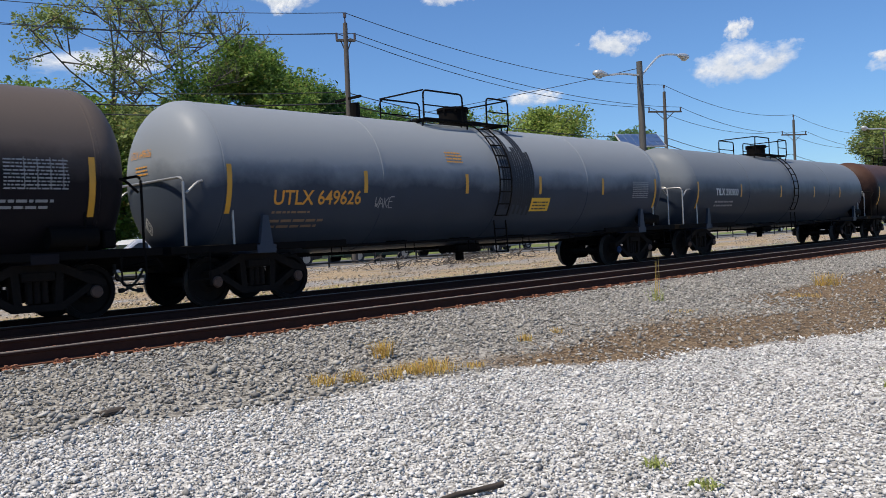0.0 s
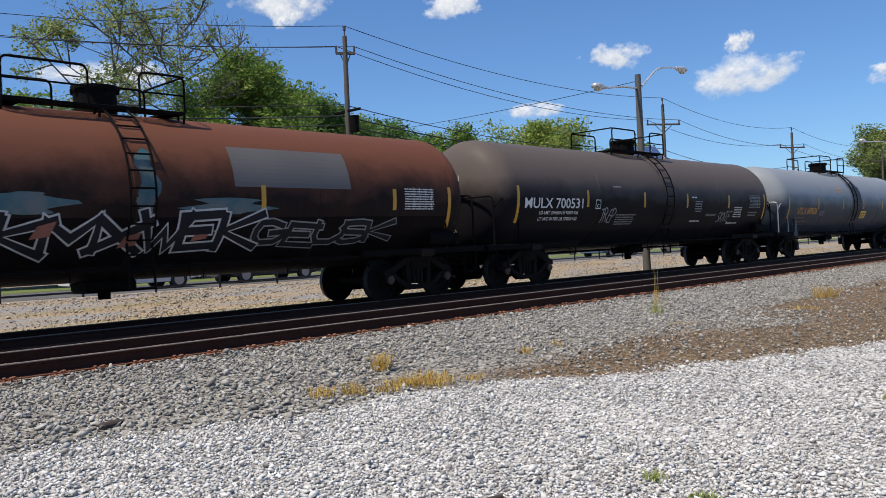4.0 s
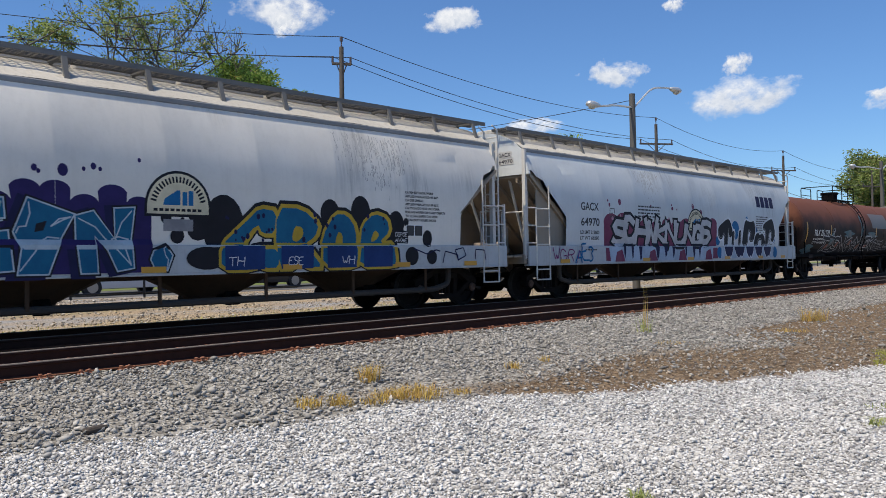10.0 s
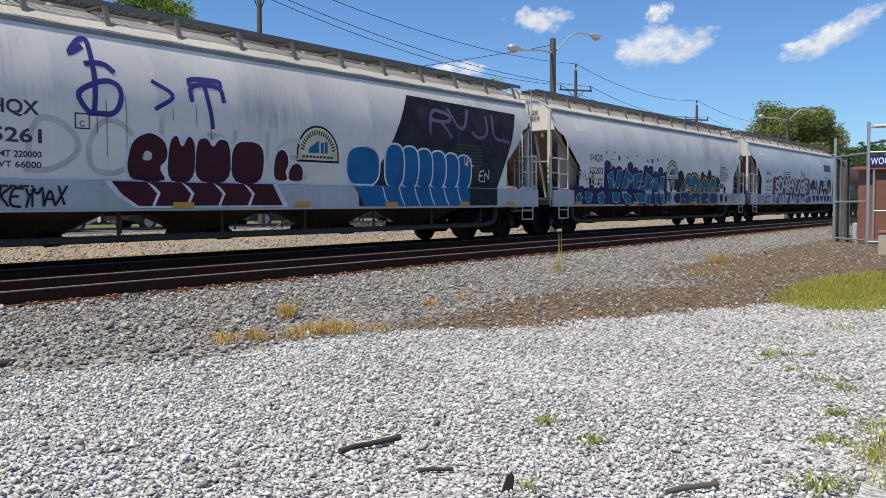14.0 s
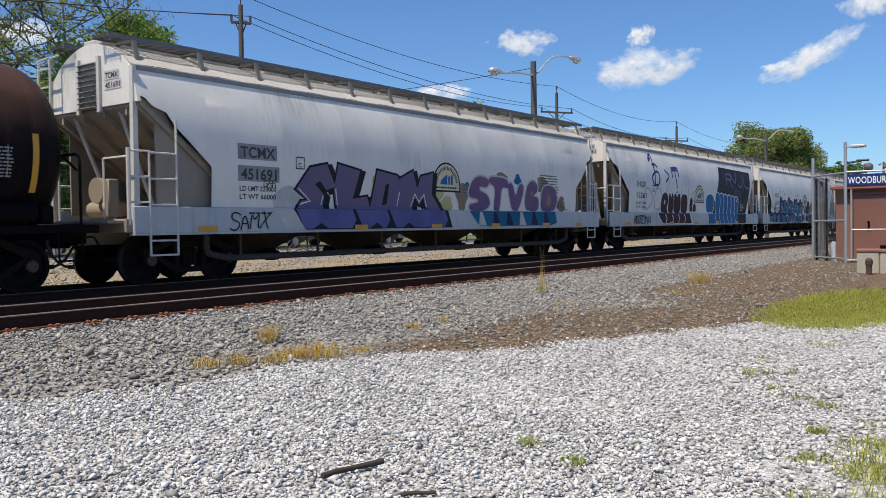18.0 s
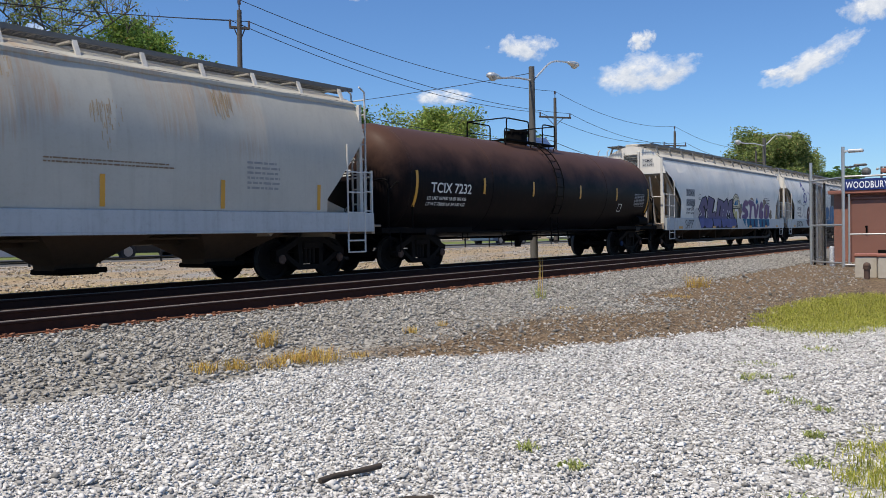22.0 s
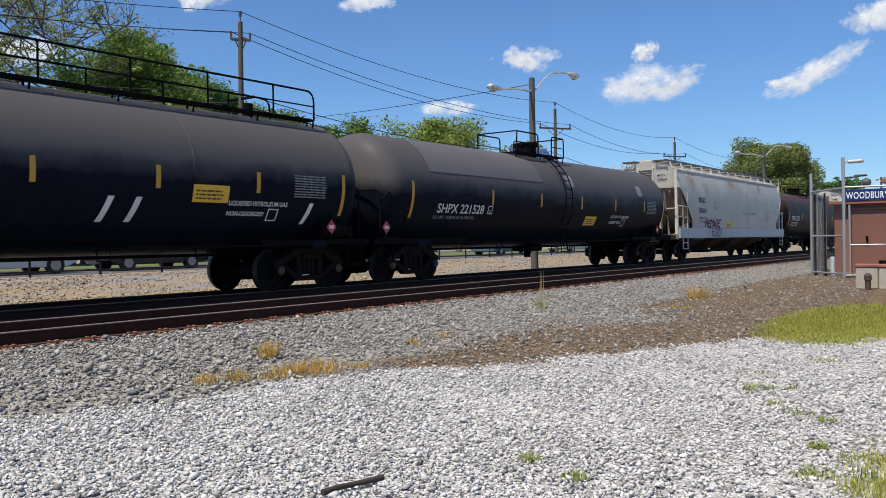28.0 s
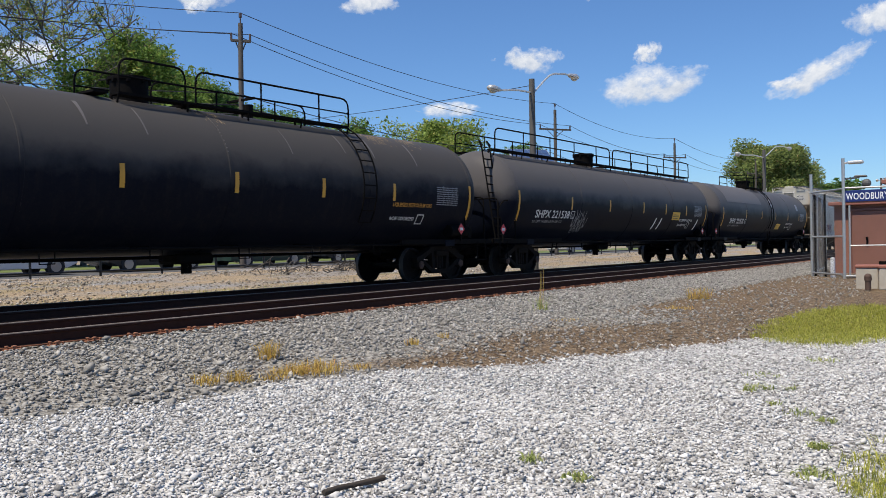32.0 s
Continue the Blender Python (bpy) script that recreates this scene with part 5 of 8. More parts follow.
M["stain_tan"] = plain("tan grain dust", (0.54, 0.50, 0.43), 0.9, var=0.3, scale=20)
M["stain_rust"] = plain("orange rust stain", (0.36, 0.255, 0.14), 0.9, var=0.35, scale=14)


# ---- the cars of the train, from the head end back ----
def emblem(car, skin, x, z, r):
    """A half-round painted emblem, in plain shapes."""
    bm = bmesh.new()
    poly2(bm, [(r * 1.08 * math.cos(radians(a)), r * 1.08 * math.sin(radians(a))) for a in range(0, 181, 12)] + [(-r * 1.08, -0.28 * r), (r * 1.08, -0.28 * r)])
    e = part("painted_emblem", laid(bm, x, z, skin, 0.004), "g_black", car, "half-round painted emblem")
    bm = bmesh.new()
    poly2(bm, [(r * math.cos(radians(a)), r * math.sin(radians(a))) for a in range(0, 181, 12)] + [(-r, -0.2 * r), (r, -0.2 * r)])
    part("emblem_field", laid(bm, x, z, skin, 0.0055), "g_roundel", e)
    bm = bmesh.new()
    for a in range(14, 170, 8):
        u, w = Vector((math.cos(radians(a)), math.sin(radians(a)))), Vector((-math.sin(radians(a)), math.cos(radians(a)))) * 0.017
        poly2(bm, [u * r * 0.73 - w, u * r * 0.91 - w, u * r * 0.91 + w, u * r * 0.73 + w])
    for i in range(9):
        quad2(bm, (-0.8 + 0.178 * i) * r, -0.12 * r, (-0.67 + 0.178 * i) * r, -0.04 * r)
    part("emblem_border", laid(bm, x, z, skin, 0.007), "g_black", e)
    bm = bmesh.new()
    poly2(bm, [(-0.5 * r, 0.06 * r), (0.05 * r, 0.06 * r), (0.05 * r, 0.5 * r), (-0.05 * r, 0.5 * r), (-0.45 * r, 0.24 * r)])
    for i, h in enumerate((0.46, 0.5)):
        quad2(bm, (0.12 + 0.2 * i) * r, 0.06 * r, (0.28 + 0.2 * i) * r, h * r)
    bm.normal_update()
    part("emblem_mill", laid(bm, x, z, skin, 0.007), "g_sky", e)


def sill_patches(car, skin, xs, c):
    for x in xs:
        bm = bmesh.new()
        quad2(bm, -0.22, 0, 0.22, 0.10)
        part("reflective_patch", laid(bm, x - c, 0.97, skin, 0.018), "yellow", car, "yellow reflective patch")


def marks(car, skin, x, c, words, number, material, z1, z2, h, small=2, seed=1, w=None):
    write(car, skin, words, x - c, z1, h, material, w)
    write(car, skin, number, x - c, z2, h, material, w)


def cars():
    T3 = "stencil_white"
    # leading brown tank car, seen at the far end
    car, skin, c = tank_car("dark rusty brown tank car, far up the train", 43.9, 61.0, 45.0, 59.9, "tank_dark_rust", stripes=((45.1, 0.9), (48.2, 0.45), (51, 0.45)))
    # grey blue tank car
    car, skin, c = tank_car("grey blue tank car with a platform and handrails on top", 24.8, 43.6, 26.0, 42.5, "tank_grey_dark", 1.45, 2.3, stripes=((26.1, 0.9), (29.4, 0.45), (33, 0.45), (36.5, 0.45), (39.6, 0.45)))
    write(car, skin, "TILX 290900", 27.4 - c, 2.05, 0.24, T3)
    small_print(car, skin, 27.4 - c, 1.65, 1.6, 0.28, 2, "stencil_grey", 3)
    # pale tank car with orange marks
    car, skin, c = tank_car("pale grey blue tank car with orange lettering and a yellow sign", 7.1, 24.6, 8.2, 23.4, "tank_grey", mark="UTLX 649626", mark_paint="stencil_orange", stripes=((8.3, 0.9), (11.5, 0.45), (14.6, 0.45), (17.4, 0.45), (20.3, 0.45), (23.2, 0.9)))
    write(car, skin, "UTLX 649626", 9.26 - c, 1.80, 0.29, "stencil_orange", 2.13)
    small_print(car, skin, 9.26 - c, 1.62, 1.0, 0.10, 1, "stencil_brown", 4)
    small_print(car, skin, 9.25 - c, 1.30, 1.35, 0.26, 2, "stencil_brown", 5)
    bm = bmesh.new()
    quad2(bm, 0, 0, 0.78, 0.36)
    plate = part("warning_sign", laid(bm, 17.08 - c, 1.58, skin, 0.005), "yellow_sign", car, "yellow warning sign")
    part("sign_bars", laid(lines2(random.Random(2), 0.64, 0.26, 3), 17.15 - c, 1.63, skin, 0.007), "stencil_black", plate)
    data_plate(car, skin, 21.9 - c, 1.95, 0.9, 0.5, 6)
    small_print(car, skin, 14.0 - c, 2.75, 0.6, 0.3, 4, "stencil_orange", 7)
    rng = random.Random(77)
    M["spill"] = painted("dried black spill", (0.030, 0.034, 0.042), 0.5, (0.015, 0.015, 0.018), 0.5, spec=0.1)
    bm = bmesh.new()
    for i in range(14):
        quad2(bm, 0.09 * i, rng.uniform(-0.9, -0.5), 0.09 * i + rng.uniform(0.075, 0.0895), rng.uniform(0.7, 1.9))
    part("spill_stain", laid(bm, 15.9 - c, 2.34, skin, 0.003), "spill", car, "dark spill run down the flank")
    scrawl(car, skin, "WAKE", 11.75 - c, 1.72, 0.55, 0.24, "stencil_grey", 7)
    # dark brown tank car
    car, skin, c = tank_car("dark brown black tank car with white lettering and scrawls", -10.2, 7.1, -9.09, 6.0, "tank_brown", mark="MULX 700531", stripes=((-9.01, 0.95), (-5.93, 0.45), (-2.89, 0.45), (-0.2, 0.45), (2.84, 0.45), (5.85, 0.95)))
    write(car, skin, "MULX 700531", -8.74 - c, 2.0, 0.27, T3, 2.58)
    write(car, skin, "LD LMT 204300 LB 92650 KG", -8.11 - c, 1.83, 0.095, T3, 1.75)
    write(car, skin, "LT WT 81700 LB 37050 KG", -8.11 - c, 1.66, 0.095, T3, 1.75)
    boxed(car, skin, -5.55 - c, 1.98, 0.26)
    scrawl(car, skin, "TREP", -5.25 - c, 1.58, 0.75, 0.40, "stencil_grey", 3)
    scrawl(car, skin, "SKATE", 2.1 - c, 1.55, 0.95, 0.36, "stencil_grey", 4, 0.25, 0.10)
    data_plate(car, skin, 4.55 - c, 2.05, 0.95, 0.48, 8)
    for i, (x, z, w, h, r) in enumerate(((-4.4, 1.5, 1.1, 0.36, 5), (0.1, 2.35, 0.45, 0.1, 1), (0.35, 1.9, 0.5, 0.4, 5), (0.2, 1.55, 0.7, 0.1, 1), (1.2, 1.75, 0.8, 0.1, 2), (3.3, 1.7, 0.7, 0.42, 5), (4.5, 1.75, 0.8, 0.2, 2), (3.0, 1.45, 0.9, 0.1, 1), (-4.6, 2.6, 0.5, 0.1, 1))):
        small_print(car, skin, x - c, z, w, h, r, "stencil_white" if i % 2 else "stencil_grey", 20 + i)
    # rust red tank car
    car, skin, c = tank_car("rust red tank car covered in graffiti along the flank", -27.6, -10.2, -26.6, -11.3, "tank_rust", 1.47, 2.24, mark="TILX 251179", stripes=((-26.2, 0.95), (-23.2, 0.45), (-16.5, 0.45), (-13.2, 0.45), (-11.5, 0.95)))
    write(car, skin, "TILX 251179", -25.36 - c, 1.90, 0.27, T3, 1.9)
    write(car, skin, "LD LMT 209600 LB 95100 KG", -25.36 - c, 1.70, 0.095, T3, 1.8)
    write(car, skin, "LT WT 74300 LB 33700 KG", -25.36 - c, 1.54, 0.095, T3, 1.8)
    boxed(car, skin, -22.95 - c, 1.98, 0.26)
    bm = bmesh.new()
    quad2(bm, -1.1, -1.12, 1.1, -0.15)
    skin_off = 0.0036
    lower = bmesh.new()
    quad2(lower, -24.9 - c, -0.95, -11.6 - c, 0.02)
    part("dark_band", laid(lower, 0, 1.78, skin, 0.003), "tank_dark_rust", car, "dark band along the lower flank of the tank")
    for k, (a, b, w, h, m) in enumerate(((-23.35, 1.45, 0.8, 0.6, "g_teal"), (-21.6, 1.85, 1.8, 0.35, "g_teal"), (-19.0, 1.75, 0.5, 1.25, "g_teal"), (-18.3, 1.85, 2.2, 0.3, "g_teal"), (-26.3, 0.95, 1.6, 0.55, "g_teal"))):
        patch(car, skin, "graffiti_cloud", [Vector((w * (0.5 + 0.5 * math.cos(q) * (0.7 + 0.3 * math.sin(5 * q + k))), h * (0.5 + 0.5 * math.sin(q)))) for q in [2 * math.pi * j / 24 for j in range(24)]], a - c, b, skin_off + 0.0006, m, "smudge of blue spray paint")
    sharp_letters(car, skin, "TZSNKMXWEK", -24.2 - c, 1.2, 7.6, 0.62, 0.15, (("g_silver", 0.075), ("g_black", 0.0)), 61, 1.05, 0.15, 0.005)
    sharp_letters(car, skin, "GEUSK", -16.6 - c, 1.25, 3.4, 0.42, 0.11, (("g_grey", 0.06), ("g_black", 0.0)), 71, 1.0, 0.2, 0.005)
    for k, a in enumerate((-23.6, -22.3, -20.6, -19.2, -17.9)):
        patch(car, skin, "graffiti_fill", [(0, 0), (0.3, 0.05), (0.38, 0.3), (0.1, 0.22)], a - c, 1.25 + 0.1 * (k % 3), 0.0095, "g_salmon")
    bm = bmesh.new()
    quad2(bm, 0, 0, 2.7, 0.8)
    part("primer_patch", laid(bm, -17.1 - c, 2.35, skin, 0.005), "tank_jacket", car, "grey primer patch")
    data_plate(car, skin, -12.9 - c, 1.95, 0.9, 0.48, 9, "stencil_white")
    # four white grey hoppers
    for rear, front, ar, af, text in ((-46.55, -27.6, -45.4, -28.58, 0), (-65.5, -46.55, -64.35, -47.76, 1), (-84.6, -65.5, -83.4, -66.65, 2), (-103.7, -84.6, -102.57, -85.8, 3)):
        words = ("white grey hopper car with a sprayed grey and pink piece", "white grey hopper car with sprayed blue cracked letters", "white grey hopper car with a dark panel and blue bubble letters", "white grey hopper car with purple graffiti letters")[text]
        car, skin, c = hopper_car(words, rear, front, ar, af, "hopper_blue" if text == 0 else "hopper", endmark=(("GACX", "64970"), ("SHQX", "15203"), ("SHQX", "15261"), ("TCMX", "451691"))[text])
        mark = (("GACX", "64970"), ("SHQX", "15203"), ("SHQX", "15261"), ("TCMX", "451691"))[text]
        r = rear
        write(car, skin, mark[0], r + 2.83 - c, 2.42, 0.22, "stencil_black", 0.9)
        write(car, skin, mark[1], r + 2.83 - c, 1.99, 0.22, "stencil_black", 0.93)
        wt = ("LD LMT 219800", "LT WT 66200") if text == 0 else ("LD LMT 220000", "LT WT 66000")
        write(car, skin, wt[0], r + 2.8 - c, 1.76, 0.10, "stencil_black", 0.95)
        write(car, skin, wt[1], r + 2.8 - c, 1.60, 0.10, "stencil_black", 0.95)
        boxed(car, skin, r + 4.3 - c, 2.25, 0.26, "stencil_black")
        emblem(car, skin, r + 9.68 - c, 2.06, 0.57)
        if text == 1:
            for k, (line, w) in enumerate((("CA 904 EXTERIOR PAINT", 0.88), ("APPLIED PARAGOULD 09-2015", 1.04), ("CA DES LINING", 0.55), ("APPLIED PARAGOULD 09-2015", 1.04), ("CAUTION: DO NOT USE STEAM,", 1.08), ("BOILING WATER OR SHARP OBJECTS", 1.26), ("TO CLEAN. ENTER CAR WITH", 1.02), ("CLEAN SOFT SOLED SHOES.", 0.97))):
                write(car, skin, line, r + 15.03 - c, 2.55 - 0.085 * k, 0.052, "stencil_black", w, fat=0.03)
        else:
            small_print(car, skin, r + 14.6 - c, 1.85, 1.2, 0.75, 9, "stencil_black", 40 + text)
        sill_patches(car, skin, [r + v for v in (2.0, 6.3, 9.2, 12.0, 14.9, 17.1)], c)
        for k, (a, w, drop, m) in enumerate((((6.0, 1.5, 0.7, "stain_dark"),), ((5.4, 0.9, 0.9, "stain_tan"), (13.2, 2.2, 1.1, "stain_dark")), ((14.8, 0.8, 0.5, "stain_dark"),), ((12.9, 0.5, 0.5, "stain_tan"),))[text]):
            stain(car, skin, r + a - c, 3.72, w, drop, m, 200 + text * 5 + k, "runs of spilt grain dust")
        small_print(car, skin, r + 3.0 - c, 1.30, 0.6, 0.08, 1, "stencil_black", 50 + text)
        if text == 0:
            cloud_blobs(car, skin, r + 4.05 - c, 1.0, 7.2, 1.48, 11, "g_pink", 21, "g_blush")
            sharp_letters(car, skin, "SCHWKNUNGS", r + 4.5 - c, 1.54, 6.2, 0.60, 0.20, (("g_black", 0.17), ("g_silver", 0.0)), 21, 1.02, 0.12)
            patch(car, skin, "graffiti_band", [(0, 0), (6.55, 0), (6.6, 0.44), (-0.1, 0.44)], r + 4.3 - c, 0.972, 0.0075, "g_ice", "pale blue sprayed band along the sill")
            rng = random.Random(23)
            for k in range(13):
                a, w = 0.15 + 0.49 * k + rng.uniform(-0.08, 0.08), rng.uniform(0.12, 0.3)
                patch(car, skin, "graffiti_dent", [(a, 0.44), (a + w, 0.44), (a + w * 0.8, rng.uniform(0.08, 0.25)), (a + w * 0.35, rng.uniform(0.0, 0.16))] if k % 4 else [(a, 0.0), (a + 0.55, 0.0), (a + 0.4, 0.36), (a + 0.1, 0.28)], r + 4.3 - c, 0.973, 0.0095, "g_navy" if k % 4 else "g_pink")
            for a, b, q in ((11.35, 1.62, 0.17), (12.75, 2.0, 0.34), (14.55, 1.98, 0.2), (16.25, 1.75, 0.2), (13.75, 2.42, 0.1), (11.4, 1.2, 0.2), (16.3, 1.2, 0.22)):
                part("paint_dot", laid(disc2(bmesh.new(), 0, 0, q, 18), r + a - c, b, skin, 0.004 if b > 1.4 else 0.006), "g_sky", car, "blue sprayed spot")
            patch(car, skin, "graffiti_band", [(0, 0.02), (4.6, 0.02), (4.7, 0.42), (0.05, 0.42)], r + 11.5 - c, 0.98, 0.0068, "g_ice")
            piece(car, skin, (("P hook", 0.0, 0.24, 0.0, 1.0), ("U post", 0.215, 0.30, 0.0, 0.95), ("U post", 0.325, 0.41, 0.0, 1.0), ("C hook", 0.39, 0.63, 0.0, 1.0), ("N hook", 0.59, 0.80, 0.0, 0.82), ("C arch", 0.755, 1.0, 0.0, 1.08)),
                  r + 11.35 - c, 1.43, 5.1, 0.98, (("g_white", 0.065, 0, 0), ("g_black", 0, 0, 0)), 1, None, ("g_grey", 0.03, 0), 0.0055)
            piece(car, skin, (("foot", 0.04, 0.2, 0, 1), ("foot", 0.22, 0.42, 0, 1), ("foot", 0.44, 0.6, 0, 1), ("foot", 0.62, 0.78, 0, 1), ("foot", 0.80, 0.96, 0, 1)),
                  r + 11.6 - c, 1.0, 4.5, 0.41, (("g_white", 0.035, 0, 0), ("g_navy", 0, 0, 0)), 0, None, None, 0.0085)
            scrawl(car, skin, "WGR!", r + 1.45 - c, 1.0, 1.3, 0.34, "g_magenta", 24, 0.1, 0.09, 0.02)
            scrawl(car, skin, "AE3", r + 2.5 - c, 1.0, 0.9, 0.42, "g_sky", 25, 0.1, 0.12, 0.02)
            scrawl(car, skin, "SEA", r + 15.6 - c, 1.5, 0.8, 0.3, "g_black", 27, 0.1, 0.06)
            # the big mark on the flank, as plain slanted blocks
            bm = bmesh.new()
            for i in range(4):
                quad2(bm, 0.42 * i, 0, 0.42 * i + 0.34, 0.42, 0.05)
            part("painted_mark", laid(bm, r + 14.75 - c, 2.9, skin, 0.0045), "g_navy", car, "dark blue painted block mark")
            small_print(car, skin, r + 5.9 - c, 2.3, 1.5, 0.4, 4, "stencil_black", 61)
        elif text == 1:
            cloud_blobs(car, skin, r + 3.85 - c, 0.98, 5.35, 1.5, 12, "g_purple", 31)
            cloud_blobs(car, skin, r + 1.75 - c, 0.98, 2.1, 0.66, 6, "g_purple", 33)
            VEG = (("V crag", 0.0, 0.21, 0.0, 1.0), ("E crag", 0.23, 0.43, -0.02, 1.03), ("G crag", 0.43, 0.615, 0.0, 1.02), ("A crag", 0.615, 0.80, 0.0, 1.02), ("N crag", 0.80, 1.0, 0.0, 1.0))
            piece(car, skin, VEG, r + 4.05 - c, 0.98, 4.85, 1.2, (("g_navy", 0.06, -0.10, -0.02), ("g_black", 0.04, 0, 0), ("g_crack", 0.012, 0, 0), ("g_blue", -0.012, 0, 0)), 0, "g_black", ("g_crack", 0.022, 3), 0.0056)
            piece(car, skin, (("block", 0.0, 0.2, 0, 0.86), ("block two", 0.27, 0.52, 0.05, 1), ("block", 0.68, 0.92, 0, 0.95)), r + 1.85 - c, 1.0, 2.15, 0.43, (("g_black", 0.04, 0, 0), ("g_crack", 0.01, 0, 0), ("g_blue", -0.012, 0, 0)), 0, None, ("g_crack", 0.018, 1), 0.0085)
            piece(car, skin, (("block", 0, 1, 0, 1),), r + 9.15 - c, 1.0, 0.4, 0.42, (("g_black", 0.04, 0, 0), ("g_crack", 0.012, 0, 0), ("g_blue", -0.012, 0, 0)), 0, None, ("g_crack", 0.018, 1), 0.0085)
            bm = bmesh.new()
            for a, b, q in ((9.45, 1.88, 0.1), (9.98, 1.9, 0.11), (9.75, 1.86, 0.04), (9.66, 1.58, 0.13), (10.05, 1.72, 0.22)):
                disc2(bm, a, b, q, 12)
            part("paint_dots", laid(bm, r - c, 0, skin, 0.005), "g_black", car, "black sprayed dots")
            bm = bmesh.new()
            quad2(bm, 0, 0, 0.55, 0.2)
            part("repaint_patch", laid(bm, r + 9.4 - c, 1.66, skin, 0.006), "g_grey", car, "grey repaint patch")
            for a, b, q, k in ((10.55, 1.75, 0.42, 1.35), (12.95, 2.05, 0.24, 1.2), (13.75, 2.1, 0.26, 1.3), (14.75, 1.85, 0.24, 1.3), (15.05, 1.93, 0.08, 1.1), (15.72, 1.58, 0.15, 1.25), (15.82, 1.17, 0.16, 1.0), (15.2, 1.2, 0.2, 1.0), (10.2, 1.2, 0.4, 0.5)):
                part("paint_dot", laid(disc2(bmesh.new(), 0, 0, q, 18, k), r + a - c, b, skin, 0.0034), "g_black", car, "black sprayed blot")
            CRO = (("C drop", 0.0, 0.30, 0.0, 0.96), ("R drop", 0.28, 0.53, 0.0, 1.0), ("O drop", 0.53, 0.76, 0.0, 0.96), ("E drop", 0.75, 1.0, 0.0, 0.98))
            piece(car, skin, CRO, r + 10.45 - c, 0.98, 4.25, 1.2, (("g_black", 0.09, 0.02, 0.02), ("g_yellow", 0.045, 0.02, 0), ("g_blue", -0.03, 0, 0)), 1, "g_yellow", None, 0.0052)
            for k, (a, b) in enumerate(((0.0, 0.98), (1.2, 2.1), (2.3, 3.2), (3.25, 4.2))):
                patch(car, skin, "graffiti_fill", [(a + 0.05, 0.0), (b - 0.1, 0.0), (b - 0.08, 0.43), (a + 0.05, 0.43)], r + 10.5 - c, 0.985, 0.0125, "g_deep")
            rng = random.Random(32)
            for k in range(26):
                part("paint_fleck", laid(disc2(bmesh.new(), 0, 0, rng.uniform(0.018, 0.045), 7, 1.3), r + 10.6 + rng.uniform(0, 4.0) - c, rng.uniform(1.5, 2.05), skin, 0.0128), "g_navy", car)
            for word, a in (("TH", 10.6), ("ESE", 11.9), ("WH", 13.2)):
                scrawl(car, skin, word, r + a - c, 1.06, 0.34, 0.14, "g_white", 70, 0.1, 0.12, 0.05)
            scrawl(car, skin, "RILOW", r + 2.0 - c, 1.80, 1.15, 0.26, "g_black", 34, 0.2, 0.09)
            patch(car, skin, "graffiti_patch", [(14.70, 1.48), (15.12, 1.47), (15.12, 1.72), (14.95, 1.76), (14.70, 1.72)], r - c, 0.0, 0.0075, "g_black", "black sprayed patch")
            scrawl(car, skin, "DEPOE", r + 14.72 - c, 1.62, 0.36, 0.085, "g_white", 35, 0.1, 0.14, 0.02)
            scrawl(car, skin, "AVAE", r + 14.72 - c, 1.50, 0.36, 0.085, "g_white", 37, 0.1, 0.14, 0.02)
            for a in (15.07, 15.32):
                patch(car, skin, "data_panel", [(a - 0.012, 1.628), (a + 0.242, 1.628), (a + 0.242, 1.872), (a - 0.012, 1.872)], r - c, 0.0, 0.0045, "g_white", "white border of a data panel")
                patch(car, skin, "data_panel", [(a, 1.64), (a + 0.23, 1.64), (a + 0.23, 1.86), (a, 1.86)], r - c, 0.0, 0.006, "stencil_black", "black data panel")
            # thin angular tag along the sill
            for line in (((15.25, 1.36), (15.65, 1.24), (15.95, 1.33), (16.08, 1.30)), ((16.16, 1.04), (16.25, 1.30), (16.66, 1.22), (16.68, 1.08)),
                         ((16.58, 1.33), (16.86, 1.38), (16.95, 1.20), (16.68, 1.10), (16.58, 1.33)), ((17.28, 1.12), (17.30, 1.34), (17.62, 1.32), (17.66, 1.10))):
                bm = bmesh.new()
                for (a, p), (b, q) in zip(line, line[1:]):
                    n = math.hypot(b - a, q - p)
                    u, v = 0.014 * (p - q) / n, 0.014 * (b - a) / n
                    poly2(bm, [(a + u, p + v), (a - u, p - v), (b - u, q - v), (b + u, q + v)])
                part("scrawl", laid(bm, r - c, 0.0, skin, 0.0135), "g_navy", car, "thin blue sprayed line")
        elif text == 2:
            bm = bmesh.new()
            poly2(bm, [(11.2, -0.06), (16.5, -0.06), (17.65, 2.07), (12.85, 2.15), (11.9, 0.72)])
            part("dark_panel", laid(bm, r - c, 1.5, skin, 0.0035), "g_dusk", car, "dark sprayed panel with purple strokes")
            scrawl(car, skin, "RVJL", r + 13.5 - c, 2.75, 3.6, 0.62, "g_violet", 36, 0.1, 0.15, 0.004, 6)
            bm = bmesh.new()
            quad2(bm, 10.9, 0, 16.45, 0.455)
            part("dark_panel", laid(bm, r - c, 0.97, skin, 0.0035), "g_dusk", car)
            OUT = (("g_white", 0.05, 0, 0), ("g_sky", 0, 0, 0))
            patch(car, skin, "graffiti_letter", [(-0.25, 0.46), (4.05, 0.46), (4.2, 0.25), (4.05, 0.0), (0.05, 0.0), (0.0, 0.12)], r + 11.0 - c, 0.972, 0.0085, "g_sky", "lower half of blue bubble letters")
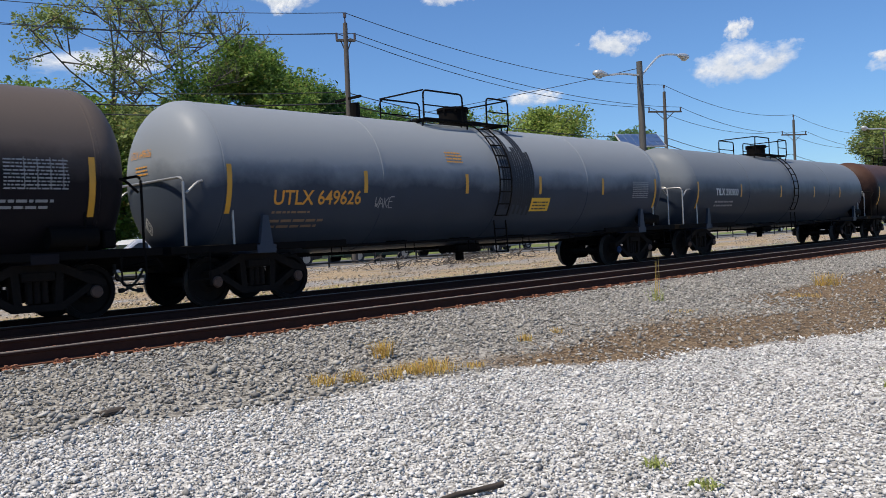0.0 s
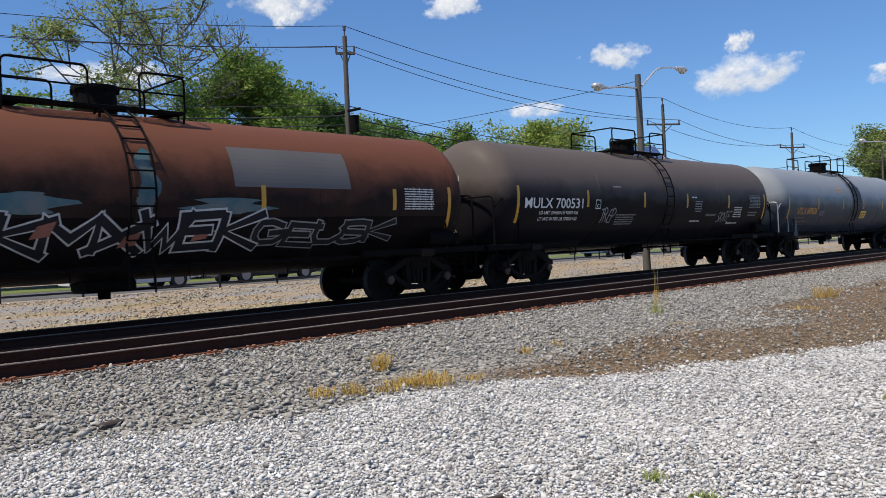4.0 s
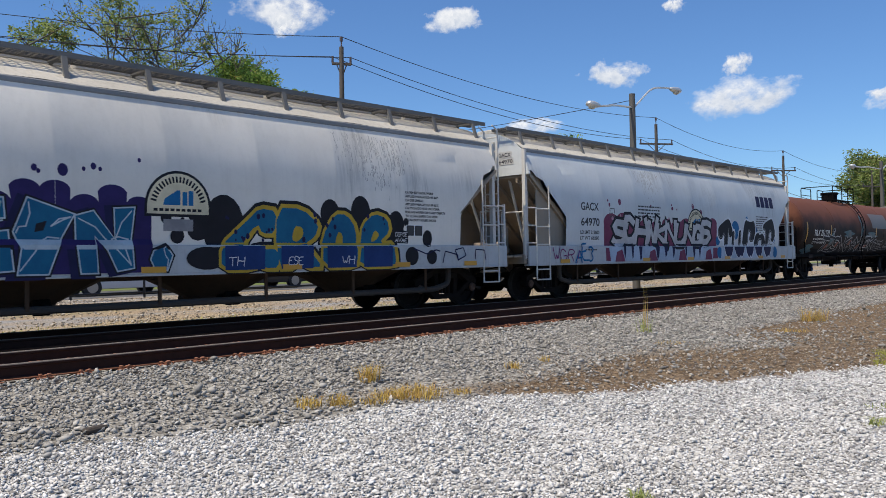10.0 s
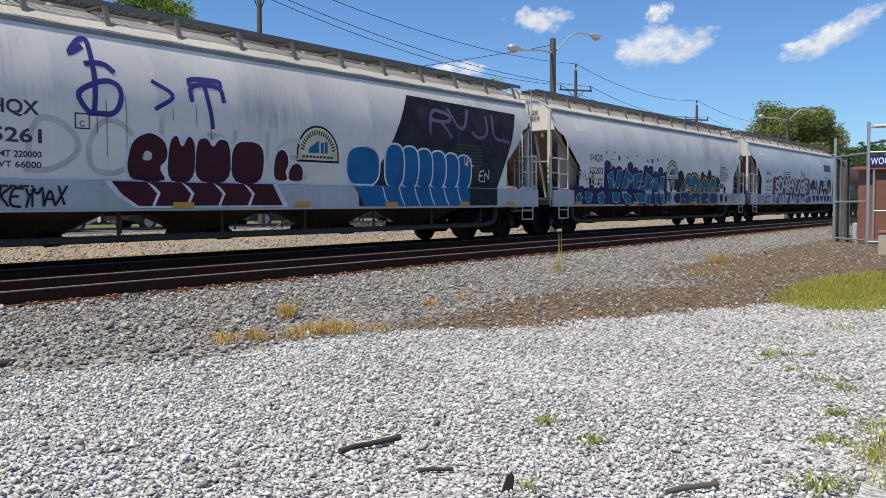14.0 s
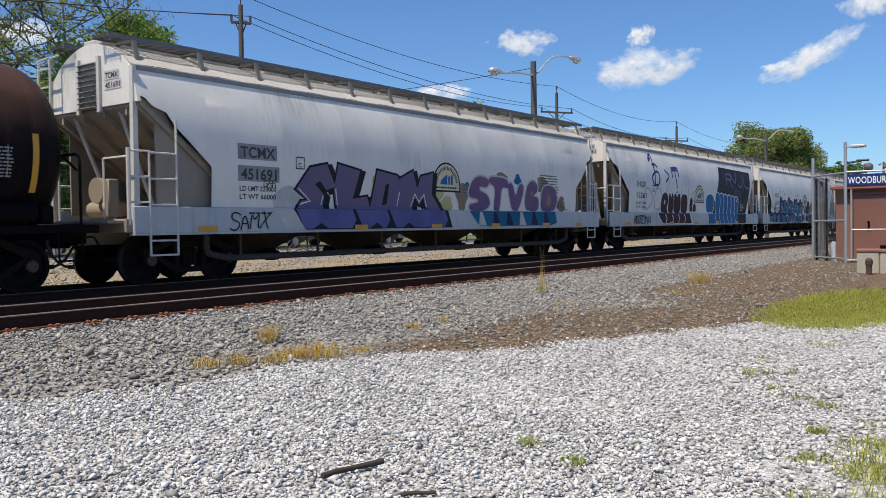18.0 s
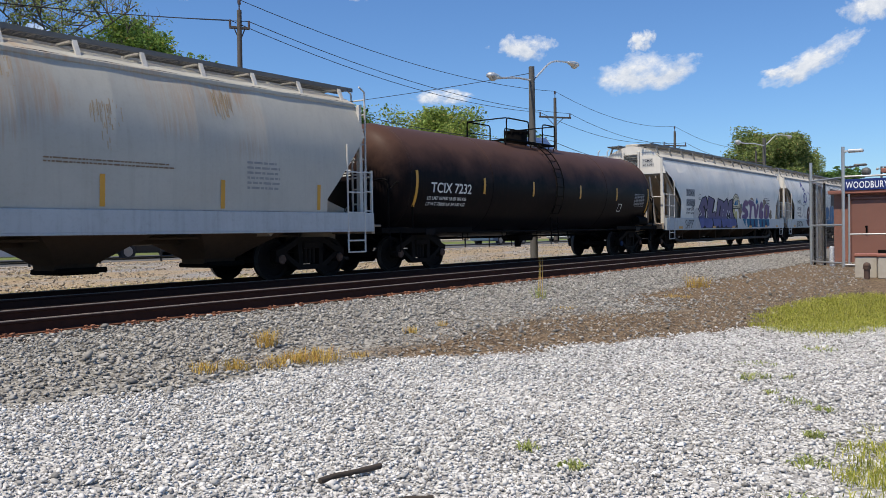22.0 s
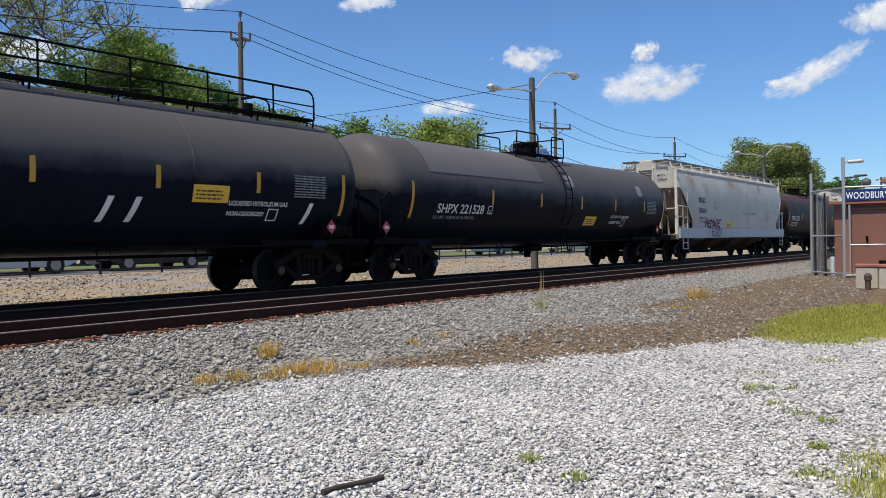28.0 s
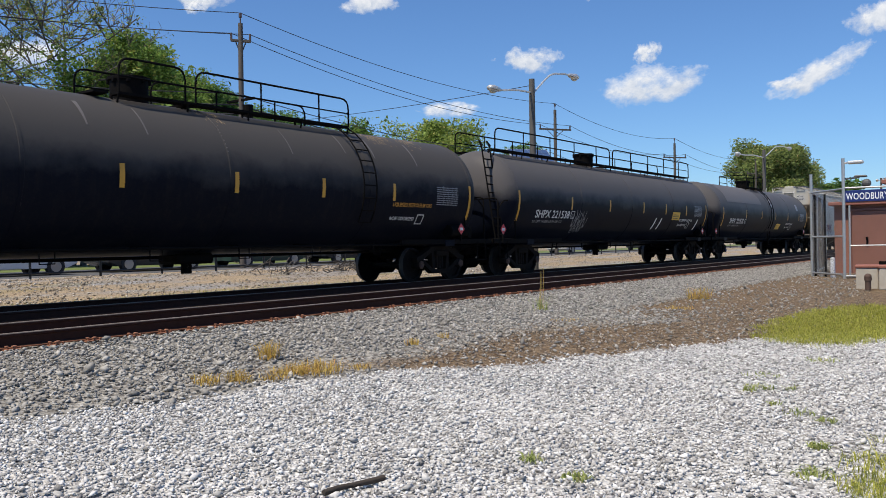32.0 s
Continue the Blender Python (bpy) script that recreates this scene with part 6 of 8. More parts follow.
            lobes = [(-0.45, 1.05, 0.02, 1.0)] + [(0.82 + 0.55 * k, 0.66, 0.0, 1.12 - 0.035 * k) for k in range(6)]
            for k, (a, w, lo, hi) in list(enumerate(lobes))[::-1]:
                p = [Vector((a + w / 2 + w * 0.5 * math.copysign(abs(math.cos(q)) ** 0.75, math.cos(q)), (lo + hi) / 2 * 0.88 + (hi - lo) * 0.44 * math.copysign(abs(math.sin(q)) ** 0.7, math.sin(q)))) for q in [2 * math.pi * j / 28 for j in range(28)]]
                face = patch(car, skin, "graffiti_letter", p, r + 11.0 - c, 1.42, 0.0098 - 0.0006 * k, "g_sky", "blue sprayed bubble letter")
                patch(face, skin, "letter_outline", swollen(p, 0.05), r + 11.0 - c, 1.42, 0.0094 - 0.0006 * k, "g_white")
                if k:
                    bm = bmesh.new()
                    ribbon(bm, [(0.58 * k + 0.12, 0.42), (0.58 * k + 0.2, 0.2), (0.58 * k + 0.32, 0.02)], 0.04, 0.0)
                    part("letter_shine", laid(bm, r + 11.0 - c, 0.975, skin, 0.0105), "g_white", face)
            MAR = (("g_white", 0.06, 0, 0), ("g_maroon", 0, 0, 0))
            piece(car, skin, (("P round", 0.0, 0.27, 0.0, 1.0), ("H round", 0.26, 0.46, 0.0, 1.0), ("M round", 0.45, 0.72, 0.0, 1.0), ("E round", 0.72, 0.98, 0.0, 1.02)), r + 5.2 - c, 1.42, 3.05, 0.84, MAR, 2, "g_mist", None, 0.005)
            patch(car, skin, "letter_outline", [(-0.3, 0.48), (3.45, 0.48), (3.75, 0.0), (0.3, 0.0), (-0.05, 0.2)], r + 5.05 - c, 0.972, 0.0078, "g_white")
            patch(car, skin, "graffiti_letter", [(-0.15, 0.45), (3.35, 0.45), (3.6, 0.03), (0.35, 0.03), (0.05, 0.22)], r + 5.05 - c, 0.972, 0.0088, "g_maroon", "lower half of maroon graffiti letters")
            for k in range(4):
                bm = bmesh.new()
                ribbon(bm, [(0.55 + 0.7 * k, 0.45), (0.75 + 0.7 * k, 0.25), (0.65 + 0.7 * k, 0.05)], 0.055, 0.0)
                part("letter_shine", laid(bm, r + 5.05 - c, 0.975, skin, 0.0102), "g_white", car)
            piece(car, skin, (("P round", 0.0, 0.5, 0.0, 1.0), ("O drop", 0.5, 1.0, 0.0, 0.6)), r + 8.45 - c, 1.5, 0.8, 0.62, (("g_white", 0.04, 0, 0), ("g_maroon", 0, 0, 0)), 2, None, None, 0.005)
            scrawl(car, skin, "b", r + 4.3 - c, 2.45, 1.0, 1.25, "g_faint", 41, 0.0, 0.075, 0.0, 3)
            scrawl(car, skin, ">", r + 5.75 - c, 2.7, 0.6, 0.55, "g_faint", 42, 0.0, 0.14, 0.0, 1)
            scrawl(car, skin, "m", r + 6.6 - c, 2.45, 0.75, 0.95, "g_faint", 43, 0.0, 0.1, 0.0, 3)
            scrawl(car, skin, "ROCKEYMAX", r + 2.5 - c, 1.02, 1.6, 0.3, "g_black", 44, 0.15, 0.12, 0.02)
            scrawl(car, skin, "DCIOUE", r + 3.4 - c, 1.6, 6.0, 0.8, "g_mist", 48, 0.1, 0.12, -0.006)
            scrawl(car, skin, "EN", r + 15.6 - c, 1.6, 0.5, 0.3, "stencil_white", 49, 0.1, 0.1, 0.004)
            scrawl(car, skin, "WH.", r + 14.9 - c, 2.0, 0.5, 0.22, "stencil_white", 50, 0.1, 0.12, 0.004)
        else:
            for z, w in ((2.38, 1.02), (1.95, 1.08)):
                bm = bmesh.new()
                quad2(bm, 0, 0, w, 0.31)
                part("repaint_patch", laid(bm, r + 2.76 - c, z, skin, 0.0028), "g_grey", car, "grey repaint patch")
            for k, (a, b, w, h) in enumerate(((3.6, 1.0, 1.0, 0.9), (5.2, 1.9, 0.8, 0.42), (6.6, 1.65, 0.7, 0.6), (8.7, 1.6, 0.9, 0.75), (9.35, 1.4, 0.7, 0.4))):
                patch(car, skin, "graffiti_cloud", [Vector((w * (0.5 + 0.5 * math.cos(q) * (0.8 + 0.2 * math.sin(3 * q + k))), h * (0.5 + 0.5 * math.sin(q)))) for q in [2 * math.pi * j / 20 for j in range(20)]], r + a - c, b, 0.0034, ("g_mist", "g_straw")[k > 0], "pale yellow sprayed patch")
            SLO = (("S slab", 0.0, 0.25, 0.0, 1.0), ("L slab", 0.25, 0.46, 0.0, 1.02), ("O slab", 0.50, 0.70, 0.0, 1.0), ("M slab", 0.68, 0.97, 0.0, 1.05))
            piece(car, skin, SLO, r + 4.3 - c, 1.42, 4.9, 0.98, (("g_black", 0.055, 0.13, -0.05), ("g_black", 0.05, 0, 0), ("g_violet", 0, 0, 0)), 0, "g_black", ("g_white", 0.03, 0), 0.005)
            patch(car, skin, "graffiti_shadow", [(-0.05, 0.45), (5.45, 0.45), (5.65, 0.0), (0.3, 0.0)], r + 4.25 - c, 0.974, 0.007, "g_black")
            for a, b in ((0.0, 1.75), (1.85, 2.95), (3.05, 5.3)):
                patch(car, skin, "graffiti_fill", [(a, 0.44), (b, 0.44), (b + 0.12, 0.2), (b - 0.02, 0.02), (a + 0.95, 0.02), (a + 0.75, 0.14), (a + 0.5, 0.02), (a + 0.25, 0.02)], r + 4.27 - c, 0.976, 0.009, "g_peri", "lower half of purple graffiti letters")
            for k, (a, b, w, h, m) in enumerate(((10.0, 1.42, 0.8, 0.75, "g_tan"), (12.0, 2.2, 0.7, 0.34, "g_tan"), (14.2, 2.0, 1.0, 0.5, "g_tan"), (13.0, 2.2, 0.5, 0.32, "g_sky"), (15.6, 1.42, 0.7, 0.5, "g_tan"), (10.4, 1.8, 0.4, 0.4, "g_teal"))):
                patch(car, skin, "graffiti_cloud", [Vector((w * (0.5 + 0.5 * math.cos(q) * (0.75 + 0.25 * math.sin(3 * q + k))), h * (0.5 + 0.5 * math.sin(q)))) for q in [2 * math.pi * j / 20 for j in range(20)]], r + a - c, b, 0.0034, m, "faded sprayed patch")
            STY = (("S fat", 0.0, 0.24, 0.0, 1.0), ("T fat", 0.2, 0.42, 0.0, 1.0), ("V fat", 0.40, 0.6, 0.0, 0.9), ("E fat", 0.60, 0.78, 0.0, 0.98), ("D fat", 0.79, 1.0, 0.0, 0.86))
            piece(car, skin, STY, r + 10.65 - c, 1.42, 5.0, 0.98, (("g_mist", 0.05, 0, 0), ("g_lilac", 0, 0, 0)), 2, "g_tan", None, 0.005)
            patch(car, skin, "graffiti_fill", [(0.0, 0.44), (4.8, 0.44), (4.9, 0.1), (4.5, 0.02), (0.5, 0.02)], r + 10.7 - c, 0.974, 0.007, "g_blue", "blue sprayed band under the letters")
            for k in range(6):
                a = 0.5 + 0.72 * k
                patch(car, skin, "graffiti_dent", [(a, 0.42), (a + 0.12, 0.42), (a + 0.34, 0.04), (a - 0.05, 0.04)], r + 10.7 - c, 0.975, 0.0085, "g_navy" if k % 3 else "g_mist")
            scrawl(car, skin, "SAMX", r + 2.5 - c, 1.0, 1.0, 0.34, "g_black", 47, 0.2, 0.08, 0.02)
            scrawl(car, skin, "GRR", r + 3.4 - c, 1.85, 0.35, 0.13, "g_black", 53, 0.2, 0.14)
            scrawl(car, skin, "XAL", r + 15.6 - c, 1.5, 0.8, 0.26, "g_black", 54, 0.2, 0.08)
    # dark tank car with a rusty top
    car, skin, c = tank_car("black tank car with a rusty red top and white lettering", -121.05, -103.7, -119.92, -104.8, "tank_dark_rust", mark="TCIX 7232", stripes=((-119.7, 0.95), (-116.6, 0.45), (-113.85, 0.45), (-110.7, 0.45), (-107.8, 0.45), (-104.9, 0.95)))
    write(car, skin, "TCIX 7232", -119.1 - c, 2.02, 0.27, T3, 1.85)
    write(car, skin, "LD LMT 187400 LB 85 000 KG", -119.2 - c, 1.82, 0.095, T3, 1.75)
    write(car, skin, "LT WT 75800 LB 34 300 KG", -119.2 - c, 1.66, 0.095, T3, 1.75)
    boxed(car, skin, -107.55 - c, 1.62, 0.3, T3, "")
    data_plate(car, skin, -106.2 - c, 1.85, 0.95, 0.5, 12)
    # aged grey hopper with a purple scrawl
    car, skin, c = hopper_car("aged grey hopper car with rust stains and a purple scrawl", -138.6, -121.05, -137.5, -122.17, "hopper_old", "sill", 4, True, roofpaint="hopper_old", endmark=("MGRX", "50064"))
    for k, (a, w, z, drop) in enumerate(((-137.2, 1.3, 3.75, 0.75), (-135.0, 0.7, 3.5, 0.4), (-128.6, 0.6, 3.3, 0.5), (-130.8, 1.0, 3.85, 0.2), (-126.0, 0.5, 3.8, 0.3))):
        stain(car, skin, a - c, z, w, drop, "stain_rust", 230 + k, "orange rust runs under the eave")
    write(car, skin, "MGRX", -135.78 - c, 2.60, 0.25, "stencil_black", 0.9)
    write(car, skin, "50064", -135.78 - c, 2.14, 0.25, "stencil_black", 0.98)
    write(car, skin, "LD LMT 222700", -135.8 - c, 1.87, 0.10, "stencil_black", 1.0)
    write(car, skin, "LT WT 63300", -135.8 - c, 1.70, 0.10, "stencil_black", 1.0)
    boxed(car, skin, -133.78 - c, 2.37, 0.27, "stencil_black")
    scrawl(car, skin, "REMAGE", -134.94 - c, 1.52, 2.05, 0.33, "g_plum", 51, 0.3, 0.24)
    scrawl(car, skin, "EZO", -134.2 - c, 1.12, 1.4, 0.3, "g_plum", 52, 0.2, 0.17, 0.02)
    bm = bmesh.new()
    quad2(bm, 0, 0, 0.8, 0.32)
    plate = part("phone_sign", laid(bm, -131.95 - c, 1.48, skin, 0.005), "yellow_sign", car, "yellow contact sign")
    part("sign_bars", laid(lines2(random.Random(3), 0.66, 0.2, 2), -131.88 - c, 1.54, skin, 0.007), "stencil_black", plate)
    for x in (-136.4, -133.8, -131.1, -128.43, -125.9, -123.3):
        bm = bmesh.new()
        quad2(bm, -0.05, 0, 0.05, 0.55 if x > -136 else 1.0)
        part("reflective_stripe", laid(bm, x - c, 1.5, skin, 0.005), "yellow", car)
    small_print(car, skin, -129.45 - c, 2.2, 2.6, 0.12, 2, "stencil_brown", 71)
    small_print(car, skin, -125.3 - c, 1.9, 0.9, 0.6, 6, "stencil_grey", 72)
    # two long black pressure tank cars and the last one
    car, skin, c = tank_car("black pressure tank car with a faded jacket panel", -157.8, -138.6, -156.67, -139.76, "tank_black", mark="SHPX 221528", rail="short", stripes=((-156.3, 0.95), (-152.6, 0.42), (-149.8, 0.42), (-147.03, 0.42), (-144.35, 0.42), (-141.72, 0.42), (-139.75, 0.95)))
    write(car, skin, "SHPX 221528", -155.2 - c, 1.77, 0.26, T3, 2.2)
    write(car, skin, "LD LMT 163800 LB 74 300 KG", -155.3 - c, 1.60, 0.09, "stencil_grey", 1.9)
    boxed(car, skin, -152.8 - c, 1.77, 0.24)
    bm = bmesh.new()
    quad2(bm, 0, 0, 5.9, 1.6)
    part("jacket_panel", laid(bm, -155.5 - c, 2.85, skin, 0.006), "tank_jacket", car, "faded grey jacket panel")
    for x, z, w, h in ((-147.95, 2.78, 0.48, 0.42), (-142.25, 2.66, 0.42, 0.42)):
        bm = bmesh.new()
        quad2(bm, 0, 0, w, h)
        part("label_plate", laid(bm, x - c, z, skin, 0.005), "stencil_grey", car)
    lpg(car, skin, c, -157.8, -146.6, -144.6, -140.2, 81, zs=1.47)
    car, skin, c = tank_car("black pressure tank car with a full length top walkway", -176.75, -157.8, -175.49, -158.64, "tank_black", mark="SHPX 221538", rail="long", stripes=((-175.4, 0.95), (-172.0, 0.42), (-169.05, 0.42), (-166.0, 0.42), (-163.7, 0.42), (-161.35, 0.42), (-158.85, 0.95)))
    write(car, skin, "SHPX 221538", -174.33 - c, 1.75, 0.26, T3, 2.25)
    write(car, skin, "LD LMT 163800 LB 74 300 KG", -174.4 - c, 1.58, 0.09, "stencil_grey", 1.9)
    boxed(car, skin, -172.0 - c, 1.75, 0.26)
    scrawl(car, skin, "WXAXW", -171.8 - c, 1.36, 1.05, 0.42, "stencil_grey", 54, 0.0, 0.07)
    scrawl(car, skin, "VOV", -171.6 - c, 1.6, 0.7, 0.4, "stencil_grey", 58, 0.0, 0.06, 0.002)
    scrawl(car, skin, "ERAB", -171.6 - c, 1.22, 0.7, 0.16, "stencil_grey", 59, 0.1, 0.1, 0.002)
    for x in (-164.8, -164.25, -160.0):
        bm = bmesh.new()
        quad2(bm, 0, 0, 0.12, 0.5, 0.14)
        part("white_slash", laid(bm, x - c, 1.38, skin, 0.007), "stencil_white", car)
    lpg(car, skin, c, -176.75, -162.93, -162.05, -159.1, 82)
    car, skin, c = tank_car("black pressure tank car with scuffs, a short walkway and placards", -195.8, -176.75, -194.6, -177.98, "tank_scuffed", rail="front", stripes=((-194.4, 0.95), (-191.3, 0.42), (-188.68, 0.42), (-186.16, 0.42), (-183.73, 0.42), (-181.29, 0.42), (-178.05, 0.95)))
    lpg(car, skin, c, -195.8, -184.0, -181.3, -178.3, 83, False, zt=1.92)
    for k, (a, w, drop) in enumerate(((-181.6, 1.1, 0.35), (-180.3, 0.9, 0.3), (-186.5, 0.5, 0.5), (-192.0, 1.0, 0.3))):
        stain(car, skin, a - c, 4.15, w, drop, "stain_rust", 260 + k, "pale rusty runs on the crown")
    rng = random.Random(91)
    for i in range(9):
        bm = bmesh.new()
        x = -192.5 + 1.55 * i + rng.uniform(-0.4, 0.4)
        tall = rng.uniform(0.35, 0.9)
        pts = [(0, 0), (0.03, 0), (0.02 + rng.uniform(-0.05, 0.05), tall), (-0.03, tall)]
        poly2(bm, pts)
        part("scuff", laid(bm, x - c, 3.75 - tall, skin, 0.004), "tank_jacket", car, "pale rubbed streak")


def lpg(car, skin, c, rear, xs, xt, xp, seed, sign=True, zs=1.82, zt=1.78):
    """Placards, signs and stencils of a pressure tank car."""
    if sign:
        bm = bmesh.new()
        quad2(bm, 0, 0, 0.85, 0.34)
        plate = part("contact_sign", laid(bm, xs - c, zs, skin, 0.005), "yellow_sign", car, "yellow contact sign")
        part("sign_bars", laid(lines2(random.Random(seed), 0.7, 0.22, 3), xs + 0.07 - c, zs + 0.06, skin, 0.007), "stencil_black", plate)
    write(car, skin, "LIQUEFIED PETROLEUM GAS", xt - c, zt, 0.10, "stencil_orange" if not sign else "stencil_white", 1.55)
    write(car, skin, "NON-ODORIZED", xt - c, 1.56, 0.10, "stencil_white", 0.95)
    boxed(car, skin, xt + 1.05 - c, 1.45, 0.28, "stencil_white", "")
    data_plate(car, skin, xp - 1.25 - c, 2.0, 0.95, 0.5, seed + 9)
    def bracket(x, z, off):
        return Vector((x, -1.44 - off, z))
    for xp in (xp - 0.25, rear + 0.35):
        placard(car, bracket, xp, c)


def placard(car, bracket, xp, c):
    bm = bmesh.new()
    slab(bm, [(xp + 0.13 - c, 1.05), (xp + 0.17 - c, 1.05), (xp + 0.17 - c, 1.4), (xp + 0.13 - c, 1.4)], "y", -1.43, -1.40)
    part("placard_post", bm, "steel_black", car)
    bm = bmesh.new()
    poly2(bm, [(0, -0.16), (0.16, 0), (0, 0.16), (-0.16, 0)])
    d = part("placard", laid(bm, xp + 0.15 - c, 1.38, bracket, 0.0), "red", car, "red diamond placard")
    bm = bmesh.new()
    quad2(bm, -0.075, -0.038, 0.075, 0.038)
    part("placard_panel", laid(bm, xp + 0.15 - c, 1.38, bracket, 0.004), "stencil_white", d)


cars()


# ---- behind the tracks ----
M["pole_wood"] = plain("weathered pole wood", (0.085, 0.073, 0.062), 0.85, var=0.35, scale=5, bump=0.5)
M["pole_grey"] = plain("grey weathered lamp pole", (0.085, 0.08, 0.072), 0.7, var=0.25, scale=4)
M["alu"] = plain("dull aluminium", (0.55, 0.55, 0.54), 0.4, 0.5, var=0.1)
M["wire"] = plain("black cable", (0.015, 0.016, 0.02), 0.6, bump=0)
M["glass_lens"] = plain("lamp glass", (0.45, 0.45, 0.40), 0.2, var=0.1)
M["porcelain"] = plain("brown insulator", (0.09, 0.06, 0.05), 0.3)
M["solar"] = plain("blue solar cells", (0.045, 0.085, 0.19), 0.3, var=0.15)
M["brick"] = painted("brown masonry paint", (0.27, 0.115, 0.08), 0.75, (0.12, 0.07, 0.055), 0.5)
M["door_brown"] = painted("painted brown steel door", (0.20, 0.09, 0.065), 0.5, amount=0.3)
M["sign_blue"] = plain("dark blue sign enamel", (0.012, 0.025, 0.13), 0.35, var=0.05)
M["sign_white"] = plain("white sign enamel", (0.75, 0.76, 0.78), 0.4, var=0.03)
M["concrete"] = plain("weathered concrete", (0.40, 0.36, 0.30), 0.9, var=0.2, scale=8, bump=0.3)
M["red_slab"] = plain("red brown slab", (0.27, 0.105, 0.075), 0.8, var=0.2)
M["mesh_dark"] = plain("dull dark wire", (0.10, 0.10, 0.10), 0.6, 0.2, var=0.2)
M["galv"] = plain("galvanised pipe", (0.42, 0.43, 0.43), 0.4, 0.6, var=0.15)
M["fence_black"] = plain("black painted rail", (0.012, 0.013, 0.013), 0.5, var=0.2)
M["glass"] = plain("dark car glass", (0.02, 0.025, 0.03), 0.08, var=0.1, bump=0)
M["chrome"] = plain("wheel rim alloy", (0.5, 0.5, 0.5), 0.3, 0.8, var=0.1)
M["bark"] = plain("grey brown bark", (0.10, 0.085, 0.07), 0.9, var=0.4, scale=6, bump=0.6)
M["bark_pale"] = plain("grey bark", (0.09, 0.08, 0.07), 0.9, var=0.3, scale=6, bump=0.4)
for key, c in (("car_white", (0.70, 0.71, 0.72)), ("car_blue", (0.10, 0.16, 0.24)), ("car_dark", (0.025, 0.028, 0.032)), ("car_silver", (0.38, 0.39, 0.40)), ("car_green", (0.03, 0.06, 0.05))):
    M[key] = plain(key[4:] + " car paint", c, 0.22, 0.1, var=0.05, bump=0)


def leaf_paint(name, a, b, dry):
    k = Nodes(name)
    pick = k.n("NewGeometry").outputs["Random Per Island"]
    col = k.ramp(pick, [(0.0, a), (0.55, b), (0.9, tone(b, 1.3)), (1.0, dry)])
    k.b.inputs["Transmission Weight"].default_value = 0.0
    m = k.done(col, 0.6, spec=0.3)
    t = k.n("BsdfTranslucent")
    k.link(col, t.inputs["Color"])
    mix = k.n("MixShader")
    mix.inputs[0].default_value = 0.42
    out = k.t.nodes["Material Output"]
    k.link(k.b.outputs[0], mix.inputs[1])
    k.link(t.outputs[0], mix.inputs[2])
    k.link(mix.outputs[0], out.inputs["Surface"])
    return m


M["leaf_green"] = leaf_paint("mid green leaves", (0.052, 0.098, 0.021), (0.181, 0.283, 0.056), (0.377, 0.291, 0.076))
M["leaf_dark"] = leaf_paint("dark green leaves", (0.034, 0.073, 0.022), (0.134, 0.239, 0.061), (0.223, 0.264, 0.072))
M["leaf_olive"] = leaf_paint("olive green leaves", (0.065, 0.094, 0.029), (0.234, 0.295, 0.089), (0.487, 0.344, 0.152))
M["leaf_bright"] = leaf_paint("light green leaves", (0.078, 0.124, 0.026), (0.260, 0.340, 0.076), (0.447, 0.375, 0.118))
M["grass"] = leaf_paint("summer grass", (0.17, 0.20, 0.032), (0.37, 0.37, 0.065), (0.56, 0.49, 0.18))
M["grass_dry"] = leaf_paint("dry grass", (0.30, 0.19, 0.05), (0.52, 0.37, 0.10), (0.60, 0.27, 0.09))
M["weed"] = leaf_paint("weed leaves", (0.16, 0.20, 0.05), (0.30, 0.34, 0.11), (0.50, 0.40, 0.17))


def leaves_mesh(name, centres, per, spread, size, seed, flat=0.5):
    """Small folded leaves strewn round the given points."""
    rng = np.random.default_rng(seed)
    c = np.repeat(np.asarray(centres, float), per, 0)
    n = len(c)
    p = c + np.clip(rng.normal(0, spread, (n, 3)), -1.5 * spread, 1.5 * spread) * np.array([1, 1, 0.75])
    d = rng.normal(0, 1, (n, 3)) * np.array([1, 1, flat])
    d /= np.linalg.norm(d, axis=1)[:, None]
    w = np.cross(d, rng.normal(0, 1, (n, 3)))
    w /= np.linalg.norm(w, axis=1)[:, None]
    s = (size * np.exp(rng.normal(0, 0.35, n)))[:, None]
    v = np.stack([p - d * s, p + w * s * 0.55, p + d * s, p - w * s * 0.55], 1)
    f = np.arange(n * 4).reshape(n, 4)
    me = bpy.data.meshes.new(name)
    me.vertices.add(n * 4)
    me.vertices.foreach_set("co", v.ravel())
    me.loops.add(n * 4)
    me.loops.foreach_set("vertex_index", f.ravel())
    me.polygons.add(n)
    me.polygons.foreach_set("loop_start", np.arange(0, n * 4, 4))
    me.update(calc_edges=True)
    return me


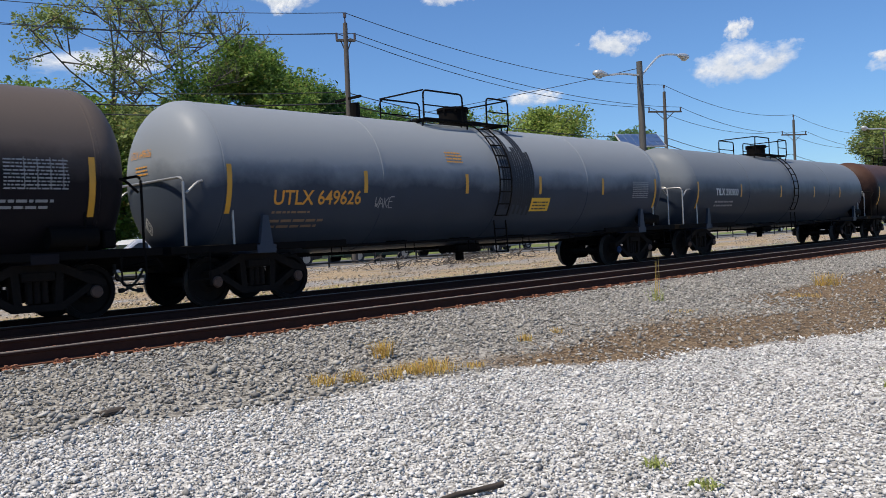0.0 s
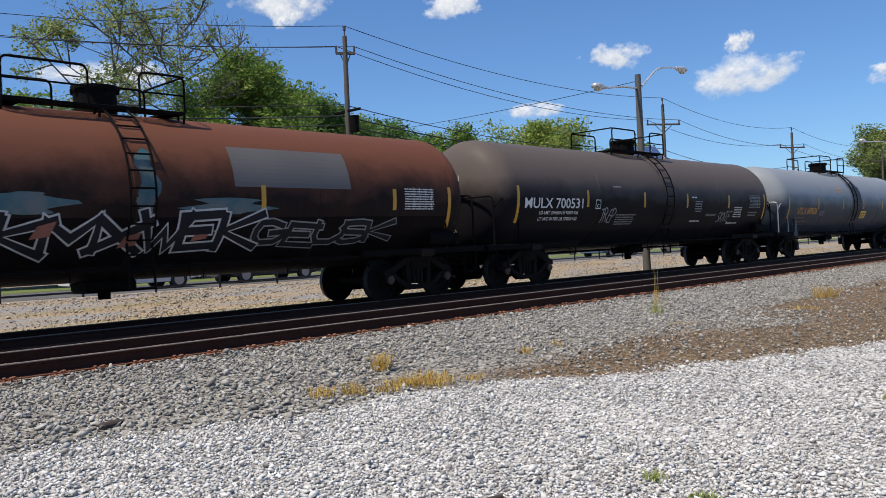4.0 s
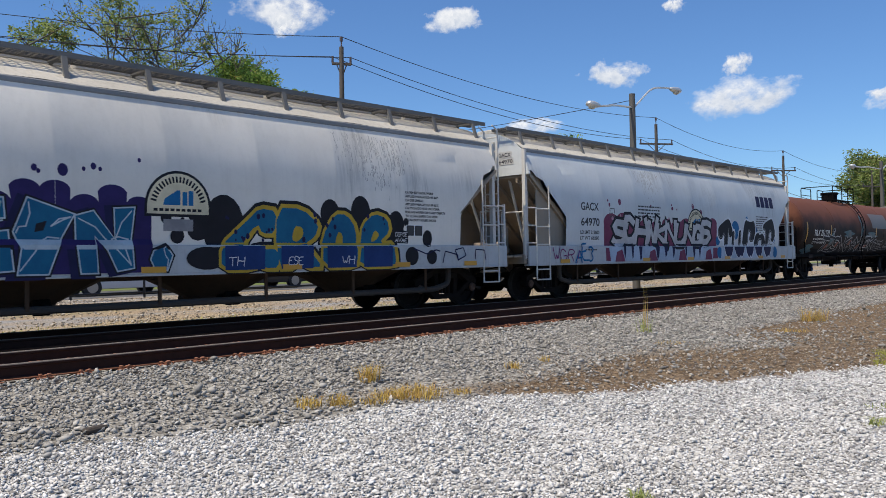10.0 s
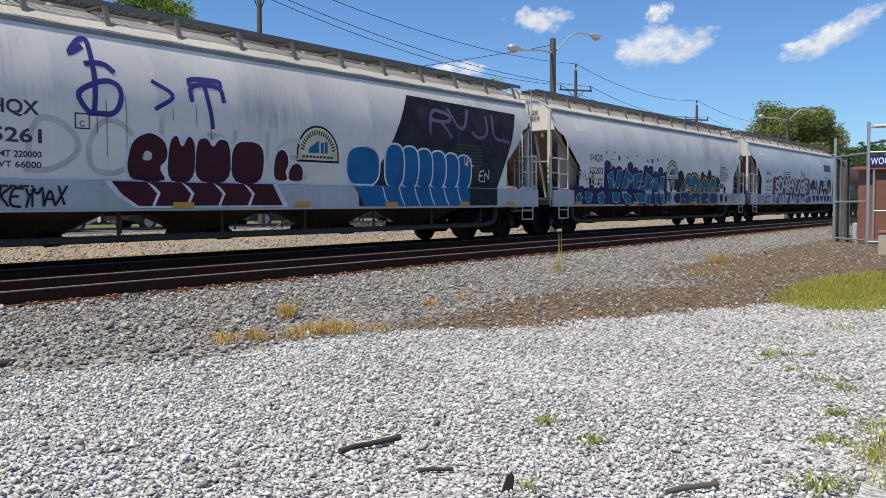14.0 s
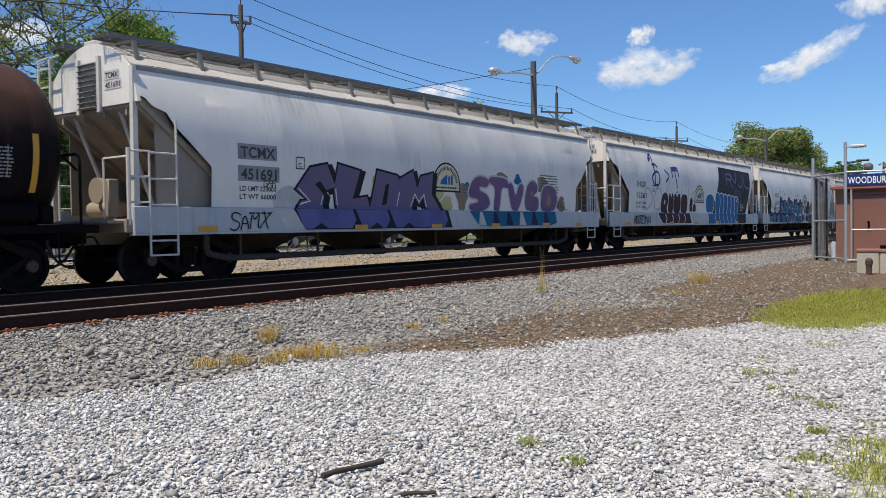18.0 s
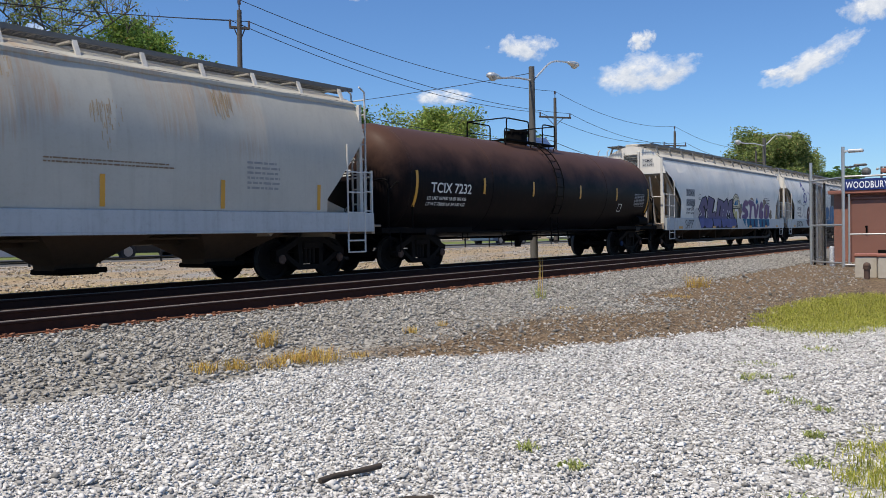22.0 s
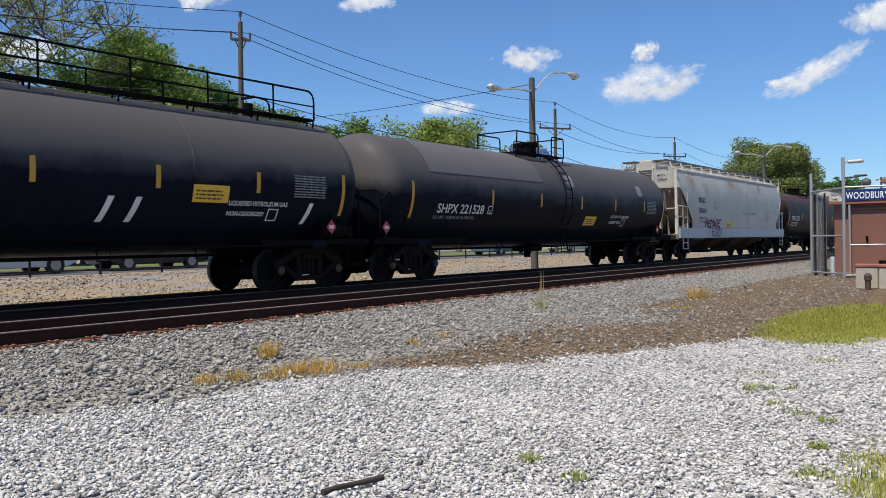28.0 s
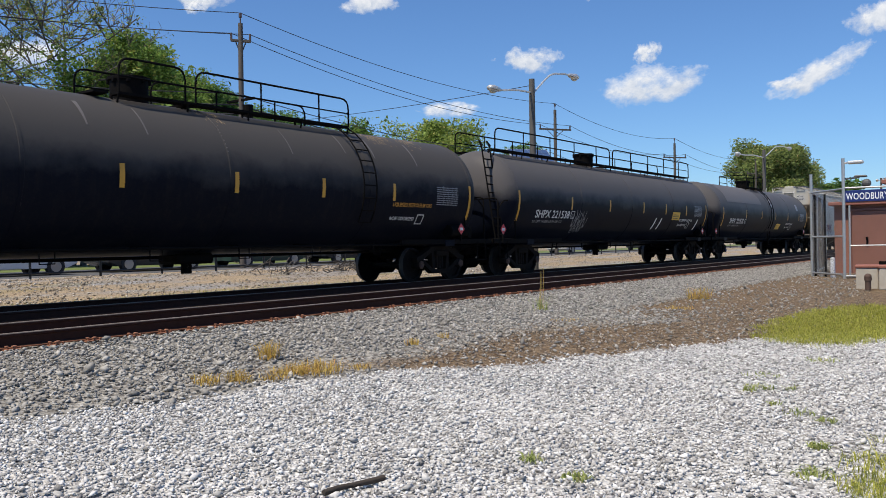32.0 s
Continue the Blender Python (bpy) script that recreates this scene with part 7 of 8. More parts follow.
def tree(label, x, y, h, wide, seed, leaf, trunk="bark", low=0.25, dense=1.0, leaf_size=0.16, limbs=9, spread=None):
    """Trunk, limbs that fork twice, and a crown of leaves at the tips."""
    rng = random.Random(seed)
    z0 = ground_z(x, y) - 0.1
    ob = empty("tree", label, "tree", "trees behind the railway", pose(x, y, z0))
    bm = bmesh.new()
    tips = []
    top = Vector((rng.uniform(-0.4, 0.4), rng.uniform(-0.4, 0.4), h * 0.86))
    r0 = 0.02 * h
    prev = Vector((0, 0, 0))
    spine = [prev]
    for i in range(1, 6):
        q = top * (i / 5) + Vector((rng.uniform(-0.25, 0.25), rng.uniform(-0.25, 0.25), 0))
        rod(bm, prev, q, r0 * (1.1 - i * 0.19), 8, r0 * (1.1 - (i + 1) * 0.17))
        prev = q
        spine.append(q)
    tips.append(prev)
    for i in range(limbs):
        u = low + (0.95 - low) * (i + rng.random() * 0.6) / limbs
        k = min(4, int(u * 5))
        a = spine[k].lerp(spine[k + 1], u * 5 - k)
        ang = i * 2.4 + rng.uniform(-0.4, 0.4)
        shape = math.sin(math.pi * min(1, 0.18 + 0.86 * (u - low) / (1 - low))) ** 0.6
        ln = wide * 0.5 * shape * rng.uniform(0.75, 1.1)
        b = a + Vector((math.cos(ang) * ln, math.sin(ang) * ln, ln * rng.uniform(0.35, 0.75)))
        m = a.lerp(b, 0.5) + Vector((0, 0, -0.06 * ln))
        rod(bm, a, m, r0 * 0.42 * (1.1 - u), 6, r0 * 0.28 * (1.1 - u))
        rod(bm, m, b, r0 * 0.28 * (1.1 - u), 5, r0 * 0.1)
        tips += [b, m.lerp(b, 0.6)]
        for j in range(4):
            st = m.lerp(b, 0.2 + 0.2 * j)
            e = st + Vector((rng.uniform(-1, 1), rng.uniform(-1, 1), rng.uniform(-0.1, 1))) * ln * 0.42
            rod(bm, st, e, r0 * 0.15, 4, r0 * 0.06)
            tips += [e, st.lerp(e, 0.6)]
            if dense < 0.3:
                for w in range(5):
                    s0 = st.lerp(e, rng.uniform(0.3, 1))
                    g = s0 + Vector((rng.uniform(-1, 1), rng.uniform(-1, 1), rng.uniform(0.4, 1.2))) * 0.8
                    rod(bm, s0, g, 0.022, 3, 0.012)
                    rod(bm, g, g + Vector((rng.uniform(-0.2, 0.2), rng.uniform(-0.2, 0.2), 0.45)), 0.014, 3, 0.006)
            for w in range(2):
                g = e + Vector((rng.uniform(-1, 1), rng.uniform(-1, 1), rng.uniform(-0.2, 0.9))) * ln * 0.22
                rod(bm, st.lerp(e, 0.7), g, r0 * 0.06, 3, r0 * 0.02)
                tips.append(g)
    part("trunk", bm, trunk, ob)
    per = max(3, int(100 * dense))
    place("crown", leaves_mesh("crown", [tuple(t) for t in tips], per, spread or 0.055 * wide + 0.22, leaf_size, seed), leaf, ob)
    return ob


tree("tall half-bare tree with thin twigs and few leaves", 27.0, 47, 18.4, 10.5, 11, "leaf_olive", "bark_pale", 0.50, 0.10, 0.07, 17, 0.24)
tree("spreading tree with leafy branch tips", 22.6, 47, 17.4, 11.5, 12, "leaf_olive", "bark_pale", 0.46, 0.62, 0.075, 11, 0.30)
for x, y, h, w, seed, leaf in ((2.5, 47, 9.8, 9, 27, "leaf_dark"), (9.0, 46, 9.8, 8.5, 15, "leaf_green"), (14.5, 45.5, 9.4, 8, 13, "leaf_green"), (18.8, 46, 9.8, 8, 14, "leaf_green"), (22.8, 45, 9.8, 8, 10, "leaf_olive"), (26.6, 45, 10.4, 8, 17, "leaf_green")):
    tree("dense green bushy tree", x, y, h, w, seed, leaf, "bark", 0.04, 3.2, 0.085, 14)
tree("full green maple with a brown tinge", 31.7, 46, 15.6, 8.8, 16, "leaf_green", "bark", 0.12, 3.6, 0.085, 18)
tree("dark green tree behind the pole", 37.8, 47, 13.2, 7.0, 18, "leaf_dark", "bark", 0.1, 3.0, 0.09, 14)
tree("dark green round tree", 46.5, 52, 13.4, 8, 19, "leaf_dark", "bark", 0.12, 2.2, 0.105, 12)
tree("dark green low tree", 51.0, 54, 11.6, 8.5, 20, "leaf_dark", "bark", 0.1, 2.2, 0.105, 12)
tree("mid green leafy tree beyond the car park", 57.5, 54, 13.0, 9, 21, "leaf_green", "bark", 0.1, 2.2, 0.105, 12)
tree("light green open tree", 67.0, 50, 14.4, 10.5, 22, "leaf_bright", "bark", 0.15, 1.3, 0.11, 13)
tree("mid green leafy tree beyond the car park", 63.0, 57, 12.0, 10, 23, "leaf_bright", "bark", 0.1, 2.2, 0.105, 12)
tree("dark green narrow tree", 86.0, 50, 14.2, 6, 24, "leaf_dark", "bark", 0.1, 2.2, 0.105, 12)
tree("broad round tree beyond the station", 109.0, 28, 13.0, 11.0, 25, "leaf_olive", "bark", 0.12, 4.0, 0.12, 18)
tree("low green tree far up the line", 135.0, 27, 9.0, 9, 26, "leaf_dark", "bark", 0.1, 1.2, 0.20, 10)


# poles, lamps and wires
def street_lamp(x, y, h, heads):
    z0 = ground_z(x, y)
    ob = empty("street_lamp", "weathered pole with two curved lamp arms", "street lamp", "street lamps", pose(x, y, z0))
    bm = bmesh.new()
    rod(bm, (0, 0, -0.2), (0, 0, h - z0), 0.155, 14, 0.115)
    part("pole", bm, "pole_grey", ob, smooth=40)
    for hx, hz in heads:
        arm = bmesh.new()
        top = h - z0 - 0.55
        s = 1 if hx > 0 else -1
        pipe(arm, [(s * 0.1, 0, top), (hx * 0.45, 0, top + (hz - h + 0.55) * 0.75 + 0.12), (hx * 0.82, 0, hz - z0), (hx, 0, hz - z0)], 0.04, 8, 0.5)
        a = part("lamp_arm", arm, "alu", ob, smooth=40)
        hd = bmesh.new()
        lathe(hd, [(-0.42, 0.0), (-0.40, 0.06), (-0.15, 0.12), (0.15, 0.16), (0.36, 0.13), (0.45, 0.0)], 0, 16)
        for v in hd.verts:
            v.co = Vector((v.co.x * s + hx, v.co.y * 1.1, v.co.z * 0.8 + hz - z0))
        bmesh.ops.recalc_face_normals(hd, faces=hd.faces)
        part("lamp_head", hd, "alu", a, smooth=50)
        gl = bmesh.new()
        bmesh.ops.create_uvsphere(gl, u_segments=14, v_segments=8, radius=0.15, matrix=Matrix.Translation((hx + s * 0.14, 0, hz - z0 - 0.08)) @ Matrix.Diagonal((1.2, 0.9, 0.75, 1)))
        part("lamp_glass", gl, "glass_lens", a, smooth=60)


street_lamp(29.45, 17.0, 7.55, ((-2.75, 6.78), (3.55, 8.2)))
street_lamp(62.8, 17.1, 7.4, ((-6.0, 6.65), (7.0, 8.1)))
street_lamp(112.0, 17.0, 8.0, ((-2.6, 7.6), (2.6, 8.1)))


def utility_pole(x, y, h, arm, low_gear=False):
    z0 = ground_z(x, y)
    ob = empty("utility_pole", "brown wooden utility pole with a crossarm and insulators", "utility pole", "utility poles", pose(x, y, z0))
    bm = bmesh.new()
    rod(bm, (0, 0, -0.3), (0.1, 0, h - z0), 0.145, 12, 0.10)
    part("pole", bm, "pole_wood", ob, smooth=40)
    tops = [Vector((x + 0.1, y, h + 0.45))]
    bm = bmesh.new()
    rod(bm, (0.1, 0, h - z0 - 0.3), (0.1, 0, h - z0 + 0.4), 0.03, 6)
    rod(bm, (0.1, 0, h - z0 + 0.25), (0.1, 0, h - z0 + 0.45), 0.07, 8)
    part("top_insulator", bm, "porcelain", ob)
    bm = bmesh.new()
    za = h - z0 - arm
    d = Vector((0.85, -0.53, 0)) * (1.25 if not low_gear else 0.42)
    box(bm, (0.1, 0, za), (0.11, 2 * d.length, 0.11), 0.01, Matrix.Rotation(math.atan2(-d.x, d.y), 4, "Z"))
    rod(bm, Vector((0.1, 0, za)) + d * 0.55, (0.1, 0, za - 0.6), 0.025, 6)
    rod(bm, Vector((0.1, 0, za)) - d * 0.55, (0.1, 0, za - 0.6), 0.025, 6)
    a = part("crossarm", bm, "pole_wood", ob)
    for s in (-1, 1):
        p = Vector((0.1, 0, za)) + d * s * 0.94
        bm = bmesh.new()
        rod(bm, p, p + Vector((0, 0, 0.32)), 0.05, 8)
        part("insulator", bm, "porcelain", a)
        tops.append(Vector((x, y, z0)) + p + Vector((0, 0, 0.3)))
    if low_gear:
        bm = bmesh.new()
        rod(bm, (0.25, -0.2, h - z0 - 4.2), (0.25, -0.2, h - z0 - 3.5), 0.22, 12)
        box(bm, (0.05, 0, h - z0 - 3.3), (0.12, 1.7, 0.1), 0.01)
        part("cable_gear", bm, "steel_black", ob)
    return tops


def wire(name, a, b, sag, r=0.014):
    bm = bmesh.new()
    pipe(bm, [Vector(a).lerp(Vector(b), i / 16) - Vector((0, 0, sag * 4 * (i / 16) * (1 - i / 16))) for i in range(17)], r, 5)
    ob = place(name, (lambda me: (bm.to_mesh(me), bm.free(), me)[2])(bpy.data.meshes.new(name)), "wire")
    tagged(ob, "thin black overhead cable sagging between poles", "cable", "overhead cables")


spots = [utility_pole(0.0, 42.0, 12.3, 0.75, True), utility_pole(24.0, 28.2, 10.6, 0.75, True), utility_pole(51.9, 28.2, 10.2, 1.35), utility_pole(74.5, 28.2, 9.85, 1.3), utility_pole(100.0, 28.2, 9.8, 1.3), utility_pole(130.0, 28.2, 9.6, 1.3)]
for a, b in zip(spots, spots[1:]):
    for p, q in zip(a, b):
        wire("overhead_cable", p, q, 0.75, 0.016)
    for dz, r in ((-3.4, 0.02), (-3.9, 0.03), (-4.3, 0.025)):
        wire("overhead_cable", a[0] + Vector((0, 0.3, dz)), b[0] + Vector((0, 0.3, dz)), 0.7, r)
wire("overhead_cable", (29.45, 17.0, 7.3), (33.0, 40.0, 8.2), 0.2, 0.014)


def solar_post(x, y):
    z0 = ground_z(x, y)
    ob = empty("solar_post", "tilted blue solar panel on a steel post", "solar panel", "", pose(x, y, z0, 0, 0, 0))
    bm = bmesh.new()
    rod(bm, (0, 0, -0.1), (0, 0, 4.5), 0.06, 10)
    part("post", bm, "galv", ob, smooth=40)
    turn = Matrix.Translation((0, 0, 4.88)) @ Euler((radians(38), 0, radians(-32))).to_matrix().to_4x4()
    bm = bmesh.new()
    box(bm, (0, 0, 0), (1.95, 1.0, 0.05), 0.01)
    bm.transform(turn)
    f = part("panel_frame", bm, "alu", ob)
    for i in range(6):
        for j in range(3):
            bm = bmesh.new()
            box(bm, (-0.78 + 0.312 * i, -0.31 + 0.31 * j, 0.03), (0.295, 0.293, 0.012))
            bm.transform(turn)
            part("solar_cell", bm, "solar", f)
    bm = bmesh.new()
    box(bm, (0.0, -0.25, 1.6), (0.5, 0.3, 0.7), 0.02)
    part("cabinet", bm, "alu", ob)


solar_post(31.0, 18.0)


# black pipe fence along the car park
def pipe_fence():
    ob = empty("pipe_fence", "black painted two-rail pipe fence along the car park", "fence")
    post = bmesh.new()
    rod(post, (0, 0, -0.1), (0, 0, 1.08), 0.04, 8)
    post_me = mesh_of("post", post, "fence_black")
    railm = bmesh.new()
    rod(railm, (0, 0, 0), (2.4, 0, 0), 0.032, 8)
    rail_me = mesh_of("rail", railm, "fence_black")
    for i in range(34):
        x = 4 + 2.4 * i
        place("post", post_me, None, ob, pose(x, 26, ground_z(x, 26)))
        for z in (1.05, 0.62, 0.18):
            place("rail", rail_me, None, ob, pose(x, 26, ground_z(x, 26) + z))


pipe_fence()


def parked_car(label, x, y, paint, turn=0.0, kind="sedan"):
    z0 = ground_z(x, y)
    ob = empty("parked_car", label, "car", "parked cars", pose(x, y, z0, 0, 0, turn))
    L = {"sedan": 4.6, "suv": 4.7, "truck": 5.6}[kind]
    hood, roof = {"sedan": (0.88, 1.44), "suv": (1.05, 1.74), "truck": (1.08, 1.82)}[kind]
    h = L / 2
    side = [(-h, 0.42), (-h + 0.06, hood - 0.08), (-h + 0.5, hood), (h - 1.25, hood), (h - 0.25, hood - 0.16), (h, 0.60), (h - 0.02, 0.32), (h - 0.42, 0.26), (-h + 0.4, 0.26)]
    bm = bmesh.new()
    slab(bm, side, "y", -0.9, 0.9)
    bmesh.ops.bevel(bm, geom=[e for e in bm.edges if abs(e.verts[0].co.y - e.verts[1].co.y) < 1e-4], offset=0.07, segments=2, affect="EDGES", profile=0.6)
    body = part("body", bm, paint, ob, smooth=40)
    a, b = {"sedan": (-h + 0.75, h - 1.35), "suv": (-h + 0.12, h - 1.45), "truck": (-0.5, h - 1.5)}[kind]
    cab = [(a, hood - 0.03), (a + (0.75 if kind == "sedan" else 0.25), roof - 0.04), (b - 0.85, roof), (b, hood - 0.03)]
    bm = bmesh.new()
    va = [bm.verts.new((p, -0.84 if q < hood else -0.66, q)) for p, q in cab]
    vb = [bm.verts.new((p, 0.84 if q < hood else 0.66, q)) for p, q in cab]
    bm.faces.new(va)
    bm.faces.new(vb[::-1])
    for i in range(4):
        bm.faces.new((va[i], vb[i], vb[(i + 1) % 4], va[(i + 1) % 4]))
    bmesh.ops.recalc_face_normals(bm, faces=bm.faces)
    bmesh.ops.bevel(bm, geom=bm.edges[:], offset=0.05, segments=2, affect="EDGES")
    part("cabin", bm, paint, ob, smooth=40)
    mid = (cab[1][0] + cab[2][0]) / 2
    for s in (-1, 1):
        for p, q in (((a + 0.28, cab[1][0] + 0.12), (mid - 0.05, mid - 0.05)), ((mid + 0.05, mid + 0.05), (b - 0.25, cab[2][0] - 0.05))):
            bm = bmesh.new()
            lo, hi = hood + 0.03, roof - 0.14
            y1, y2 = s * 0.862, s * 0.725
            vs = [bm.verts.new(c) for c in ((p[0], y1, lo), (q[0], y1, lo), (q[1], y2, hi), (p[1], y2, hi))]
            bm.faces.new(vs if s < 0 else vs[::-1])
            part("window", bm, "glass", ob)
    for s, p, q in ((1, b, cab[2][0]), (-1, a, cab[1][0])):
        bm = bmesh.new()
        vs = [bm.verts.new(c) for c in ((p - s * 0.07 + s * 0.03, -0.7, hood + 0.05), (p - s * 0.07 + s * 0.03, 0.7, hood + 0.05), (q + s * 0.09, 0.58, roof - 0.08), (q + s * 0.09, -0.58, roof - 0.08))]
        bm.faces.new(vs if s > 0 else vs[::-1])
        part("windscreen", bm, "glass", ob)
    for wx in (-h + 0.85, h - 0.9):
        for s in (-1, 1):
            bm = bmesh.new()
            rod(bm, (wx, s * 0.72, 0.33), (wx, s * 0.925, 0.33), 0.33, 20)
            w = part("wheel", bm, "rubber", ob, smooth=40)
            bm = bmesh.new()
            rod(bm, (wx, s * 0.90, 0.33), (wx, s * 0.935, 0.33), 0.20, 14)
            part("rim", bm, "chrome", w)
    for s in (-1, 1):
        bm = bmesh.new()
        box(bm, (h - 0.16, s * 0.68, hood - 0.22), (0.22, 0.34, 0.14), 0.03)
        part("headlight", bm, "glass_lens", ob)
        bm = bmesh.new()
        box(bm, (-h + 0.05, s * 0.7, hood - 0.18), (0.12, 0.3, 0.16), 0.03)
        part("taillight", bm, "red", ob)


parked_car("white parked sedan behind the black fence", 14.6, 29.8, "car_white", 180)
parked_car("dark parked car behind the black fence", 20.6, 30.0, "car_dark", 0, "suv")
parked_car("dark green parked car behind the black fence", 26.4, 30.0, "car_green", 180)
parked_car("dark parked pickup behind the black fence", 33.0, 30.2, "car_dark", 0, "truck")
parked_car("silver parked car by the grass", 40.5, 33.5, "car_silver", 180)
parked_car("blue grey parked sedan behind the black fence", 47.5, 30.0, "car_blue", 180)
parked_car("white parked van behind the black fence", 58.5, 30.5, "car_white", 0, "suv")
parked_car("dark parked car far down the car park", 73.0, 30.5, "car_dark", 180)
parked_car("white parked sedan behind the black fence", 5.5, 30.0, "car_white", 0)


# grass strip and hedge behind the car park
def strip(name, label, x0, x1, y0, y1, mat, z):
    bm = bmesh.new()
    box(bm, ((x0 + x1) / 2, (y0 + y1) / 2, z), (x1 - x0, y1 - y0, 0.06), 0.02)
    ob = place(name, (lambda me: (bm.to_mesh(me), bm.free(), me)[2])(bpy.data.meshes.new(name)), mat)
    tagged(ob, label, name.replace("_", " "), kind="structure")


M["lawn"] = plain("mown lawn", (0.11, 0.14, 0.03), 0.9, var=0.4, scale=3)
M["asphalt"] = plain("car park asphalt", (0.085, 0.085, 0.088), 0.9, var=0.25, scale=5)
strip("car_park", "grey asphalt car park behind the fence", -40, 160, 27.2, 35.5, "asphalt", 0.085)
strip("lawn", "mown green lawn beyond the car park", -40, 160, 35.5, 44, "lawn", 0.1)


# ---- the station end: hut, sign, wire fence ----
def station_hut():
    ob = empty("station_hut", "small brown painted masonry hut with a steel door", "hut", "", pose(30.0, 6.0, -0.22))
    hx, w, h = 3.2, 3.4, 2.25
    bm = bmesh.new()
    box(bm, (hx / 2 + 0.03, -w / 2, h / 2), (hx - 0.06, w - 0.06, h), 0.015)
    part("wall", bm, "brick", ob)
    bm = bmesh.new()
    box(bm, (0.02, -1.13, 1.02), (0.08, 1.16, 2.04), 0.01)
    f = part("door", bm, "door_brown", ob)
    for y, z, sy, sz in ((-0.53, 1.03, 0.07, 2.1), (-1.73, 1.03, 0.07, 2.1), (-1.13, 2.08, 1.27, 0.07)):
        bm = bmesh.new()
        box(bm, (-0.01, y, z), (0.12, sy, sz), 0.008)
        part("door_frame", bm, "door_brown", f)
    bm = bmesh.new()
    rod(bm, (-0.03, -1.02, 1.16), (-0.10, -1.02, 1.16), 0.035, 10)
    box(bm, (-0.04, -1.02, 1.02), (0.03, 0.05, 0.24), 0.005)
    part("door_handle", bm, "steel_black", f)
    bm = bmesh.new()
    box(bm, (-0.035, -1.5, 0.3), (0.03, 0.3, 0.22), 0.005)
    part("vent", bm, "steel_black", f)
    bm = bmesh.new()
    box(bm, (hx / 2 - 0.05, -w / 2, h + 0.04), (hx + 0.3, w + 0.2, 0.12), 0.02)
    part("roof", bm, "red_slab", ob)
    bm = bmesh.new()
    box(bm, (0.3, -1.75, h + 0.70), (0.6, 0.6, 0.14), 0.02)
    part("roof_box", bm, "red_slab", ob)


station_hut()


def station_sign():
    ob = empty("station_sign", "dark blue station name board with white letters", "sign", "", pose(29.8, 5.62, 2.12))
    bm = bmesh.new()
    box(bm, (0, -1.45, 0.18), (0.05, 2.9, 0.37), 0.008)
    part("board", bm, "sign_blue", ob)
    bm = lettering("WOODBURY", 1.24, 0.225, 0.012, 0, 1.08)
    for v in bm.verts:
        v.co = Vector((-0.029, -0.07 - v.co.x, 0.065 + v.co.y))
    part("letters", bm, "sign_white", ob)
    for y in (-0.1, -2.8):
        bm = bmesh.new()
        box(bm, (0.06, y, 0.05), (0.06, 0.06, 0.5))
        part("bracket", bm, "steel_black", ob)


station_sign()


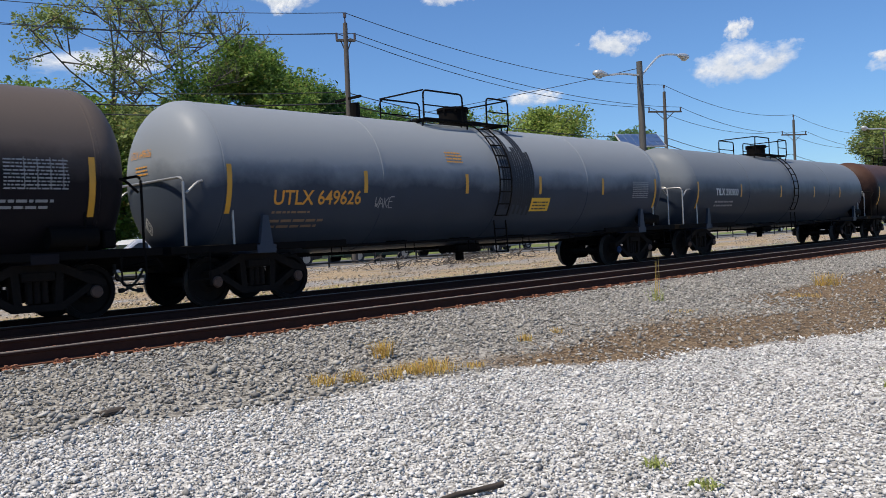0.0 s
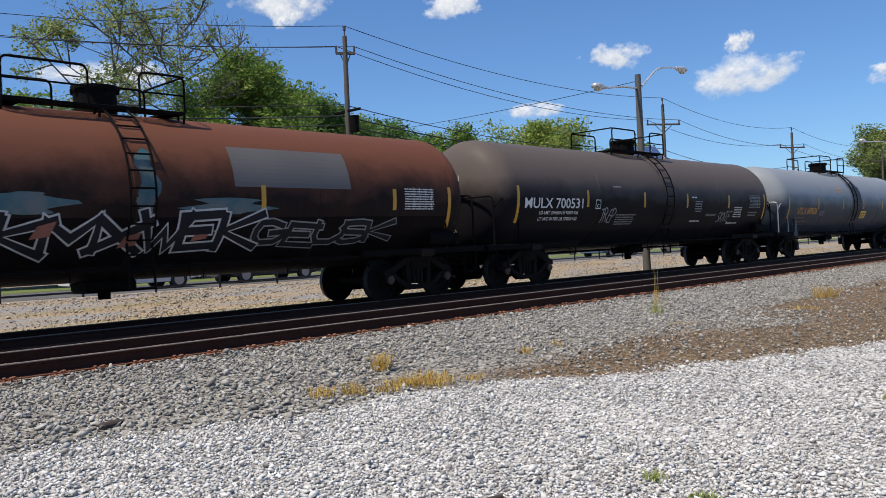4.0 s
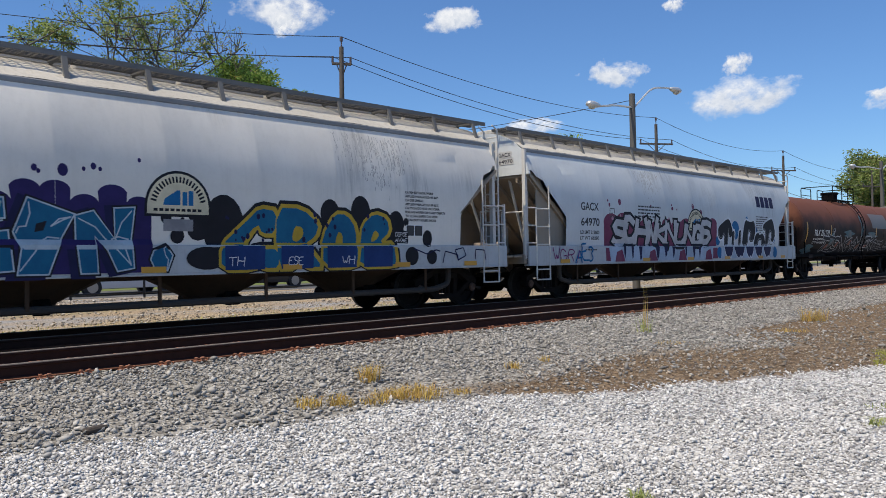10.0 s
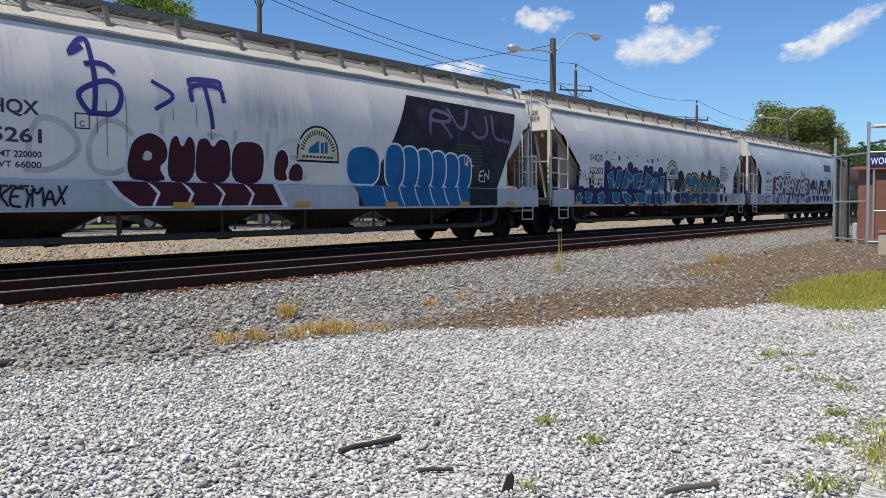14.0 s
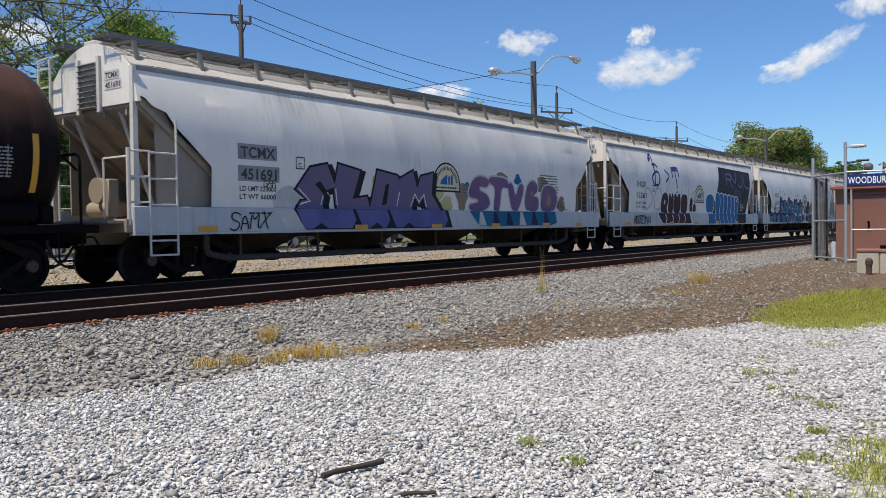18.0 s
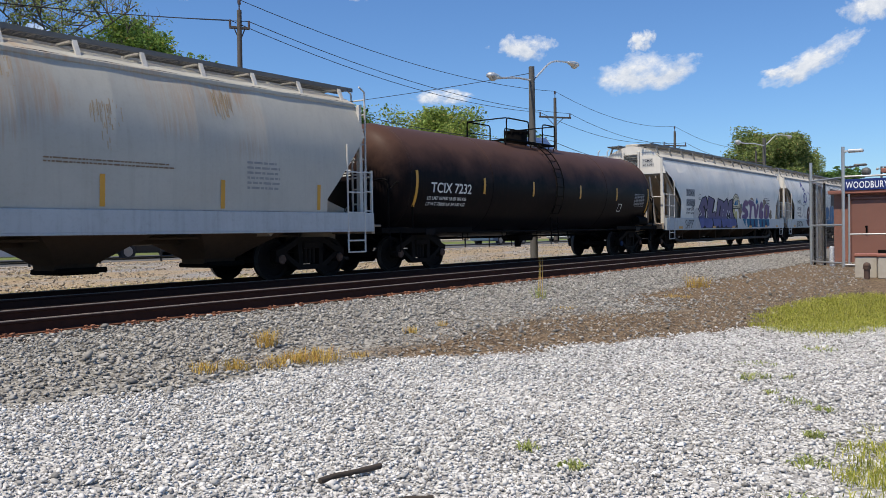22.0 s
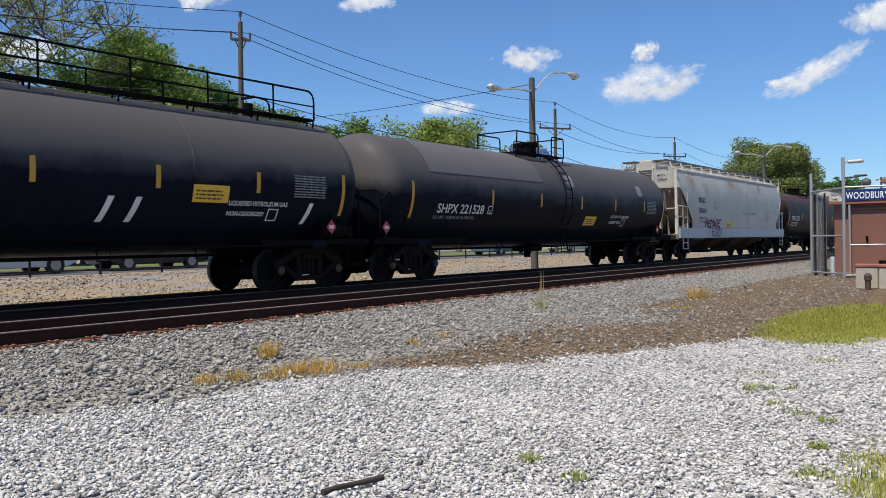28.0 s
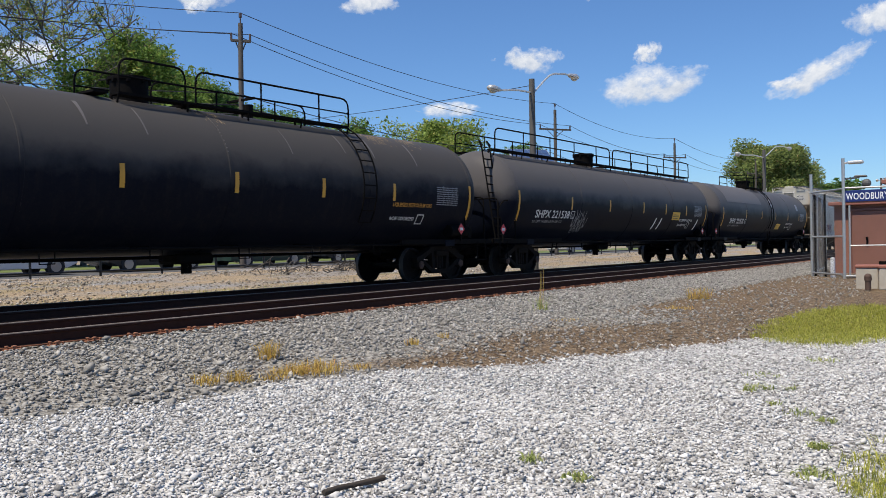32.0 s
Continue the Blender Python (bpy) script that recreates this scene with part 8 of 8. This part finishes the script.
def wire_fence():
    ob = empty("wire_fence", "galvanised chain-link fence with tall posts", "fence", "", pose(0, 0, -0.22))
    p1, p2 = Vector((27.7, 6.15, 0)), Vector((26.2, 4.95, 0))
    far = Vector((33.2, 6.9, 0))
    for p, h in ((p1, 3.15), (p2, 3.45), (far, 2.65), (p1.lerp(far, 0.35), 2.65), (p1.lerp(far, 0.7), 2.65)):
        bm = bmesh.new()
        rod(bm, p, p + Vector((0, 0, h)), 0.045, 10)
        part("post", bm, "galv", ob, smooth=40)
    gate = p2 + Vector((0.25, -1.25, 0))
    for a, b, zs in ((p1, p2, (0.12, 1.22, 2.58)), (p1, far, (0.12, 2.58)), (p2, gate, (0.08, 2.6))):
        for z in zs:
            bm = bmesh.new()
            rod(bm, a + Vector((0, 0, z)), b + Vector((0, 0, z)), 0.028, 8)
            part("rail", bm, "galv", ob, smooth=40)
    for a, b in ((p1, p2), (p1, far)):
        bm = bmesh.new()
        d = b - a
        ln, h, s = d.length, 2.5, 0.075
        u = d.normalized()
        k = -h
        while k < ln:
            for sign in (1, -1):
                t0, t1 = max(0, -k), min(h, ln - k)
                if t1 > t0:
                    q0, q1 = (k + t0, t0), (k + t1, t1)
                    if sign < 0:
                        q0, q1 = (ln - q0[0], q0[1]), (ln - q1[0], q1[1])
                    pipe(bm, [a + u * q0[0] + Vector((0, 0, 0.1 + q0[1])), a + u * q1[0] + Vector((0, 0, 0.1 + q1[1]))], 0.0024, 3)
            k += s
        tagged(part("wire_mesh", bm, "mesh_dark", ob, "chain-link wire mesh"), kind="stuff")
    gp = p2 + Vector((0.15, -0.12, 0))
    gq = gp + Vector((0.1, -1.15, 0))
    bm = bmesh.new()
    for q in (gp, gq):
        rod(bm, q + Vector((0, 0, 0.06)), q + Vector((0, 0, 2.1)), 0.028, 8)
    for z in (0.08, 0.95):
        rod(bm, gp + Vector((0, 0, z)), gq + Vector((0, 0, z)), 0.022, 8)
    part("gate_frame", bm, "galv", ob, smooth=40)
    bm = bmesh.new()
    box(bm, p2 + Vector((0.05, -0.32, 3.32)), (0.2, 0.42, 0.09), 0.03)
    rod(bm, p2 + Vector((0, 0, 3.3)), p2 + Vector((0.03, -0.1, 3.32)), 0.03, 6)
    part("flood_light", bm, "alu", ob)
    bm = bmesh.new()
    box(bm, p2 + Vector((0.6, -0.35, 2.95)), (0.2, 0.35, 0.06), 0.03)
    bmesh.ops.create_uvsphere(bm, u_segments=12, v_segments=8, radius=0.13, matrix=Matrix.Translation(p2 + Vector((0.6, -0.5, 2.74))))
    rod(bm, p2 + Vector((0, 0, 2.85)), p2 + Vector((0.6, -0.3, 2.92)), 0.025, 6)
    part("round_light", bm, "mesh_dark", ob)
    for q in (p1.lerp(p2, 0.3), p1.lerp(p2, 0.62)):
        bm = bmesh.new()
        rod(bm, q + Vector((0.4, 0.25, 0)), q + Vector((0.4, 0.25, 2.5)), 0.03, 8)
        part("inner_post", bm, "steel_black", ob)


wire_fence()


def concrete_box(x, y, label):
    ob = empty("concrete_box", label, "concrete box", "concrete boxes", pose(x, y, -0.22, 0, 0, 8))
    bm = bmesh.new()
    box(bm, (0, 0, 0.22), (0.5, 0.47, 0.5), 0.02)
    part("base", bm, "concrete", ob)
    bm = bmesh.new()
    box(bm, (0, 0, 0.505), (0.54, 0.51, 0.07), 0.015)
    part("lid", bm, "red_slab", ob)


concrete_box(21.75, 3.62, "concrete box with a red brown lid by the fence")
concrete_box(21.6, 3.11, "concrete box with a red brown lid by the fence")
bm = bmesh.new()
rod(bm, (0, 0, -0.02), (0, 0, 0.22), 0.065, 12)
rod(bm, (0, 0, 0.20), (0, 0, 0.25), 0.085, 12)
bmesh.ops.create_uvsphere(bm, u_segments=12, v_segments=8, radius=0.08, matrix=Matrix.Translation((0, 0, 0.28)))
hyd = place("standpipe", mesh_of("standpipe", bm, "brown_rust", 40), None, None, pose(21.1, 3.5, -0.22))
tagged(hyd, "rusty red brown standpipe before the concrete boxes", "standpipe")
bm = bmesh.new()
box(bm, (0, 0, 0.3), (0.12, 0.12, 0.6), 0.02)
tagged(place("marker_post", mesh_of("marker_post", bm, "sign_white"), None, None, pose(26.9, 5.4, -0.22)), "short white marker post by the fence", "post")


# ---- weeds, grass and litter ----
def blades(name, spots, height, width, seed, lean=0.5):
    """Grass blades, each a bent strip of two quads, standing on the given spots."""
    rng = np.random.default_rng(seed)
    p = np.asarray(spots, float)
    n = len(p)
    a = rng.uniform(0, 2 * np.pi, n)
    h = height * rng.uniform(0.5, 1.15, n)
    d = np.stack([np.cos(a), np.sin(a), np.zeros(n)], 1)
    w = np.stack([-np.sin(a), np.cos(a), np.zeros(n)], 1) * (width * rng.uniform(0.6, 1.3, n))[:, None] / 2
    up = np.zeros((n, 3))
    up[:, 2] = 1
    b = lean * rng.uniform(0.2, 1.3, n)
    m = p + up * (h * 0.6)[:, None] + d * (h * b * 0.3)[:, None]
    t = p + up * (h * (1 - 0.25 * b))[:, None] + d * (h * b * 0.9)[:, None]
    v = np.stack([p - w, p + w, m + w * 0.8, m - w * 0.8, t], 1)
    k = (np.arange(n) * 5)[:, None]
    quads, tris = np.hstack([k, k + 1, k + 2, k + 3]), np.hstack([k + 3, k + 2, k + 4])
    me = bpy.data.meshes.new(name)
    me.vertices.add(n * 5)
    me.vertices.foreach_set("co", v.ravel())
    idx = np.hstack([quads, tris]).ravel()
    me.loops.add(len(idx))
    me.loops.foreach_set("vertex_index", idx)
    me.polygons.add(n * 2)
    st = np.stack([np.arange(n) * 7, np.arange(n) * 7 + 4], 1).ravel()
    me.polygons.foreach_set("loop_start", st)
    me.update(calc_edges=True)
    return me


def tuft(x, y, r, h, n, mat, label, seed, lean=0.6, name="grass_tuft", width=0.007):
    rng = random.Random(seed)
    pts = []
    for _ in range(n):
        a, q = rng.uniform(0, 6.283), r * rng.random() ** 0.7
        pts.append((q * math.cos(a), q * math.sin(a), 0.0))
    ob = place(name, blades(name, pts, h, width, seed, lean), mat, None, pose(x, y, ground_z(x, y) + 0.005))
    tagged(ob, label, "grass tuft" if name == "grass_tuft" else "weed", "weeds in the gravel")


DRY, FRESH = "dry yellow grass tuft growing in the ballast", "small green weed growing through pale gravel"
for i, (x, y, r, h, n, m) in enumerate(((6.46, 7.19, 0.13, 0.26, 110, "grass_dry"), (13.41, 7.62, 0.14, 0.36, 50, "weed"), (17.43, 6.12, 0.25, 0.34, 150, "grass_dry"), (5.04, 6.47, 0.13, 0.14, 80, "grass_dry"),
                                        (5.28, 6.31, 0.15, 0.15, 110, "grass_dry"), (5.57, 6.13, 0.15, 0.09, 70, "grass_dry"), (6.1, 6.1, 0.28, 0.16, 230, "grass_dry"), (6.55, 5.9, 0.12, 0.08, 60, "grass_dry"),
                                        (8.39, 6.65, 0.12, 0.12, 60, "grass_dry"), (9.2, 6.75, 0.1, 0.1, 40, "grass_dry"), (5.85, 6.25, 0.2, 0.13, 120, "grass_dry"), (15.2, 5.7, 0.3, 0.08, 90, "grass_dry"), (12.2, 6.5, 0.3, 0.06, 60, "grass_dry"))):
    tuft(x, y, r, h, n, m, DRY if m != "weed" else "tall thin green weed beside the track", 100 + i, 1.25)
for i, (x, y, r, h, n) in enumerate(((4.7, 2.76, 0.08, 0.07, 50), (4.48, 2.33, 0.09, 0.06, 55), (7.91, 2.32, 0.06, 0.13, 22), (8.13, 2.23, 0.08, 0.06, 26), (8.22, 2.05, 0.07, 0.06, 20), (6.02, 1.31, 0.08, 0.05, 40), (7.1, 1.7, 0.14, 0.05, 40), (8.9, 2.5, 0.2, 0.04, 50), (6.9, 1.45, 0.1, 0.05, 40), (10.3, 2.2, 0.2, 0.05, 60), (3.55, 2.2, 0.03, 0.11, 9), (6.0, 1.3, 0.06, 0.06, 30), (5.3, 1.2, 0.14, 0.06, 60), (4.4, 1.02, 0.16, 0.10, 60), (7.4, 1.95, 0.07, 0.05, 30))):
    tuft(x, y, r, h, n, "weed", FRESH, 130 + i, 1.7, "weed", 0.011)


tuft(13.41, 7.62, 0.05, 0.85, 5, "grass_dry", "tall dry grass stalks beside the track", 190, 0.12)


def grass_patch(name, label, n, inside, x0, x1, y0, y1, h, seed):
    rng = random.Random(seed)
    pts = []
    for _ in range(n):
        x, y = rng.uniform(x0, x1), rng.uniform(y0, y1)
        if inside(x, y) + 0.3 * noise.noise((x * 1.6, y * 1.6, seed)) + 0.25 * noise.noise((x * 5, y * 5, seed)) > rng.uniform(0, 0.55):
            pts.append((x, y, ground_z(x, y)))
    ob = place(name, blades(name, pts, h, 0.006, seed, 1.5), "grass")
    tagged(ob, label, "grass", kind="stuff")


def lobe(cx, cy, rx, ry):
    return lambda x, y: 1 - ((x - cx) / rx) ** 2 - ((y - cy) / ry) ** 2


grass_patch("grass_patch", "yellow green grass patch spreading over the gravel", 90000, lobe(14.7, 2.75, 3.3, 1.2), 10.5, 19, 0.8, 4.6, 0.085, 5)
grass_patch("grass_patch", "yellow green grass clumps at the yard's edge", 9000, lambda x, y: lobe(5.6, 0.66, 1.2, 0.52)(x, y) - 0.25 + 0.7 * noise.noise((x * 4, y * 4, 1)), 4.2, 7.0, 0.1, 1.3, 0.085, 6)
grass_patch("bank_grass", "dry grass along the foot of the bank", 9000, lambda x, y: 0.42 - abs(y - 17.9) * 0.6 + 0.8 * noise.noise((x * 0.3, y, 2)), 3, 60, 16.8, 19.2, 0.14, 7)


def stick(x, y, turn, long, r, label, mat="tie"):
    bm = bmesh.new()
    k = long / 2
    pipe(bm, [(-k, -0.02, r), (-k * 0.5, 0.0, r * 1.2), (0.0, 0.012, r * 1.1), (k * 0.55, 0.0, r * 1.4), (k, 0.015, r * 1.2)], r, 8)
    for v in bm.verts:
        v.co += Vector((0, 0, 0.006 * noise.noise(v.co * 40)))
    tagged(place("stick", mesh_of("stick", bm, mat, 50), None, None, pose(x, y, ground_z(x, y) + 0.012, 0, 0, turn)), label, "stick", "sticks on the gravel")


stick(3.6, 3.3, -18, 0.42, 0.017, "short dark broken stick on pale gravel")
stick(3.98, 1.52, -38, 0.30, 0.014, "grey brown broken stick on pale gravel", "bark_pale")
stick(3.47, 2.72, -55, 0.18, 0.010, "thin dark twig on pale gravel")
bm = bmesh.new()
slab(bm, [(-0.03, 0), (0.03, 0), (0.02, 0.10), (0.0, 0.13), (-0.02, 0.10)], "y", -0.004, 0.004)
tagged(place("wood_chip", mesh_of("wood_chip", bm, "brown_rust"), None, None, pose(3.45, 2.26, ground_z(3.45, 2.26) - 0.01, 15, 8, -40)), "reddish brown chip of wood standing in gravel", "wood chip")
bm = bmesh.new()
box(bm, (0, 0, 0.02), (0.22, 0.09, 0.05), 0.015)
tagged(place("wood_scrap", mesh_of("wood_scrap", bm, "tie"), None, None, pose(3.2, 6.95, ground_z(3.2, 6.95), 0, 0, 20)), "dark scrap of wood on the ballast", "wood scrap")


def brush_pile(x, y, seed):
    rng = random.Random(seed)
    bm = bmesh.new()
    for _ in range(90):
        a = Vector((rng.uniform(-3, 3), rng.uniform(-0.7, 0.7), rng.uniform(0.0, 0.3)))
        d = Vector((rng.uniform(-1, 1), rng.uniform(-0.5, 0.5), rng.uniform(-0.15, 0.45))) * rng.uniform(0.4, 1.0)
        pipe(bm, [a, a + d * 0.5 + Vector((0, 0, rng.uniform(-0.08, 0.08))), a + d], rng.uniform(0.008, 0.022), 4)
    tagged(place("brush_pile", mesh_of("brush_pile", bm, "bark_pale"), None, None, pose(x, y, ground_z(x, y))), "heap of dry cut branches on the bank", "brush pile")


brush_pile(26.5, 22.6, 3)
brush_pile(22.5, 22.2, 4)


# ---- clouds: flat far backdrop sheets that drift slowly ----
CLOUDS = []


def cloud_paint(seed):
    k = Nodes("cloud")
    g = k.coords("Generated")
    c = k.n("VectorMath")
    c.operation = "SUBTRACT"
    k.link(g, c.inputs[0])
    c.inputs[1].default_value = (0.5, 0.5, 0.5)
    sep = k.n("SeparateXYZ")
    k.link(c.outputs[0], sep.inputs[0])
    off = k.n("Mapping", Location=(seed * 3.7, seed * 1.3, 0), Scale=(2.2, 1.1, 1))
    k.link(g, off.inputs["Vector"])
    n1 = k.noise(off.outputs[0], 2.1, 10, 0.62)
    n2 = k.noise(off.outputs[0], 5.5, 8, 0.6)
    r2 = k.math("ADD", k.math("MULTIPLY", k.math("POWER", k.math("ABSOLUTE", sep.outputs[0]), 2.0), 4.2), k.math("MULTIPLY", k.math("POWER", k.math("ABSOLUTE", sep.outputs[1]), 2.0), 4.4))
    dens = k.math("SUBTRACT", k.math("ADD", n1, k.math("MULTIPLY", n2, 0.25)), k.math("MULTIPLY", r2, 0.62))
    a = k.ramp(dens, [(0.36, (0, 0, 0)), (0.62, (1, 1, 1))])
    shade = k.ramp(k.math("ADD", k.math("MULTIPLY", sep.outputs[1], 0.8), k.math("MULTIPLY", n2, 0.9)), [(0.25, (0.60, 0.66, 0.76)), (0.62, (0.90, 0.91, 0.93))])
    e = k.n("Emission", Strength=0.92)
    k.link(shade, e.inputs["Color"])
    t = k.n("BsdfTransparent")
    m = k.n("MixShader")
    k.link(k.math("MULTIPLY", a, 0.95), m.inputs[0])
    k.link(t.outputs[0], m.inputs[1])
    k.link(e.outputs[0], m.inputs[2])
    k.link(m.outputs[0], k.t.nodes["Material Output"].inputs["Surface"])
    return k.m


def cloud(bearing, up, wide, tall, seed, roll=0):
    """A cloud by its bearing and height above the horizon, and its breadth, all in degrees."""
    d = 2400.0
    b, e = radians(bearing), radians(up)
    p = Vector((math.sin(b) * math.cos(e), math.cos(b) * math.cos(e), math.sin(e))) * d
    sx, sy = d * math.tan(radians(wide)), d * math.tan(radians(tall))
    bm = bmesh.new()
    bm.faces.new([bm.verts.new(q) for q in ((-sx / 2, -sy / 2, 0), (sx / 2, -sy / 2, 0), (sx / 2, sy / 2, 0), (-sx / 2, sy / 2, 0))])
    me = bpy.data.meshes.new("cloud")
    bm.to_mesh(me)
    bm.free()
    ob = place("cloud", me, cloud_paint(seed))
    ob.visible_shadow = False
    tagged(ob, "small white fair-weather cloud in a blue sky", "cloud", kind="structure")
    CLOUDS.append((ob, b, e, d, roll))


for spec in (
    (59.02, 12.25, 6.47, 2.84, 1, 0),
    (66.86, 10.23, 11.17, 4.04, 2, 8),
    (66.66, 12.27, 3.34, 1.98, 3, 20),
    (53.40, 9.07, 6.09, 1.90, 4, 0),
    (36.69, 16.62, 9.00, 3.87, 5, 0),
    (48.02, 16.17, 5.81, 2.58, 6, 10),
    (25.82, 12.00, 14.45, 3.44, 7, 0),
    (75.35, 9.65, 3.82, 1.21, 8, 0),
    (77.32, 10.3, 9.4, 2.9, 9, 24),
    (80.62, 13.08, 6.19, 3.23, 10, 10),
    (48.45, 16.23, 5.34, 2.42, 11, 0),
    (37.00, 15.65, 3.34, 1.73, 12, 30),
    (62.96, 16.26, 2.39, 1.38, 13, 0),
    (48.27, 18.66, 9.46, 2.15, 14, 0),
    (36.58, 16.20, 3.34, 2.33, 15, 0),
):
    cloud(*spec)



def motions():
    """The train rolls along +x; every wheelset turns as far as its car has come."""
    for car, x in CARS:
        walk(car, [(t, pose(x + s, TRAIN_Y, 0)) for t, s in ROLL])
    knots = [(t / 10, float(np.interp(t / 10, [r[0] for r in ROLL], [r[1] for r in ROLL]))) for t in range(321)]
    for ob, b, e, d, roll in CLOUDS:
        rows = []
        for t in (0.0, 16.0, 32.0):
            q = b + radians(0.042 * (t - 10))
            p = Vector((math.sin(q) * math.cos(e), math.cos(q) * math.cos(e), math.sin(e))) * d
            rows.append((t, look(p, p * 1.01, 0) @ pose(0, 0, 0, 0, 0, roll)))
        walk(ob, rows)
    first = {}
    for w, side in WHEELS:
        if side not in first:
            walk(w, [(t, pose(side * AXLE, 0, WHEEL_R) @ Matrix.Rotation(s / WHEEL_R, 4, "Y")) for t, s in knots])
            first[side] = w
        else:
            keys = w.animation_data_create()
            w.rotation_mode = "QUATERNION"
            keys.action = first[side].animation_data.action
            keys.action_slot = first[side].animation_data.action_slot


motions()
